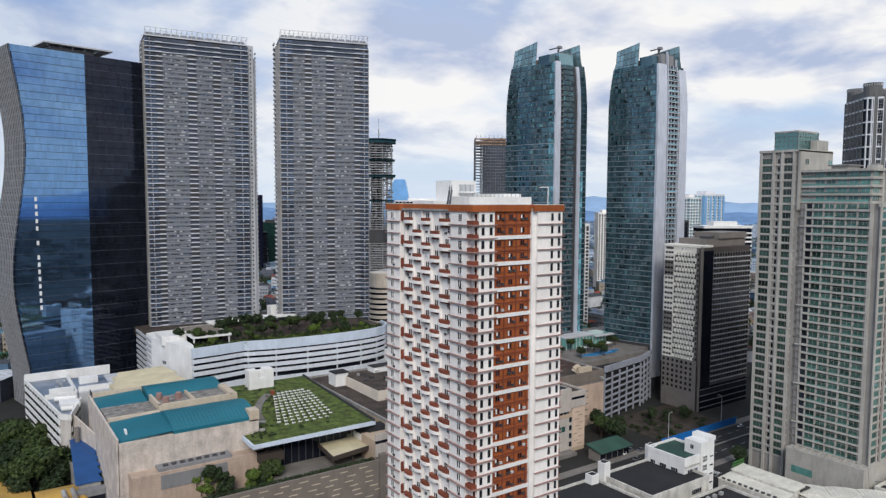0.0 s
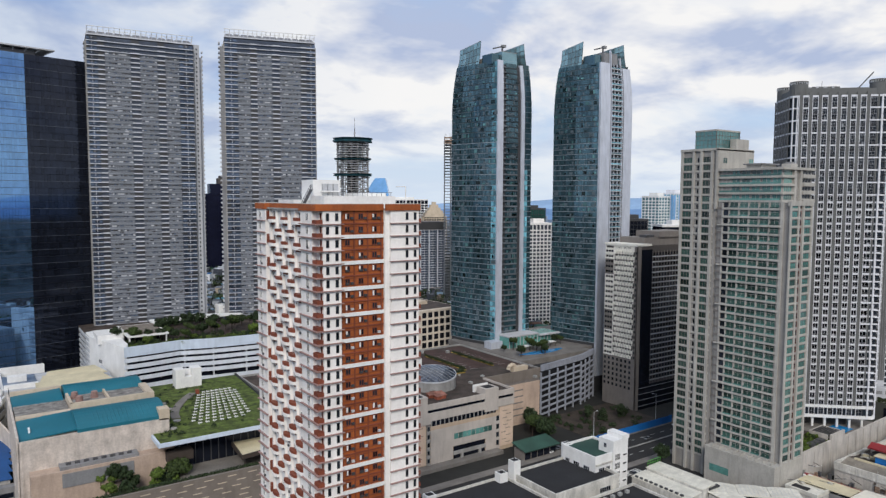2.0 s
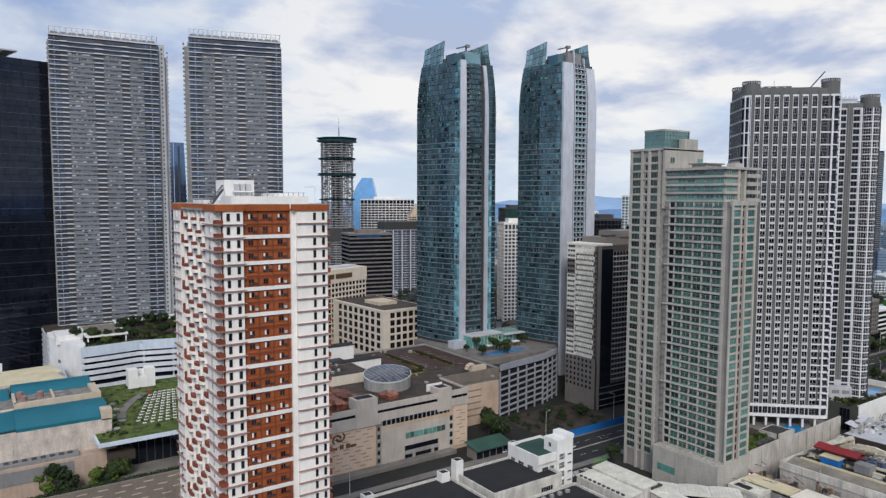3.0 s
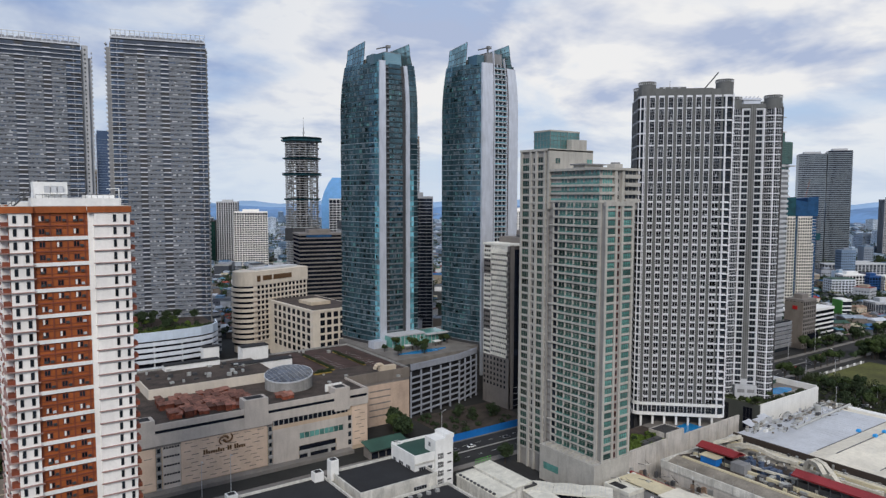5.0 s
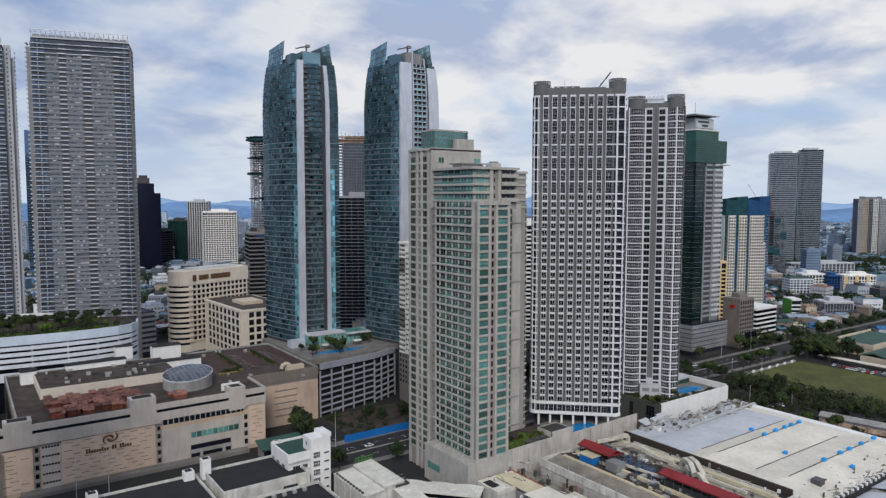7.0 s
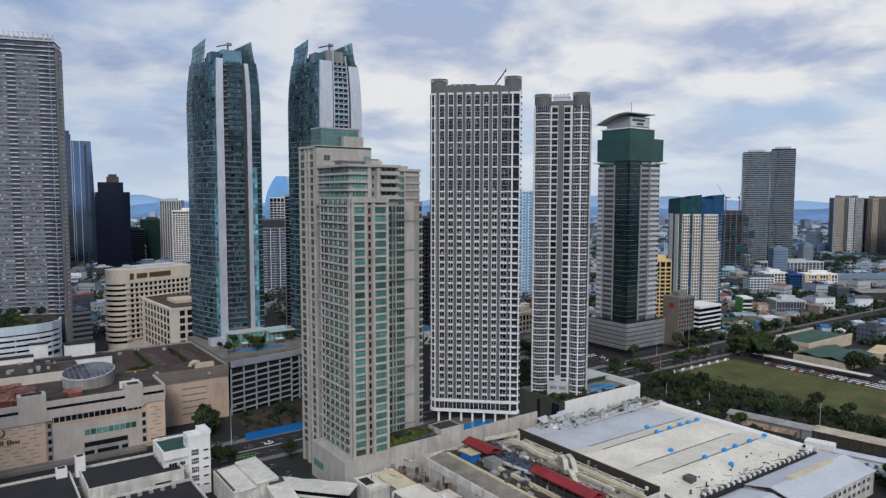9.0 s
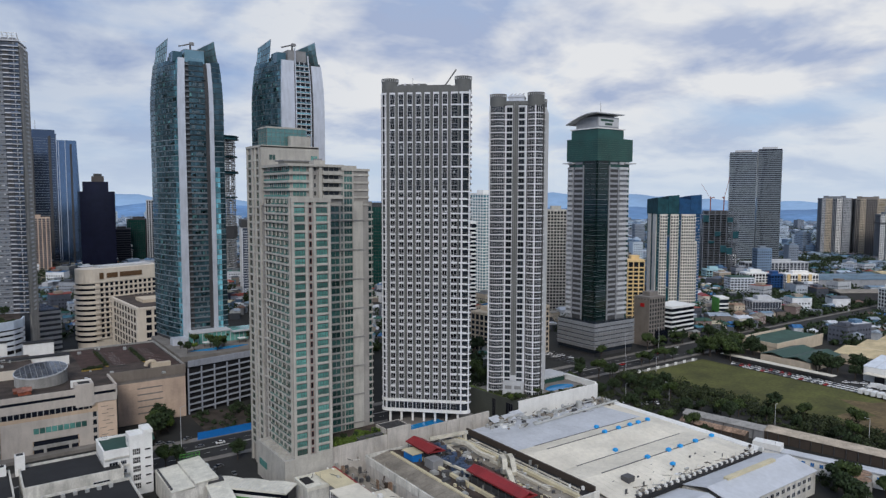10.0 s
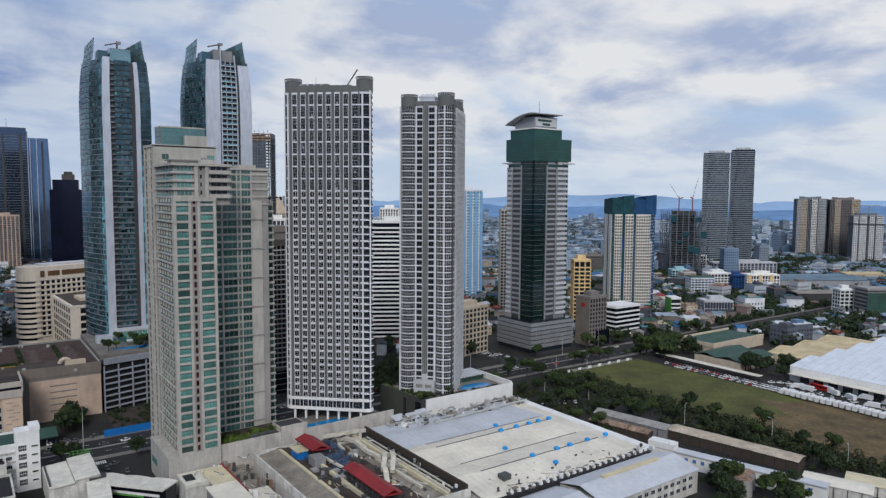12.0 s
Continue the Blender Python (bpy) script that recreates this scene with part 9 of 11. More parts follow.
# ---- hotel and neighbours behind the mall ----
def hotel():
    t = thing("hotel", 263.5, 460.7, 0, 20.0, "cream hotel slab with a rounded balcony end", "hotel")
    W, D, H = 66.0, 20.0, 62.5
    r = 10.0
    outline = [(r, 0), (W, 0), (W, D), (r, D)] + arc(r, r, r, 90, 270, 12)[1:-1]
    b = Build(HOTELCREAM)
    b.prism(outline, 0, H)
    b.put("wall", t)
    grow = lambda s: [(W / 2 + (x - W / 2) * (1 + s / W * 2), D / 2 + (y - D / 2) * (1 + s / D * 2)) for x, y in outline]
    b = Build(HOTELCREAM)
    b.prism(grow(0.5), H - 9.5, H + 1.5)
    band = b.put("sign_band", t, "plain cream top band")
    zs = [8 + 4.1 * k for k in range(11)]
    cup = arc(r, r, r + 1.6, 95, 275, 12) + [(r, r)]
    for z in zs:
        b = Build(HOTELCREAM)
        b.prism(cup, z, z + 2.2)
        b.put("end_balcony", t, "rounded end balcony")
    b = Build(GLASSBLACK)
    b.prism(arc(r, r, r + 0.3, 100, 262, 12) + [(r, r)], 6, H - 10)
    b.put("end_glass", t)
    f = side(0, 0, 0)
    windows(t, f, [(14 + 4.1 * i, 2.4) for i in range(13)], [z + 1.1 for z in zs], 2.5, BROWN, GLASSBLACK, 0, 0.12)
    bands(t, f, HOTELCREAM, 12, W, zs, 0.5, 0.6)
    b = Build(GOLD)
    for x0, x1 in ((18, 27), (29, 48)):
        b.box(x0, x1, -0.9, -0.5, H - 6.0, H - 2.2)
    b.box(12.2, 15.4, -0.9, -0.5, H - 6.6, H - 1.8)
    b.put("sign_lettering", band, "bronze lettering bars")
    box("roof_plant", t, LIGHTGREY, 16, 60, 5, 16, H + 1.5, H + 3.0, "grey roof plant")
    a = thing("annexe", 286.5, 386.0, 0, 4, "plain cream annexe with rows of square windows", "building")
    box("wall", a, HOTELCREAM, 0, 40, 0, 70, 0, 41.0)
    box("parapet", a, HOTELCREAM, -0.3, 40.3, -0.3, 70.3, 41.0, 42.3)
    windows(a, side(0, 70, -90), [(11 + 7.6 * i, 4.2) for i in range(8)], [9.5 + 5.4 * k for k in range(6)], 3.8, BROWN, GLASSBLACK, 1, 0.12)
    windows(a, side(0, 0, 0), [(8 + 5.4 * i, 3.6) for i in range(6)], [9.5 + 5.4 * k for k in range(6)], 3.8, BROWN, GLASSBLACK, 1, 0.12)
    box("roof_top", a, ROOFGREY, 2, 38, 2, 68, 42.3, 42.7)
    box("roof_room", a, SAND, 10, 26, 20, 40, 42.7, 45)
    g = thing("low_office", 240.0, 470.0, 0, 12, "grey banded low office block", "building")
    box("core", g, GLASSSMOKE, -40, 8, 0, 40, 0, 34, "dark glass")
    for k in range(8):
        box("floor_band", g, LIGHTGREY, -40.5, 8.5, -0.5, 40.5, 3 + 4 * k, 5 + 4 * k)


hotel()


# ---- background towers ----
def tower(label, cx, cy, w, d, h, rz, wall, glass, fh=3.3, style="grid", bay=3.2, crown=None, name="background_tower", z0=0.0):
    t = thing(name, cx, cy, 0, rz, label, "tower")
    x0, x1, y0, y1 = -w / 2, w / 2, -d / 2, d / 2
    box("core", t, glass, x0 + 0.4, x1 - 0.4, y0 + 0.4, y1 - 0.4, 0, h, "glazed core")
    n = int(h / fh)
    bh = {"grid": 1.2, "bands": 1.5, "glass": 0.4, "piers": 0.7}[style]
    b = Build(wall)
    b.box(x0, x1, y0, y1, 0, bh)
    me = b.mesh("floor_band")
    if n <= 30 and cx < 700 and cy < 700:
        for k in range(n):
            part("floor_band", me, None, t, "", Matrix.Translation((0, 0, z0 + fh * k)))
    else:
        b = Build(wall)
        for k in range(n):
            b.box(x0, x1, y0, y1, z0 + fh * k, z0 + fh * k + bh)
        b.put("floor_band", t, kind="stuff")
    b = Build(wall)
    for m, ln in ((side(x0, y0, 0), w), (side(x0, y1, -90), d), (side(x1, y0, 90), d)):
        k = max(2, int(ln / bay))
        wd = {"grid": 0.9, "bands": 0.0, "glass": 0.12, "piers": 1.5}[style]
        if wd:
            for i in range(k + 1):
                u = ln * i / k
                b.box(max(0, u - wd / 2), min(ln, u + wd / 2), -0.25, 0.4, 0, h, 0, m)
    if b.v:
        b.put("pier", t, kind="stuff")
    box("parapet", t, wall, x0 - 0.2, x1 + 0.2, y0 - 0.2, y1 + 0.2, h - 0.6, h + 1.4)
    if crown != "none":
        box("roof_room", t, wall, x0 * 0.5, x1 * 0.5, y0 * 0.5, y1 * 0.5, h + 1.4, h + 5)
    return t


def frame_tower(label, cx, cy, w, d, h, rz, mat, fh, netted=0.0, net=None, crane=True):
    """A bare concrete frame under construction."""
    t = thing("tower_under_construction", cx, cy, 0, rz, label, "tower")
    x0, x1, y0, y1 = -w / 2, w / 2, -d / 2, d / 2
    box("core", t, DARKGREY, x0 * 0.55, x1 * 0.55, y0 * 0.5, y1 * 0.5, 0, h, "dark concrete core")
    n = int(h / fh)
    b = Build(mat)
    for k in range(n):
        b.box(x0, x1, y0, y1, fh * k, fh * k + 0.55)
    b.put("floor_slab", t, kind="stuff")
    b = Build(mat)
    for i in range(7):
        for j in (0, 1):
            x, y = x0 + 0.8 + (w - 1.6) * i / 6, (y0 + 0.8, y1 - 0.8)[j]
            b.box(x - 0.5, x + 0.5, y - 0.5, y + 0.5, 0, h)
    for j in range(1, 5):
        for x in (x0 + 0.8, x1 - 0.8):
            y = y0 + d * j / 5
            b.box(x - 0.5, x + 0.5, y - 0.5, y + 0.5, 0, h)
    b.put("column", t, kind="stuff")
    if net:
        box("safety_net", t, net, x0 - 0.8, x1 + 0.8, y0 - 0.8, y1 + 0.8, h * (1 - netted), h + 3, "safety net wrap")
    if crane:
        c = Build(STEEL)
        c.tube((2, 0, h), (2, 0, h + 16), 0.7, 6)
        c.tube((2, 0, h + 15), (-6, 4, h + 42), 0.5, 6)
        c.put("tower_crane", t, "slim tower crane")
    return t


# construction tower with net collars
def round_frame(cx, cy, rad, h, rz):
    """An eight-sided bare concrete frame, open to the sky between its slabs."""
    t = thing("tower_under_construction", cx, cy, 0, rz, "round-topped concrete tower under construction with green nets", "tower")
    ring = lambda k: [(rad * k * math.cos(radians(22.5 + 45 * i)), rad * k * math.sin(radians(22.5 + 45 * i))) for i in range(8)]
    b = Build(DARKGREY)
    b.prism(ring(0.36), 0, h - 6)
    b.put("core", t, "dark concrete core")
    b, c, rr = Build(LIGHTGREY), Build(CONCRETE), random.Random(41)
    for k in range(int(h / 3.5)):
        b.prism(ring(1.0 + rr.uniform(-0.02, 0.03)), 3.5 * k, 3.5 * k + 0.6)
        for i in range(10):
            a = rr.uniform(0, 6.28)
            c.box(rad * 0.8 * math.cos(a), rad * 0.8 * math.cos(a) + rr.uniform(1, 5), rad * 0.8 * math.sin(a), rad * 0.8 * math.sin(a) + rr.uniform(1, 4), 3.5 * k + 0.6, 3.5 * k + rr.uniform(1.4, 3.4))
    b.put("floor_slab", t, kind="stuff")
    for k, n in ((0.94, 2), (0.62, 1)):
        pts = ring(k)
        for i in range(8):
            p, q = pts[i], pts[(i + 1) % 8]
            for j in range(n):
                x, y = p[0] + (q[0] - p[0]) * j / n, p[1] + (q[1] - p[1]) * j / n
                c.box(x - 0.5, x + 0.5, y - 0.5, y + 0.5, 0, h)
    c.put("column", t, kind="stuff")
    for z, k, d in ((h - 4, 1.2, 5.5), (h - 30, 1.13, 1.8), (h - 54, 1.17, 3.5), (h - 90, 1.08, 2.0)):
        net = Build(NET)
        net.prism(ring(k), z, z + d * 0.4)
        net.solid([(x, y, z) for x, y in ring(1.0)] + [(x, y, z + d) for x, y in ring(k + 0.03)], [(i, (i + 1) % 8, 8 + (i + 1) % 8, 8 + i) for i in range(8)])
        net.put("net_collar", t, "dark green net collar")
    base = Build(DARKGREY)
    base.prism(ring(1.04), 58, 76)
    base.put("wrapped_base", t, "dark netted lower storeys")
    m = Build(STEEL, LIGHTGREY)
    m.tube((3, 0, h), (3, 0, h + 17), 0.6, 6)
    m.box(1.6, 4.4, -1, 1, h + 8, h + 11, 1)
    m.tube((3, 0, h + 17), (3, 0, h + 32), 0.22, 5)
    m.put("mast", t, "slim steel mast")
    m = Build(STEEL)
    for x, y in ring(0.96):
        m.tube((x, y, h), (x, y, h + 2.5), 0.2, 5)
    m.put("starter_bar", t, kind="stuff")


round_frame(507, 907, 25.5, 208, -32)
frame_tower("brown concrete tower under construction behind the glass twins", 513, 637, 46, 24, 193, -34, SPANDREL, 3.4, 0.0, None, False)
grey_frame = bpy.data.objects["tower_under_construction.001"]
box("facade", grey_frame, GLASSSMOKE, -14, 17.0, -12.4, -11.9, 0, 184, "dark glazed facade")
b = Build(LIGHTGREY, MIDGREY)
for k in range(54):
    b.box(-14, 17.0, -12.7, -12.4, 3.4 * k, 3.4 * k + (0.8 if k < 30 else 0.25), 0 if k < 30 else 1)
    b.box(17.0, 23.6, -13.0, 12.4, 3.4 * k, 3.4 * k + 0.5, 1)
for i in range(11):
    b.box(-13.8 + 3.0 * i, -13.6 + 3.0 * i, -12.6, -12.4, 100, 184, 1)
b.put("facade_line", grey_frame, "thin pale floor lines", kind="stuff")
b = Build(RUST, STEEL)
for k in range(3):
    b.box(-22.6, 22.6, -12.6, -12.2, 184.5 + 3 * k, 186.2 + 3 * k, 0)
for i in range(9):
    b.tube((-21 + 5 * i, -11, 193), (-21 + 5 * i, -11, 196.5), 0.2, 5, 1)
b.put("formwork", grey_frame, "rusty formwork at the top storeys")
tower("dark grey banded office block with a blue edge", 392, 604, 46, 34, 84, -12, TAUPE, GLASSBLACK, 4.2, "bands")
box("blue_fascia", bpy.data.objects["background_tower"], NETBLUE, -16, 10, -17.8, -17.3, 81.5, 84, "dark blue roof fascia")
tower("white residential block with small windows", 489, 1080, 54, 40, 96, -20, CREAM, GLASS, 3.6, "grid", 4.0)
tower("blue-grey and white striped tower", 486, 1192, 36, 28, 112, -25, LIGHTGREY, GLASSBLACK, 3.8, "piers", 4.0)
tower("dark teal glass tower in the distance", 455, 1210, 32, 30, 78, -30, DARKGREY, GLASSGREEN, 4, "glass")
tower("dark blue office tower in the distance", 420, 1180, 30, 30, 62, -10, DARKGREY, GLASSBLACK, 4, "bands")
tower("white gridded office block in the distance", 652, 1009, 92, 40, 118, -28, WHITE, GLASSBLACK, 4.4, "grid", 6.0)
t = tower("black and white apartment tower with a dark crown", 503, 714, 56, 30, 82, -14, LIGHTGREY, GLASSNIGHT, 3.1, "glass", 5.2)
b = Build(BLUEWHITE)
for u in (-27.9, -17.0, -5.6, 5.6, 17.0, 27.0):
    b.box(u, u + 0.9, -15.9, -14.6, 0, 82)
for k in range(26):
    for u in (-26.0, -15.0, -4.0, 7.5, 18.5):
        b.box(u, u + 5.0, -16.0, -14.6, 3.1 * k, 3.1 * k + 0.55)
b.put("balcony_edge", t, "white balcony edges and posts", kind="stuff")
box("dark_crown", t, DARKGREY, -28.4, 28.4, -15.4, 15.4, 82.2, 92, "dark crown storeys")
b, lines = Build(GLASSSAIL, GLASSDUSK), Build(SKYBLUE)
levels = [0] + [108 + 7.0 * k for k in range(8)]
edge = [-24 + (max(0, z - 104) / 53) ** 2 * 20 for z in levels]
for (z0, z1), (e0, e1) in zip(zip(levels, levels[1:]), zip(edge, edge[1:])):
    f0, f1 = (23 - (max(0, z - 90) / 67) ** 2 * 9 for z in (z0, z1))
    b.solid(((e0, -15, z0), (f0, -15, z0), (f0, 15, z0), (e0, 15, z0), (e1, -15, z1), (f1, -15, z1), (f1, 15, z1), (e1, 15, z1)), (QUADS[2], QUADS[3], QUADS[4], QUADS[1]))
    b.solid(((e0, -15, z0), (e0, 15, z0), (e1, 15, z1), (e1, -15, z1)), ((0, 3, 2, 1),), 1)
for k in range(12):
    lines.box(-23 + max(0, k - 4) * 2.6, 22.6 - max(0, k - 1) * 0.85, -15.3, -15.0, 100 + 4.6 * k, 100.3 + 4.6 * k)
sail = thing("sail_shaped_tower", 650, 1085, 0, -34, "bright blue glass tower with a curved sail-shaped top", "tower")
b.put("glass_body", sail)
lines.put("floor_line", sail, kind="stuff")
t = tower("brown and cream stepped tower with a peaked top", 645, 895, 36, 30, 92, -25, SAND, GLASS, 3.4, "grid", 4.0, "none")
for k in range(5):
    box("peak_step", t, SAND, -16 + 3.2 * k, 16 - 3.2 * k, -14 + 2.6 * k, 14 - 2.6 * k, 92.6 + 4.6 * k, 97.2 + 4.6 * k, "stepped cream roof storey")
tower("cream tower between the glass twins", 470, 462, 22, 18, 98, -20, CREAM, GLASSSMOKE, 3.4, "grid", 3.6)
tower("dark teal glass office tower", 636, 655, 30, 28, 108, -20, DARKGREY, GLASSGREEN, 4.2, "glass")
tower("black apartment tower with thin pale floor lines", 434, 484, 36, 20, 122, -34, PODGREY, GLASSBLACK, 3.2, "glass", 6.0)
t = tower("white and sky-blue residential tower", 713, 490, 37, 24, 127.6, 0, GRIDWHITE, GLASSPALE, 3.4, "grid", 4.2)
for i, u in enumerate((-18.9, -9.5, -1.0, 7.5, 15.5)):
    box("blue_stripe", t, SKYBLUE, u, u + 3.2, -12.7, -12.2, 0, 126, "sky-blue painted stripe")
for u in (-11.8, -3.0, 6.0):
    box("blue_stripe", t, SKYBLUE, -18.95, -18.5, u, u + 3.4, 0, 126, "sky-blue painted stripe")
tower("white and sky-blue residential tower", 686, 496, 20, 24, 124, 0, WHITE, GLASSPALE, 3.4, "grid", 4.2)
# twin-bodied glass tower and its dark neighbours far to the west
t = thing("glass_office_tower", 323.8, 1167, 0, -6, "dusky blue glass office tower with a leaning lower wing", "tower")
b = Build(GLASSDUSK)
b.solid(((-56, 0, 0), (0, 0, 0), (0, 45, 0), (-56, 45, 0), (-54.5, 0, 222), (0, 0, 222), (0, 45, 222), (-54.5, 45, 222)), QUADS)
b.box(-53, -2, 1, 44, 222, 228)
b.put("main_body", t, "dusky blue curtain wall")
b = Build(GLASSWING)
b.solid(((0, 3, 0), (36, 3, 0), (36, 42, 0), (0, 42, 0), (0, 3, 212), (29, 3, 212), (29, 42, 212), (0, 42, 212)), QUADS)
b.put("leaning_wing", t, "lighter blue leaning wing")
for u0, u1, z1 in ((-36, -33, 214), (-12, -8, 218), (19, 22, 206)):
    box("dark_slot", t, DARKGREY, u0, u1, -0.4 if u0 < 0 else 2.4, 4, 0, z1, "dark vertical slot")
for u in (-54.6, -0.6, 2.4, 12.0):
    box("bright_edge", t, SILVER, u, u + 0.8, -0.6 if u < 0 else 2.5, 4, 0, 220 if u < 0 else 211, "bright vertical edge strip")
b = Build(BANDLIGHT)
for k in range(50):
    z = 8 + 4.2 * k
    b.box(-55.6 + z * 0.006, 0.1, -0.2, 45, z, z + 0.35)
b.put("floor_line", t, kind="stuff")
b = Build(STEEL)
b.tube((-30, 20, 228), (-30, 20, 244), 0.4, 6, 0, 0.1)
b.put("antenna", t)
t = thing("glass_office_tower", 216.4, 1178.3, 0, -6, "blue glass office tower behind the grey slabs", "tower")
box("body", t, GLASSWING, 0, 46, 0, 40, 0, 226, "blue curtain wall")
for u in (11, 30):
    box("dark_slot", t, DARKGREY, u, u + 3, -0.4, 2, 0, 214, "dark vertical slot")
b = Build(BANDLIGHT)
for k in range(50):
    b.box(-0.2, 46.2, -0.2, 40.2, 8 + 4.2 * k, 8.35 + 4.2 * k)
b.put("floor_line", t, kind="stuff")
t = tower("dark violet stepped office tower", 373, 1106, 50, 40, 126, -9, GLASSVIOLET, GLASSVIOLET, 4.2, "glass", 3.4, "none")
box("setback", t, GLASSVIOLET, -21, 16, -18, 18, 127, 143, "dark stepped top")
box("setback", t, BROWN, -8, 10, -10, 10, 143, 152, "red-brown top storeys")
box("crown_block", t, DARKGREY, -5, 7, -8, 8, 152, 156, "dark plant storey")
tower("cream and brown striped residential tower in the distance", 279, 1101, 49, 24, 86, -5, WALLBEIGE, GLASSSMOKE, 3.3, "piers", 5.2)
tower("slim ochre residential tower in the distance", 279, 1284, 18, 20, 164, -5, YELLOWROOF, GLASS, 3.3, "piers", 3.6)
tower("low white office block", 416, 1190, 44, 34, 32, -8, WHITE, GLASSBLACK, 3.6, "bands")
t = frame_tower("netted residential tower with white balconies", 831, 342, 46, 34, 119, -34, CREAM, 3.3, 0.0, None, False)
for i, (u, w, z1, mt) in enumerate(((-23.8, 11.6, 121.0, NET), (-12.0, 11.4, 122.5, NET), (-0.4, 12.0, 120.5, NETBLUE), (11.8, 12.0, 123.0, NETBLUE))):
    b = Build(mt)
    b.solid(((u, -18.4, 103), (u + w, -18.4, 103), (u + w, 17.8, 103), (u, 17.8, 103), (u, -18.4, z1), (u + w, -18.4, z1 - 2.2 + 3.4 * (i % 2)), (u + w, 17.8, z1), (u, 17.8, z1 - 2)), QUADS)
    b.put("safety_net", t, "dark safety net wrap")
box("net_wrap", t, NET, -23.2, 1.0, -17.0, 17.2, 0, 112, "dark teal safety net wrap")
box("net_wrap", t, NETBLUE, 1.0, 23.2, -17.0, 17.2, 0, 112, "blue safety net wrap")
for u0, u1, n, z1 in ((-21.0, -13.2, 3, 103), (-9.6, -1.0, 3, 103), (2.2, 17.4, 6, 103), (17.4, 19.6, 1, 74)):
    stack = box("balcony_column", t, STACK, u0, u1, -19.0, -16.8, 0, z1, "white balcony stack")
    # Empty openings are dark grey panels, the shade inside painted on.
    b = Build(DARKGREY, STACK)
    p = (u1 - u0) / n
    for k in range(int(z1 / 3.3) - 1):
        z = 2.6 + 3.3 * k
        for i in range(n):
            b.box(u0 + p * (i + 0.16), u0 + p * (i + 0.8), -19.06, -18.9, z + 0.75, z + 2.85)
        b.box(u0 - 0.2, u1 + 0.2, -19.35, -18.9, z, z + 0.45, 1)
    b.put("opening", t, "dark panels painted for shade in unglazed openings", kind="stuff")
for i in range(5):
    box("net_panel", t, NETBLUE if i % 2 else NET, -12.8, -9.8, -17.5, -17.0, 6 + 19 * i, 22 + 19 * i, "dark teal net panel")
box("side_wall", t, STACK, -24, -23.2, -15.0, -4.0, 0, 103, "sand-white side wall")
box("side_wall", t, STACK, -24, -23.2, 3.0, 13.0, 0, 103, "sand-white side wall")
t = frame_tower("grey concrete tower under construction with red cranes", 1157, 505, 58, 40, 100, -30, GREYCLAD, 3.6, 0.0, None, False)
rn = random.Random(12)
for i in range(7):
    u, z = -29 + 9.67 * rn.randrange(6), 3.6 * rn.randrange(2, 24)
    box("safety_net", t, NET, u, u + 9.4, -20.5, -20.2, z, z + 3.6 * rn.randrange(1, 4), "dark green safety net sheet")
b = Build(HUTWALL)
for x, dx, dz in ((-8, -14, 20), (14, 10, 30)):
    b.tube((x, 0, 100), (x, 0, 122), 0.9, 6)
    b.tube((x, 0, 119), (x + dx, 4, 122 + dz), 0.28, 6)
    b.tube((x, 0, 119), (x - dx * 0.4, -2, 121), 0.8, 6)
b.put("tower_crane", t, "slim red tower cranes")
for i, (dx, w2, hh) in enumerate(((-23, 46, 203), (22, 40, 208))):
    t = thing("rippled_tower", 1397 + dx * 0.56, 581 - dx * 0.82, 0, -56, "tall grey residential tower with rippling balconies", "tower", "rippled twin towers")
    box("core", t, GLASSBLACK, -w2 / 2 + 0.5, w2 / 2 - 0.5, -17, 18, 0, hh, "dark glazed core")
    b = Build(BANDLIGHT)
    for k in range(int(hh / 3.5)):
        z = 3.5 * k
        c = -w2 * 0.3 + 3.5 * math.sin(z / 23.0) + 1.2 * math.sin(z / 9.0)
        g = 0.7 + 0.6 * math.sin(z / 31.0 + 1)
        b.box(-w2 / 2, c - g - 2, -18.2, 18.2, z, z + 2.1)
        b.box(c - g - 2, c + g + 2, -17.9, 17.9, z, z + 1.6)
        b.box(c + g + 2, w2 / 2, -18.2, 18.2, z, z + 2.0)
    b.put("balcony_band", t, kind="stuff")
    box("roof_room", t, LIGHTGREY, -w2 * 0.3, w2 * 0.3, -12, 12, hh, hh + 4)
def striped_tower(label, cx, cy, w, d, h, rz, body, stripes):
    """A slab whose front is split into upright stripes of balconies: (start, end, paint)."""
    t = tower(label, cx, cy, w, d, h, rz, body, GLASSBLACK, 3.4, "grid", 3.0)
    for u0, u1, paint in stripes:
        b = Build(paint)
        n = max(1, int((u1 - u0) / 2.4))
        for i in range(n + 1):
            u = u0 + (u1 - u0) * i / n
            b.box(u - 0.3, u + 0.3, -d / 2 - 1.0, -d / 2 - 0.2, 0, h + 2)
        for k in range(int(h / 3.4) + 1):
            b.box(u0, u1, -d / 2 - 1.0, -d / 2 - 0.2, 3.4 * k, 3.4 * k + 1.5)
        b.put("balcony_stripe", t, kind="stuff")
    for u in (-w * 0.3, w * 0.28):
        b = Build(body)
        b.prism(arc(u, 0, 5, 0, 330, 11), h + 1.4, h + 6)
        b.put("roof_cap", t, "rounded roof cap")
    return t


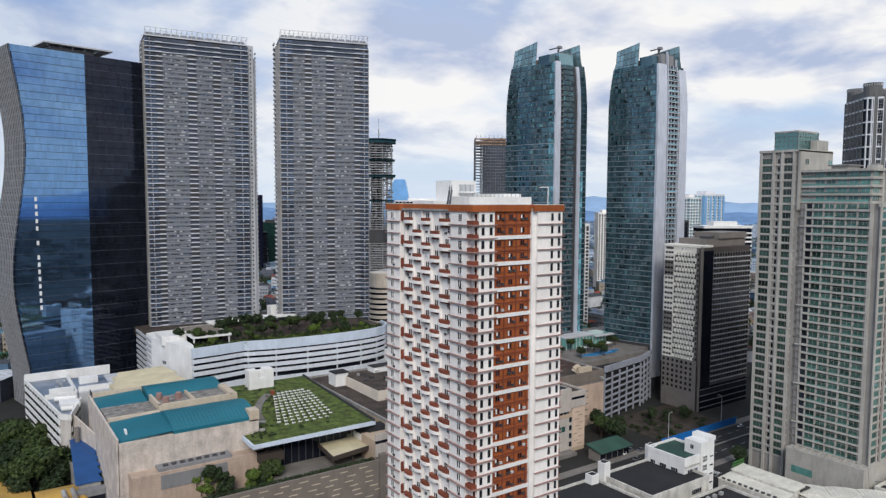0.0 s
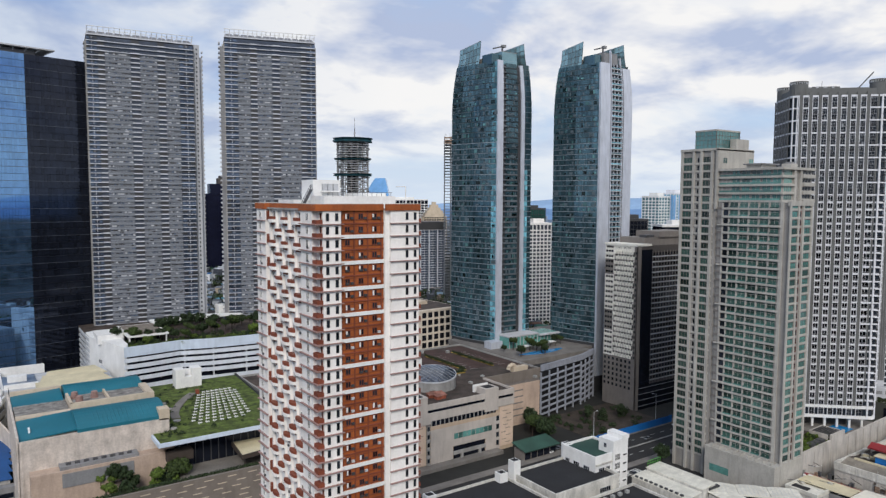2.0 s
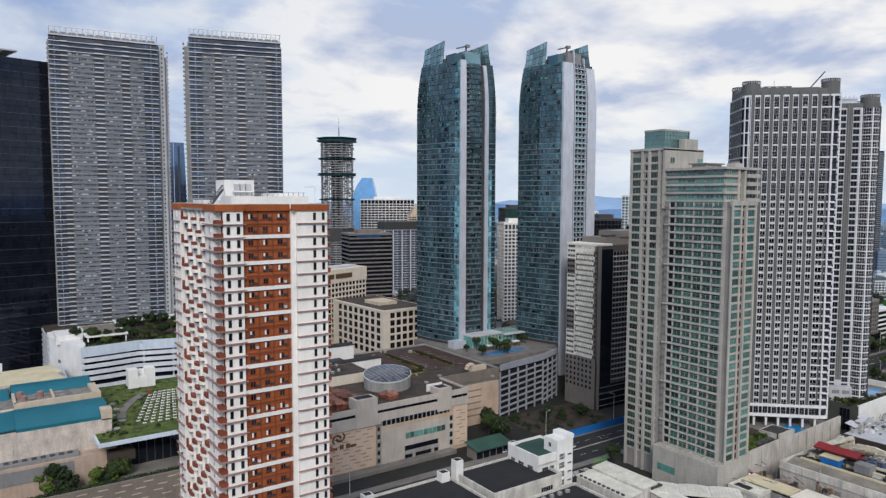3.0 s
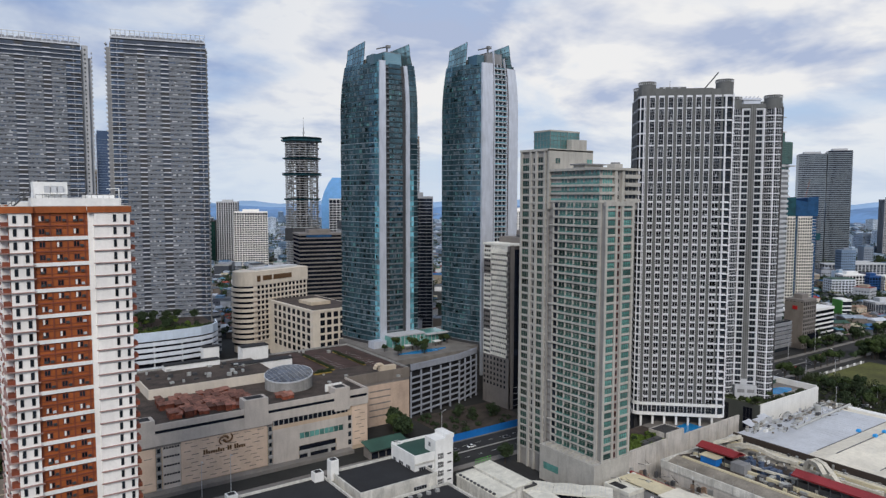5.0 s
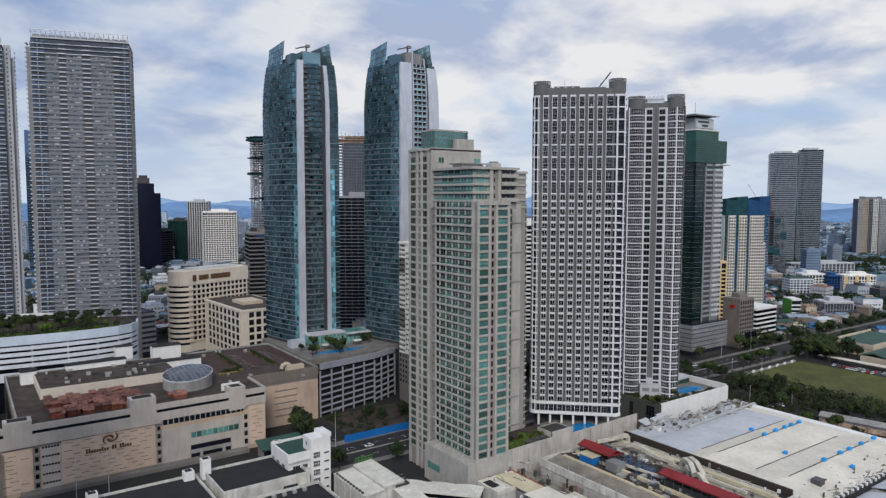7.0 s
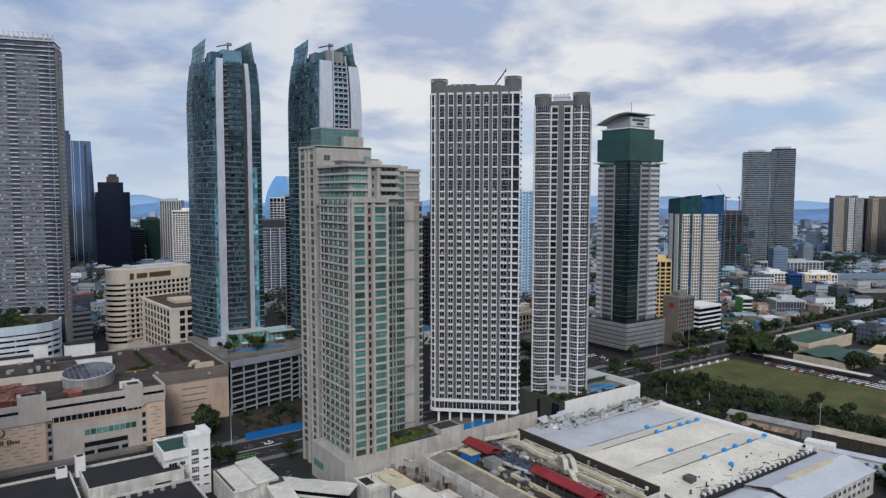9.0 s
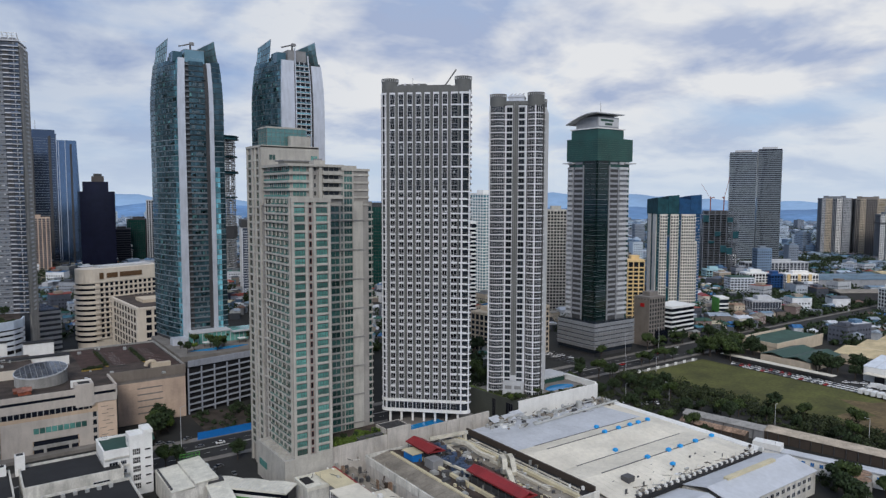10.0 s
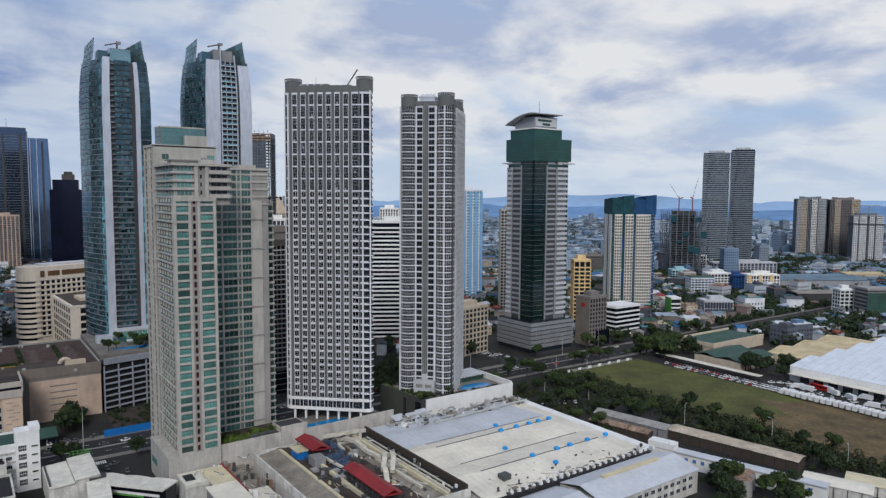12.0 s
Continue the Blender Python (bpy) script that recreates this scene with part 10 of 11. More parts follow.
striped_tower("cream and grey residential tower with upright stripes", 1663, 564, 54, 40, 118, -52, GREYCLAD, ((-27, -22, LIGHTGREY), (-20, -9, SAND), (0, 9, CREAM), (12, 25, LIGHTGREY)))
striped_tower("dark brown residential tower with sand-coloured stripes", 1690, 512, 52, 40, 117, -52, TAUPE, ((-18, -9, SAND), (12, 25, SAND)))
t = striped_tower("white tower under construction with a yellow crane", 1627, 440, 50, 36, 88, -52, GREYCLAD, ((-25, -18, WHITE), (-14, -4, WHITE), (2, 9, WHITE), (13, 24, WHITE)))
box("net_collar", t, DARKGREY, -27, 27, -20, 20, 72, 73.6, "dark safety collar")
b = Build(YELLOW)
b.tube((4, 0, 88), (4, 0, 108), 0.7, 6)
b.tube((-22, 3, 107), (22, -3, 108), 0.5, 6)
b.put("tower_crane", t, "slim yellow tower crane")
tower("white office slab with dark glass between towers", 534, 350, 42, 22, 99, -30, WHITE, GLASSBLACK, 3.6, "bands")
tower("dark blue glass tower far behind the white towers", 790, 682, 28, 24, 120, -34, BLUEDARK, GLASSNIGHT, 4.0, "glass", 3.0, "none")
tower("dark glass office tower between towers", 517, 392, 26, 24, 103, -30, DARKGREY, GLASSBLACK, 3.8, "glass")
tower("cream residential tower with arched roof", 690, 622, 24, 22, 104, -34, CREAM, GLASSSMOKE, 3.3, "piers", 3.4)
tower("cream residential tower with arched roof", 718, 602, 24, 22, 104, -34, CREAM, GLASSSMOKE, 3.3, "piers", 3.4)
tower("slim grey-beige residential tower far off", 700, 392, 20, 20, 107, -34, STONE, GLASS, 3.3, "grid", 3.2)
tower("ochre-yellow mid-rise block by the office tower", 686, 276, 15, 14, 64, -34, YELLOWWALL, GLASS, 3.6, "grid", 4.0)
t = tower("brown-grey hotel block with a small red emblem", 652, 231, 20, 15, 39, 0, TAUPE, GLASS, 3.4, "grid", 3.0)
box("blank_wall", t, TAUPEWALL, -10.5, -9.9, -7.6, 7.6, 0, 38, "blank brown-grey end wall")
box("emblem", t, CARRED, -10.8, -10.5, -3.0, 1.0, 32, 35, "red emblem")
box("base", t, GLASSBLACK, -2, 12.4, -9.2, 0, 0, 12, "black glazed base")
tower("white office block with dark window bands", 706, 248, 32, 22, 25, 0, WHITE, GLASSBLACK, 4.0, "bands", crown="none")
tower("cream mid-rise block beside the side street", 545, 262, 30, 18, 36, 10, SAND, GLASS, 4.0, "grid", 4.0)
tower("cream mid-rise block beside the side street", 530, 290, 26, 18, 30, 10, SAND, GLASS, 4.0, "grid", 4.0)
BLOCKS = [(1072, 326, 26), (1038, 367, 20), (1050, 347, 14), (988, 357, 20), (1088, 461, 18), (1253, 461, 56), (1197, 564, 16), (1216, 553, 16), (1261, 556, 22), (1046, 591, 18), (1084, 614, 14), (864, 255, 20), (826, 278, 12), (784, 307, 24), (997, 189, 12), (1004, 160, 20), (1205, 330, 78), (1055, 250, 36), (1330, 318, 30)]
t = tower("cream apartment block with yellow balcony stripes", 1072, 326, 42, 18, 22, -33, CREAM, GLASS, 3.2, "grid", 3.6)
for u in (-20, -6, 8):
    box("yellow_stripe", t, YELLOWWALL, u, u + 4, -9.7, -9.2, 0, 23, "yellow painted stripe")
tower("white flat-roofed apartment block among low houses", 1038, 367, 30, 18, 22, -33, WHITE, GLASS, 3.4, "grid", 4.0)
tower("dark blue and brown apartment block", 1050, 347, 15, 18, 21, -33, BLUEDARK, GLASSBLACK, 3.2, "grid", 3.6)
t = tower("white apartment block with a green roof", 988, 357, 30, 18, 20, -33, BLUEWHITE, GLASS, 3.3, "grid", 4.0, "none")
box("green_roof", t, GREENFADE, -15.4, 15.4, -9.4, 9.4, 21.5, 22.3, "faded green roof sheet")
tower("turquoise and white low block", 1088, 461, 25, 18, 15, -33, TURQUOISE, GLASS, 3.4, "grid", 4.0)
tower("long grey and cream office slab in the distance", 1253, 461, 104, 20, 17, -32, LIGHTGREY, GLASSSMOKE, 3.8, "piers", 6.0)
tower("brown mid-rise block among low houses", 1197, 564, 24, 22, 28, -32, MAROON, GLASS, 3.6, "grid", 4.0)
tower("tan mid-rise block among low houses", 1216, 553, 21, 22, 26, -32, BEIGE, GLASS, 3.6, "bands", 4.0)
tower("white and grey stepped block in the distance", 1261, 556, 36, 20, 21, -32, WHITE, GLASSBLACK, 3.6, "piers", 6.0)
tower("dark brown block with rows of small windows", 1046, 591, 28, 20, 28, -32, TAUPE, GLASS, 3.4, "grid", 3.4)
tower("dark green glazed block in the distance", 1084, 614, 15, 18, 25, -32, DARKGREY, GLASSGREEN, 3.6, "glass", 3.4)
tower("slate-blue glazed low block", 864, 255, 30, 20, 15, -33, LIGHTGREY, GLASSSMOKE, 3.8, "glass", 3.0)
t = tower("white wall-like block with a green edge", 826, 278, 10, 16, 18, -33, WHITE, GLASS, 4, "bands", 4, "none")
box("green_edge", t, GREENFRAME, -5.6, -5.0, -8.4, 8.2, 0, 18.5, "green painted edge")
tower("low white block with a flat roof", 784, 307, 40, 16, 8, -33, WHITE, GLASS, 4, "grid", 4, "none")
t = tower("green-netted building under construction", 1004, 160, 32, 22, 28, -33, CONCRETE, DARKGREY, 4, "bands", 5, "none")
box("safety_net", t, GREENFADE, -16.4, 6.0, -11.6, -11.2, 0, 25, "green safety net")
tower("white mid-rise block with small windows", 997, 189, 15, 14, 24, -33, WHITE, GLASS, 4, "grid", 4)


def long_hall(label, cx, cy, w, d, h, rz, wall, roof):
    """A low hall with a shallow ridged sheet roof and standing seams."""
    t = thing("long_hall", cx, cy, 0, rz, label, "hall")
    box("wall", t, wall, -w / 2, w / 2, -d / 2, d / 2, 0, h)
    b = Build(roof)
    b.solid(((-w / 2 - 1, -d / 2 - 1, h), (w / 2 + 1, -d / 2 - 1, h), (w / 2 + 1, d / 2 + 1, h), (-w / 2 - 1, d / 2 + 1, h), (-w / 2 - 1, 0, h + 2.6), (w / 2 + 1, 0, h + 2.6)), ((3, 2, 1, 0), (0, 1, 5, 4), (1, 2, 5), (2, 3, 4, 5), (3, 0, 4)))
    n = int(w / 5)
    for i in range(n + 1):
        x = -w / 2 + w * i / n
        b.tube((x, -d / 2 - 1, h + 0.1), (x, 0, h + 2.7), 0.16, 4)
    b.put("roof", t)
    return t


long_hall("long low hall with a pale blue sheet roof", 1205, 330, 128, 72, 10, -33, PODGREY, PALEBLUEROOF)
long_hall("dark hall with a tan sheet roof", 1055, 250, 52, 30, 10, -33, DARKGREY, ROOFTAN)
long_hall("low hall with a sand-coloured roof", 1330, 318, 58, 34, 9, -33, SAND, YELLOWPALE)


# ---- city carpet, woods and hills ----
CITYSEED = random.Random(77)
TAKEN = [(-30, 300, 110, 480), (300, 480, -10, 320), (80, 250, 300, 520), (480, 690, -200, 230), (540, 640, 180, 300), (650, 772, -170, 184), (770, 830, -170, 118), (200, 420, 300, 500), (330, 420, 150, 320)]


def free(x, y, pad=0):
    return not any(a - pad < x < b + pad and c - pad < y < d + pad for a, b, c, d in TAKEN) and not (545 - pad < x < 566 + pad and y > 200) and not 180 < y < 220 and not (686 < x < 716 and y < 186) and not any(math.hypot(x - a, y - c) < r + pad for a, c, r in BLOCKS)


def city(name, count, rule, label, walls=HOUSES, roofs=ROOFS):
    b = Build(walls, roofs, GLASSSMOKE)
    for i in range(count):
        x, y, w, d, h = rule()
        if not free(x, y, 6):
            continue
        m = pose(x, y, 0, 0, 0, CITYSEED.choice((-34, -34, -20, 0, 8, 56)) + CITYSEED.uniform(-5, 5))
        b.box(-w / 2, w / 2, -d / 2, d / 2, 0, h, 0, m)
        if h < 14:
            k = CITYSEED.uniform(0.8, 2.4)
            b.solid(((-w / 2 - 0.5, -d / 2 - 0.5, h), (w / 2 + 0.5, -d / 2 - 0.5, h), (w / 2 + 0.5, d / 2 + 0.5, h), (-w / 2 - 0.5, d / 2 + 0.5, h), (-w / 2, 0, h + k), (w / 2, 0, h + k)), ((0, 1, 5, 4), (1, 2, 5), (2, 3, 4, 5), (3, 0, 4)), 1, m)
        else:
            b.box(-w / 2 + 0.3, w / 2 - 0.3, -d / 2 + 0.3, d / 2 - 0.3, h, h + 0.4, 1, m)
            b.box(-w / 4, w / 6, -d / 4, d / 5, h + 0.4, h + 3, 0, m)
            for z in range(2, int(h) - 2, 4):
                for k in range(int(w / 3.2)):
                    b.box(-w / 2 + 0.9 + 3.2 * k, -w / 2 + 2.5 + 3.2 * k, -d / 2 - 0.06, -d / 2 + 0.2, z, z + 1.6, 2, m)
                for k in range(int(d / 3.2)):
                    b.box(-w / 2 - 0.06, -w / 2 + 0.2, -d / 2 + 0.9 + 3.2 * k, -d / 2 + 2.5 + 3.2 * k, z, z + 1.6, 2, m)
    return tagged(b.put(name), label, "city", kind="stuff")


def near_rule():
    s = CITYSEED.uniform
    dist, ang = 330 + 900 * s(0, 1) ** 0.8, radians(s(-25, 100))
    x, y = 100 + dist * math.cos(ang) * 1.1, dist * math.sin(ang)
    big = s(0, 1)
    return x, y, s(5.5, 12) + (12 if big > 0.93 else 0), s(5.5, 11) + (8 if big > 0.93 else 0), s(3.5, 9) if big < 0.93 else s(11, 17)


def far_rule():
    s = CITYSEED.uniform
    dist, ang = 1150 + 3000 * s(0, 1) ** 0.9, radians(s(-12, 105))
    k = 1 + dist / 2600
    big = s(0, 1)
    return dist * math.cos(ang), dist * math.sin(ang), s(8, 16) * k, s(8, 15) * k, s(4, 9) * (1 if big < 0.9 else 2.4) + (s(10, 34) if big > 0.985 else 0)


def behind_rule():
    s = CITYSEED.uniform
    dist, ang = 160 + 1300 * s(0, 1), radians(s(160, 350))
    return 110 + dist * math.cos(ang), -80 + dist * math.sin(ang), s(10, 26), s(10, 22), s(5, 16) + (s(10, 60) if s(0, 1) > 0.92 else 0)


city("low_city", 4600, near_rule, "dense low houses with mixed coloured roofs")
# Far sprawl wears the palettes with painted haze.
city("far_city", 10000, far_rule, "sprawl of distant buildings painted haze-blue", FARHOUSES, FARROOFS)
# Unseen blocks added behind the camera to darken the mirror tower's reflection.
city("city_behind", 900, behind_rule, "unseen city blocks added behind the camera for reflections", CITYDARK, CITYDARK)


# nearer houses of the low quarter, each its own thing
rh = random.Random(90)
spots = []
while len(spots) < 64:
    x, y = rh.uniform(575, 900), rh.uniform(222, 400)
    if free(x, y, 3) and all(math.hypot(x - a, y - c) > 15 for a, c in spots) and not any(abs(x - a) < 26 and abs(y - c) < 26 for a, c in ((636, 655), (831, 342), (652, 231), (703, 246), (686, 276), (790, 262), (770, 305), (700, 392), (870, 470))):
        spots.append((x, y))
hues = [("white", WHITE), ("white", WHITE), ("cream", STACK), ("grey", PODGREY), ("sand-coloured", SAND), ("brown", MAROON)]
tops = [("rusty", RUST), ("red", REDROOF), ("grey", ROOFTAN), ("dark", ROOFDARK), ("green", GREENFADE), ("pale", ROOFCOOL), ("pale", ROOFCOOL), ("brown", RUSTTILE)]
for x, y in spots:
    (cn, wall), (rn, roof) = rh.choice(hues), rh.choice(tops)
    w, d, h, g = rh.uniform(9, 17), rh.uniform(8, 14), rh.uniform(5, 12), rh.uniform(1.2, 3.0)
    t = thing("house", x, y, 0, rh.choice((-34, -20, 0, 56)), cn + " low house with a " + rn + " pitched roof", "house", "houses of the low quarter")
    box("wall", t, wall, -w / 2, w / 2, -d / 2, d / 2, 0, h)
    b = Build(roof)
    b.solid(((-w / 2 - 0.6, -d / 2 - 0.6, h), (w / 2 + 0.6, -d / 2 - 0.6, h), (w / 2 + 0.6, d / 2 + 0.6, h), (-w / 2 - 0.6, d / 2 + 0.6, h), (-w / 2 + 1, 0, h + g), (w / 2 - 1, 0, h + g)), ((3, 2, 1, 0), (0, 1, 5, 4), (1, 2, 5), (2, 3, 4, 5), (3, 0, 4)))
    b.put("roof", t)
    windows(t, side(0, -d / 2, 0), [(-w / 3 + w / 3 * i, 1.4) for i in range(3)], [1.2 + 3.2 * k for k in range(int(h / 3.4))], 1.5, WHITE, GLASS, 1, 0.1, single=False)


def leaf_mesh(name, clumps, per, size, mat, seed):
    """A crown of small leaf cards gathered in clumps (x, y, z, radius)."""
    rg = np.random.default_rng(seed)
    c = np.repeat(np.array(clumps, float), per, axis=0)
    n = len(c)
    d = rg.normal(size=(n, 3))
    d /= np.linalg.norm(d, axis=1)[:, None]
    p = c[:, :3] + d * (c[:, 3:4] * rg.uniform(0.55, 1.05, (n, 1))) * np.array([1, 1, 0.8])
    a = rg.normal(size=(n, 3))
    a /= np.linalg.norm(a, axis=1)[:, None]
    e = np.cross(a, d)
    e /= np.maximum(1e-6, np.linalg.norm(e, axis=1))[:, None]
    s = size * rg.uniform(0.6, 1.3, (n, 1))
    v = np.stack([p - a * s, p + e * s * 0.6, p + a * s, p - e * s * 0.6], axis=1).reshape(-1, 3)
    me = bpy.data.meshes.new(name)
    me.from_pydata(v.tolist(), [], np.arange(4 * n).reshape(-1, 4).tolist())
    me.materials.append(mat)
    return me


def tree(x, y, z, seed, mat, h=9.0, rad=4.0, label="leafy dark green street tree"):
    rg = random.Random(seed)
    t = thing("tree", x, y, z, 0, label, "tree", "trees of the quarter")
    b = Build(BARK)
    b.tube((0, 0, 0), (0.2, 0.1, h * 0.5), 0.32, 8, 0, 0.2)
    tips = []
    for i in range(6):
        a = i * 1.05 + rg.uniform(-0.3, 0.3)
        q = (math.cos(a) * rad * 0.6, math.sin(a) * rad * 0.6, h * rg.uniform(0.62, 0.85))
        b.tube((0.15, 0.1, h * rg.uniform(0.3, 0.5)), q, 0.14, 5, 0, 0.05)
        tips.append(q)
    b.put("trunk", t)
    clumps = [(*q, rad * rg.uniform(0.32, 0.5)) for q in tips] + [(rg.uniform(-1, 1) * rad * 0.55, rg.uniform(-1, 1) * rad * 0.55, h * rg.uniform(0.55, 0.98), rad * rg.uniform(0.3, 0.5)) for _ in range(9)]
    part("crown", leaf_mesh("crown", clumps, 130, 0.5, mat, seed), None, t)
    return t


kinds = [tree(287, 176, 0, 1, LEAF), tree(264, 238, 0, 2, LEAFGREEN, 11, 4.6), tree(270, 234, 0, 3, LEAFLIGHT, 7, 3.2, "small light green garden tree")]
r = random.Random(31)


def plant(x, y, z=0.0, s=1.0, kind=None):
    k = kinds[kind if kind is not None else r.choice((0, 0, 1, 1, 2))]
    o = copy_thing(k, pose(x, y, z, 0, 0, r.uniform(0, 360)))
    v = s * r.uniform(0.8, 1.25)
    o.scale = (v, v, v * r.uniform(0.9, 1.1))


for x, y in ((266, 232), (271, 240), (268, 244), (262, 226), (273, 246), (257, 183), (262, 184)):
    plant(x, y, 0, 1.1, r.choice((0, 1)))
for i in range(26):
    plant(r.uniform(0, 18), r.uniform(315, 395), 0, 1.5, r.choice((0, 1)))
for x, y in ((22, 318), (26, 312), (30, 322), (18, 324), (21, 336), (24, 304), (28, 316), (33, 314), (16, 312), (12, 304), (20, 348)):
    plant(x, y, 0, 1.55, r.choice((0, 1)))
for i in range(9):
    plant(r.uniform(83, 93), r.uniform(239, 247), 14, 0.7, r.choice((0, 1, 2)))
for i in range(36):
    plant(94 + 3.0 * i + r.uniform(-1.5, 1.5), 374 + r.uniform(0, 22) + 6 * math.sin(i), 41.6, 0.72)
for i in range(12):
    plant(120 + 8 * i, r.uniform(395, 408), 41.6, 0.9, 0)
for i in range(12):
    plant(r.uniform(290, 318), r.uniform(278, 300), 29.2, 0.6)
for i in range(8):
    plant(r.uniform(322, 350), r.uniform(292, 316), 29.2, 0.5)
for i in range(14):
    plant(r.uniform(60, 84), r.uniform(238, 250), 17.6 if i % 2 else 14, 0.65, r.choice((0, 2)))
for i in range(16):
    plant(r.uniform(313, 346), r.uniform(128, 137), 13.6, 0.42, r.choice((2, 2, 0)))
for i in range(9):
    plant(r.uniform(418, 472), r.uniform(131, 137) if i % 2 else r.uniform(146, 160), 14.4, 0.42)
for i in range(24):
    plant(r.uniform(400, 540), r.uniform(176, 320), 0, 1.3, r.choice((0, 1)))
for i in range(24):
    plant(r.uniform(478, 566), r.uniform(60, 180), 0, 1.0, r.choice((0, 1)))
for i in range(14):
    plant(r.uniform(532, 566), r.uniform(-60, 90), 0, 0.95, r.choice((0, 1)))
for i in range(14):
    plant(r.uniform(455, 505), r.uniform(-40, 4), 0, 1.1, r.choice((0, 1)))
for i in range(26):
    plant(r.uniform(650, 690), r.uniform(150, 184), 0, 1.15, r.choice((0, 1)))
for i in range(10):
    plant(r.uniform(664, 690), r.uniform(78, 108), 0, 1.2, 0)
for i in range(24):
    plant(575 + 9 * i, r.choice((184, 214)), 0.2, 1.0, r.choice((0, 1)))


def thicket(name, spots, per, size, label, mat=LEAF, seed=5):
    ob = part(name, leaf_mesh(name, spots, per, size, mat, seed), None, None)
    return tagged(ob, label, "greenery", kind="stuff")


sp = []
for i in range(560):
    x = r.uniform(540, 567) if i % 4 else r.uniform(530, 566)
    q = r.random() ** 2
    sp.append((x, r.uniform(-60, 172), 0.6 + 3.0 * q, 1.2 + 2.6 * q))
thicket("undergrowth", sp, 90, 0.6, "dense scrub along the field edge", LEAFMID)
thicket("hedge", [(46 + 1.3 * i, 233.4, 19.6, 1.1) for i in range(64)], 70, 0.35, "clipped green hedge on the terrace wall", LEAF, 6)
thicket("shrubs", [(249.3 + 19 * (i % 2), 277 + 1.0 * (i // 2), 29.4, 0.8) for i in range(76)] + [(237 + 0.9 * i, 273, 29.4, 0.8) for i in range(11)], 40, 0.3, "rooftop planter shrubs", LEAF, 7)
thicket("shrubs", [(r.uniform(313, 338), r.uniform(126.8, 136), r.uniform(14.4, 16.2), r.uniform(0.9, 1.7)) for i in range(110)], 60, 0.35, "bright green terrace shrubs", LEAFLIGHT, 8)
thicket("shrubs", [(94 + 0.55 * i + r.uniform(-0.5, 0.5), 368.0 + r.uniform(0, 9), 42.4, r.uniform(0.9, 1.7)) for i in range(210)], 60, 0.35, "roof-garden shrubs", LEAFLIGHT, 9)
thicket("shrubs", [(86.5 + r.uniform(0, 7) + 30 * (i % 2) * r.random(), 249 + r.uniform(0, 76), 31.2, r.uniform(0.5, 1.3)) for i in range(130)], 50, 0.3, "low dark shrubs on the lawn roof", LEAF, 12)
thicket("shrubs", [(97 + r.uniform(0, 116), 369 + r.uniform(0, 16), 43.0, r.uniform(1.0, 2.0)) for i in range(120)], 60, 0.4, "dense dark roof-garden shrubs", LEAF, 13)
thicket("undergrowth", [(r.uniform(478, 491), r.uniform(0, 160), r.uniform(0.6, 1.8), r.uniform(1.0, 2.2)) if i % 2 else (r.uniform(493, 534), r.uniform(97, 168), r.uniform(0.6, 2.4), r.uniform(1.2, 2.6)) for i in range(260)], 70, 0.5, "weedy scrub beside the white hall", LEAFMID, 15)
sp = []
for i in range(46):
    x, y, s = 287 + 53 * r.random() ** 1.9, 218 + r.uniform(0, 34), r.uniform(0.7, 2.2)
    sp.append((x, y, s * 0.8, s))
    if i % 9 == 0:
        sp += [(x + r.uniform(-1.6, 1.6), y + r.uniform(-1.6, 1.6), r.uniform(2.5, 6.5), r.uniform(1.6, 2.6)) for _ in range(5)]
thicket("undergrowth", sp, 70, 0.45, "weedy scrub on the vacant lot", LEAF, 14)
sp = []
for i in range(6500):
    d, a = 480 + 2600 * r.random() ** 1.2, radians(r.uniform(-14, 100))
    x, y = d * math.cos(a), d * math.sin(a)
    if free(x, y, 4):
        s = r.uniform(3, 6) * (1 + d / 2500)
        for k in range(2):
            sp.append((x + r.uniform(-s, s), y + r.uniform(-s, s), s * 0.9, s))
for i in range(1500):
    x, y = r.uniform(590, 1150), r.uniform(216, 620)
    if free(x, y, 4):
        s = r.uniform(2.6, 5.2)
        sp.append((x, y, s * 0.9, s))
        sp.append((x + r.uniform(-s, s), y + r.uniform(-s, s), s * 0.8, s))
for i in range(420):
    x, y = r.uniform(772, 1000), r.uniform(60, 240)
    if free(x, y, 2):
        s = r.uniform(2.2, 4.4)
        sp.append((x, y, s * 0.9, s))
        sp.append((x + r.uniform(-s, s), y + r.uniform(-s, s), s * 0.8, s))
for i in range(1500):
    x, y = r.uniform(880, 1600), r.uniform(140, 600)
    if free(x, y, 3):
        s = r.uniform(3.0, 6.0)
        sp += [(x, y, s * 0.9, s), (x + r.uniform(-s, s) * 1.4, y + r.uniform(-s, s), s * 0.8, s)]
for i in range(160):
    x, y = 640 + 4.5 * i + r.uniform(-2, 2), r.choice((183.0, 214.5)) + r.uniform(-1, 1)
    s = r.uniform(2.0, 3.6)
    sp.append((x, y, s + 1.2, s))
thicket("grove", [(r.uniform(425, 500), r.uniform(180, 262), r.uniform(3.5, 8.0), r.uniform(2.6, 4.6)) for i in range(190)], 110, 0.6, "dark leafy grove behind the towers", LEAF, 16)
thicket("shrubs", [(r.uniform(416, 428), r.uniform(131, 150), 17.2, r.uniform(0.6, 1.3)) for i in range(60)] + [(r.uniform(428, 470), r.uniform(129.6, 135), 15.4, r.uniform(0.5, 1.1)) for i in range(90)], 60, 0.35, "podium terrace shrubs", LEAFMID, 17)
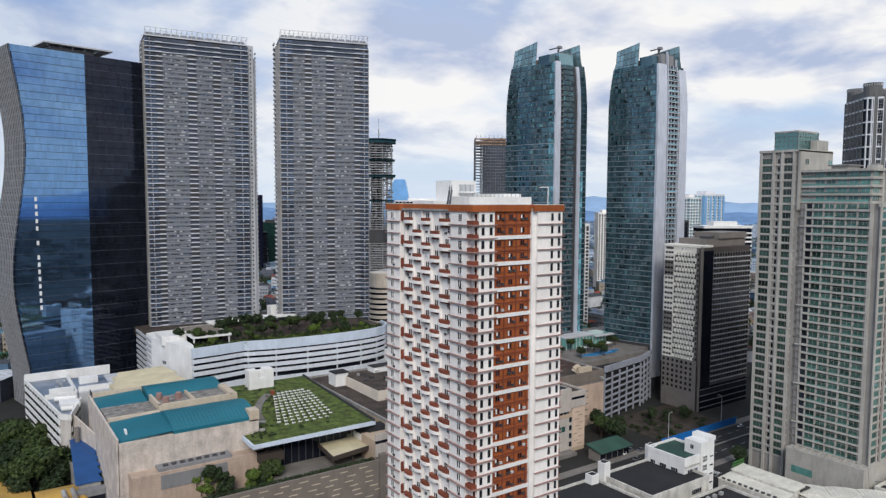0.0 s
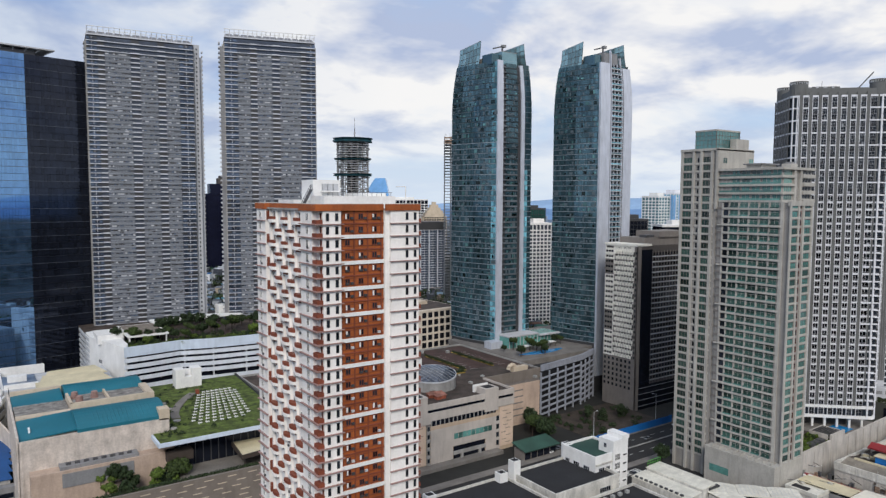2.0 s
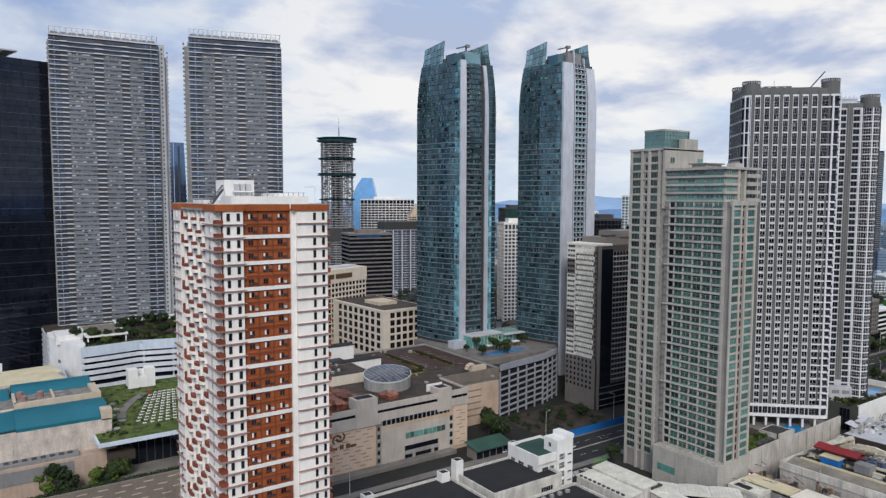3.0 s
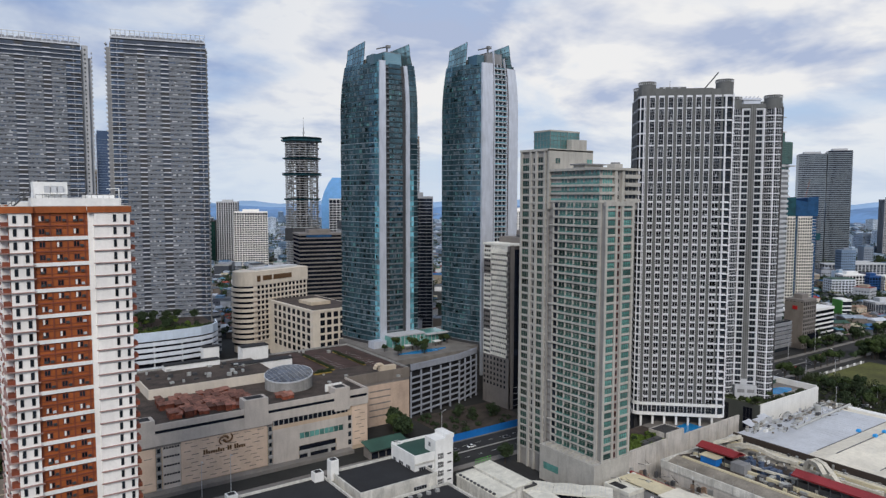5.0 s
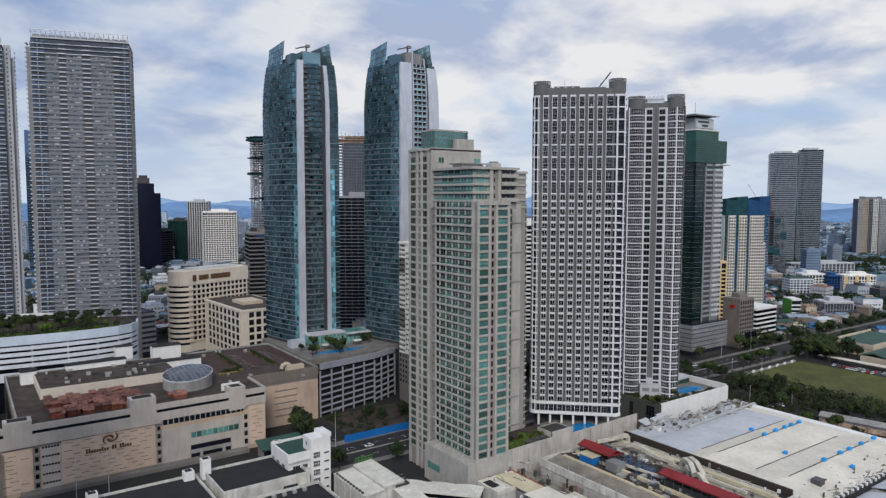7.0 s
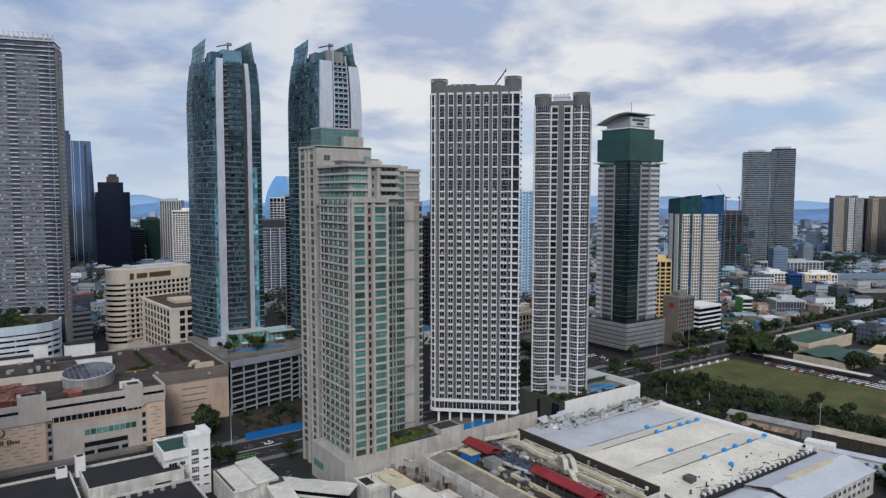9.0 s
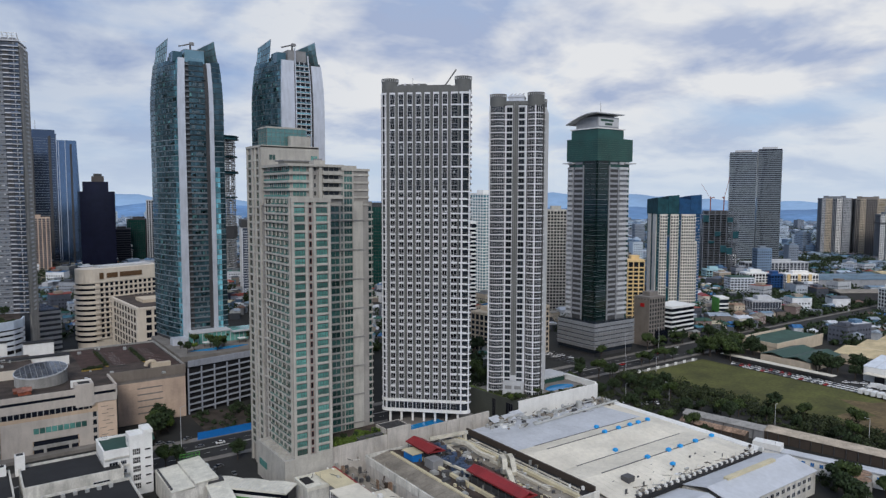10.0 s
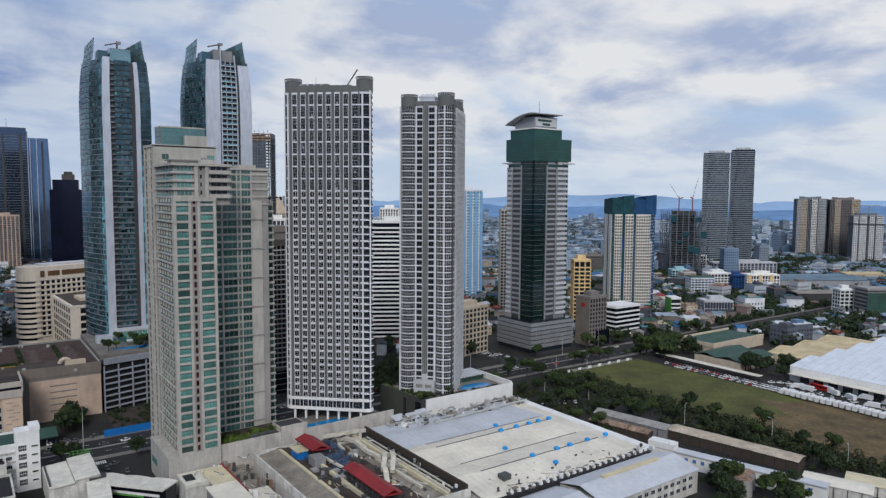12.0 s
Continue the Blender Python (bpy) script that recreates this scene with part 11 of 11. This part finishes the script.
thicket("shrubs", [(248.6 + 19 * (i % 2) + r.uniform(-0.5, 0.5), 277 + r.uniform(0, 38), 29.6, r.uniform(0.7, 1.3)) for i in range(60)] + [(r.uniform(238, 246), r.uniform(274, 276), 29.5, r.uniform(0.6, 1.1)) for i in range(14)], 50, 0.32, "dark bushes in the roof planters", LEAFMID, 18)
thicket("far_trees", sp, 26, 1.7, "scattered trees between distant houses", LEAF, 10)


def hill_ring(name, radius, height, seed, mat, label):
    v, f = [], []
    n, a0, a1 = 220, -60, 160
    for i in range(n + 1):
        a = radians(a0 + (a1 - a0) * i / n)
        k = noise.fractal((6.0 * math.cos(a) + seed, 6.0 * math.sin(a), seed), 1.0, 2.0, 5)
        h = height * (0.72 + 0.45 * k)
        for rr, hh in ((radius - 500, -4), (radius - 220, h * 0.55), (radius, h), (radius + 200, -4)):
            v.append((rr * math.cos(a), rr * math.sin(a), hh))
    for i in range(n):
        for j in range(3):
            f.append((4 * i + j, 4 * i + 4 + j, 4 * i + 5 + j, 4 * i + 1 + j))
    me = bpy.data.meshes.new(name)
    me.from_pydata(v, [], f)
    me.materials.append(mat)
    ob = new(name, me)
    for p in me.polygons:
        p.use_smooth = True
    return tagged(ob, label, "hills", kind="structure")


# Both hill lines carry their haze as base colour.
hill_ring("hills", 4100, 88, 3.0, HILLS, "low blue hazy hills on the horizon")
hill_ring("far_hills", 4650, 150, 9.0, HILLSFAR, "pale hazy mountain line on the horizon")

# street lamps and poles
def pole(x, y, h, label="grey street lamp with a short arm"):
    t = thing("street_lamp", x, y, 0, 0, label, "lamp", "street lamps")
    b = Build(LIGHTGREY)
    b.tube((0, 0, 0), (0, 0, h), 0.16, 8, 0, 0.09)
    mast = b.put("pole", t)
    b = Build(LIGHTGREY)
    b.tube((0, 0, h - 0.2), (1.8, 0, h + 0.3), 0.07, 6)
    b.box(1.5, 2.5, -0.18, 0.18, h + 0.2, h + 0.4)
    b.put("arm", mast)
    return t


lamp = pole(268, 200, 22, "tall grey street mast on the median")
for x, y in ((172, 214), (160, 213), (330, 213), (420, 198), (500, 198), (560, 178), (580, 168), (530, 120), (540, 60), (556, 20), (505, 132), (486, 30), (548, -20), (600, 212), (640, 212)):
    o = copy_thing(lamp, pose(x, y, 0, 0, 0, r.uniform(0, 360)))
    o.scale.z = 0.5 if y < 190 and x > 450 else 0.8
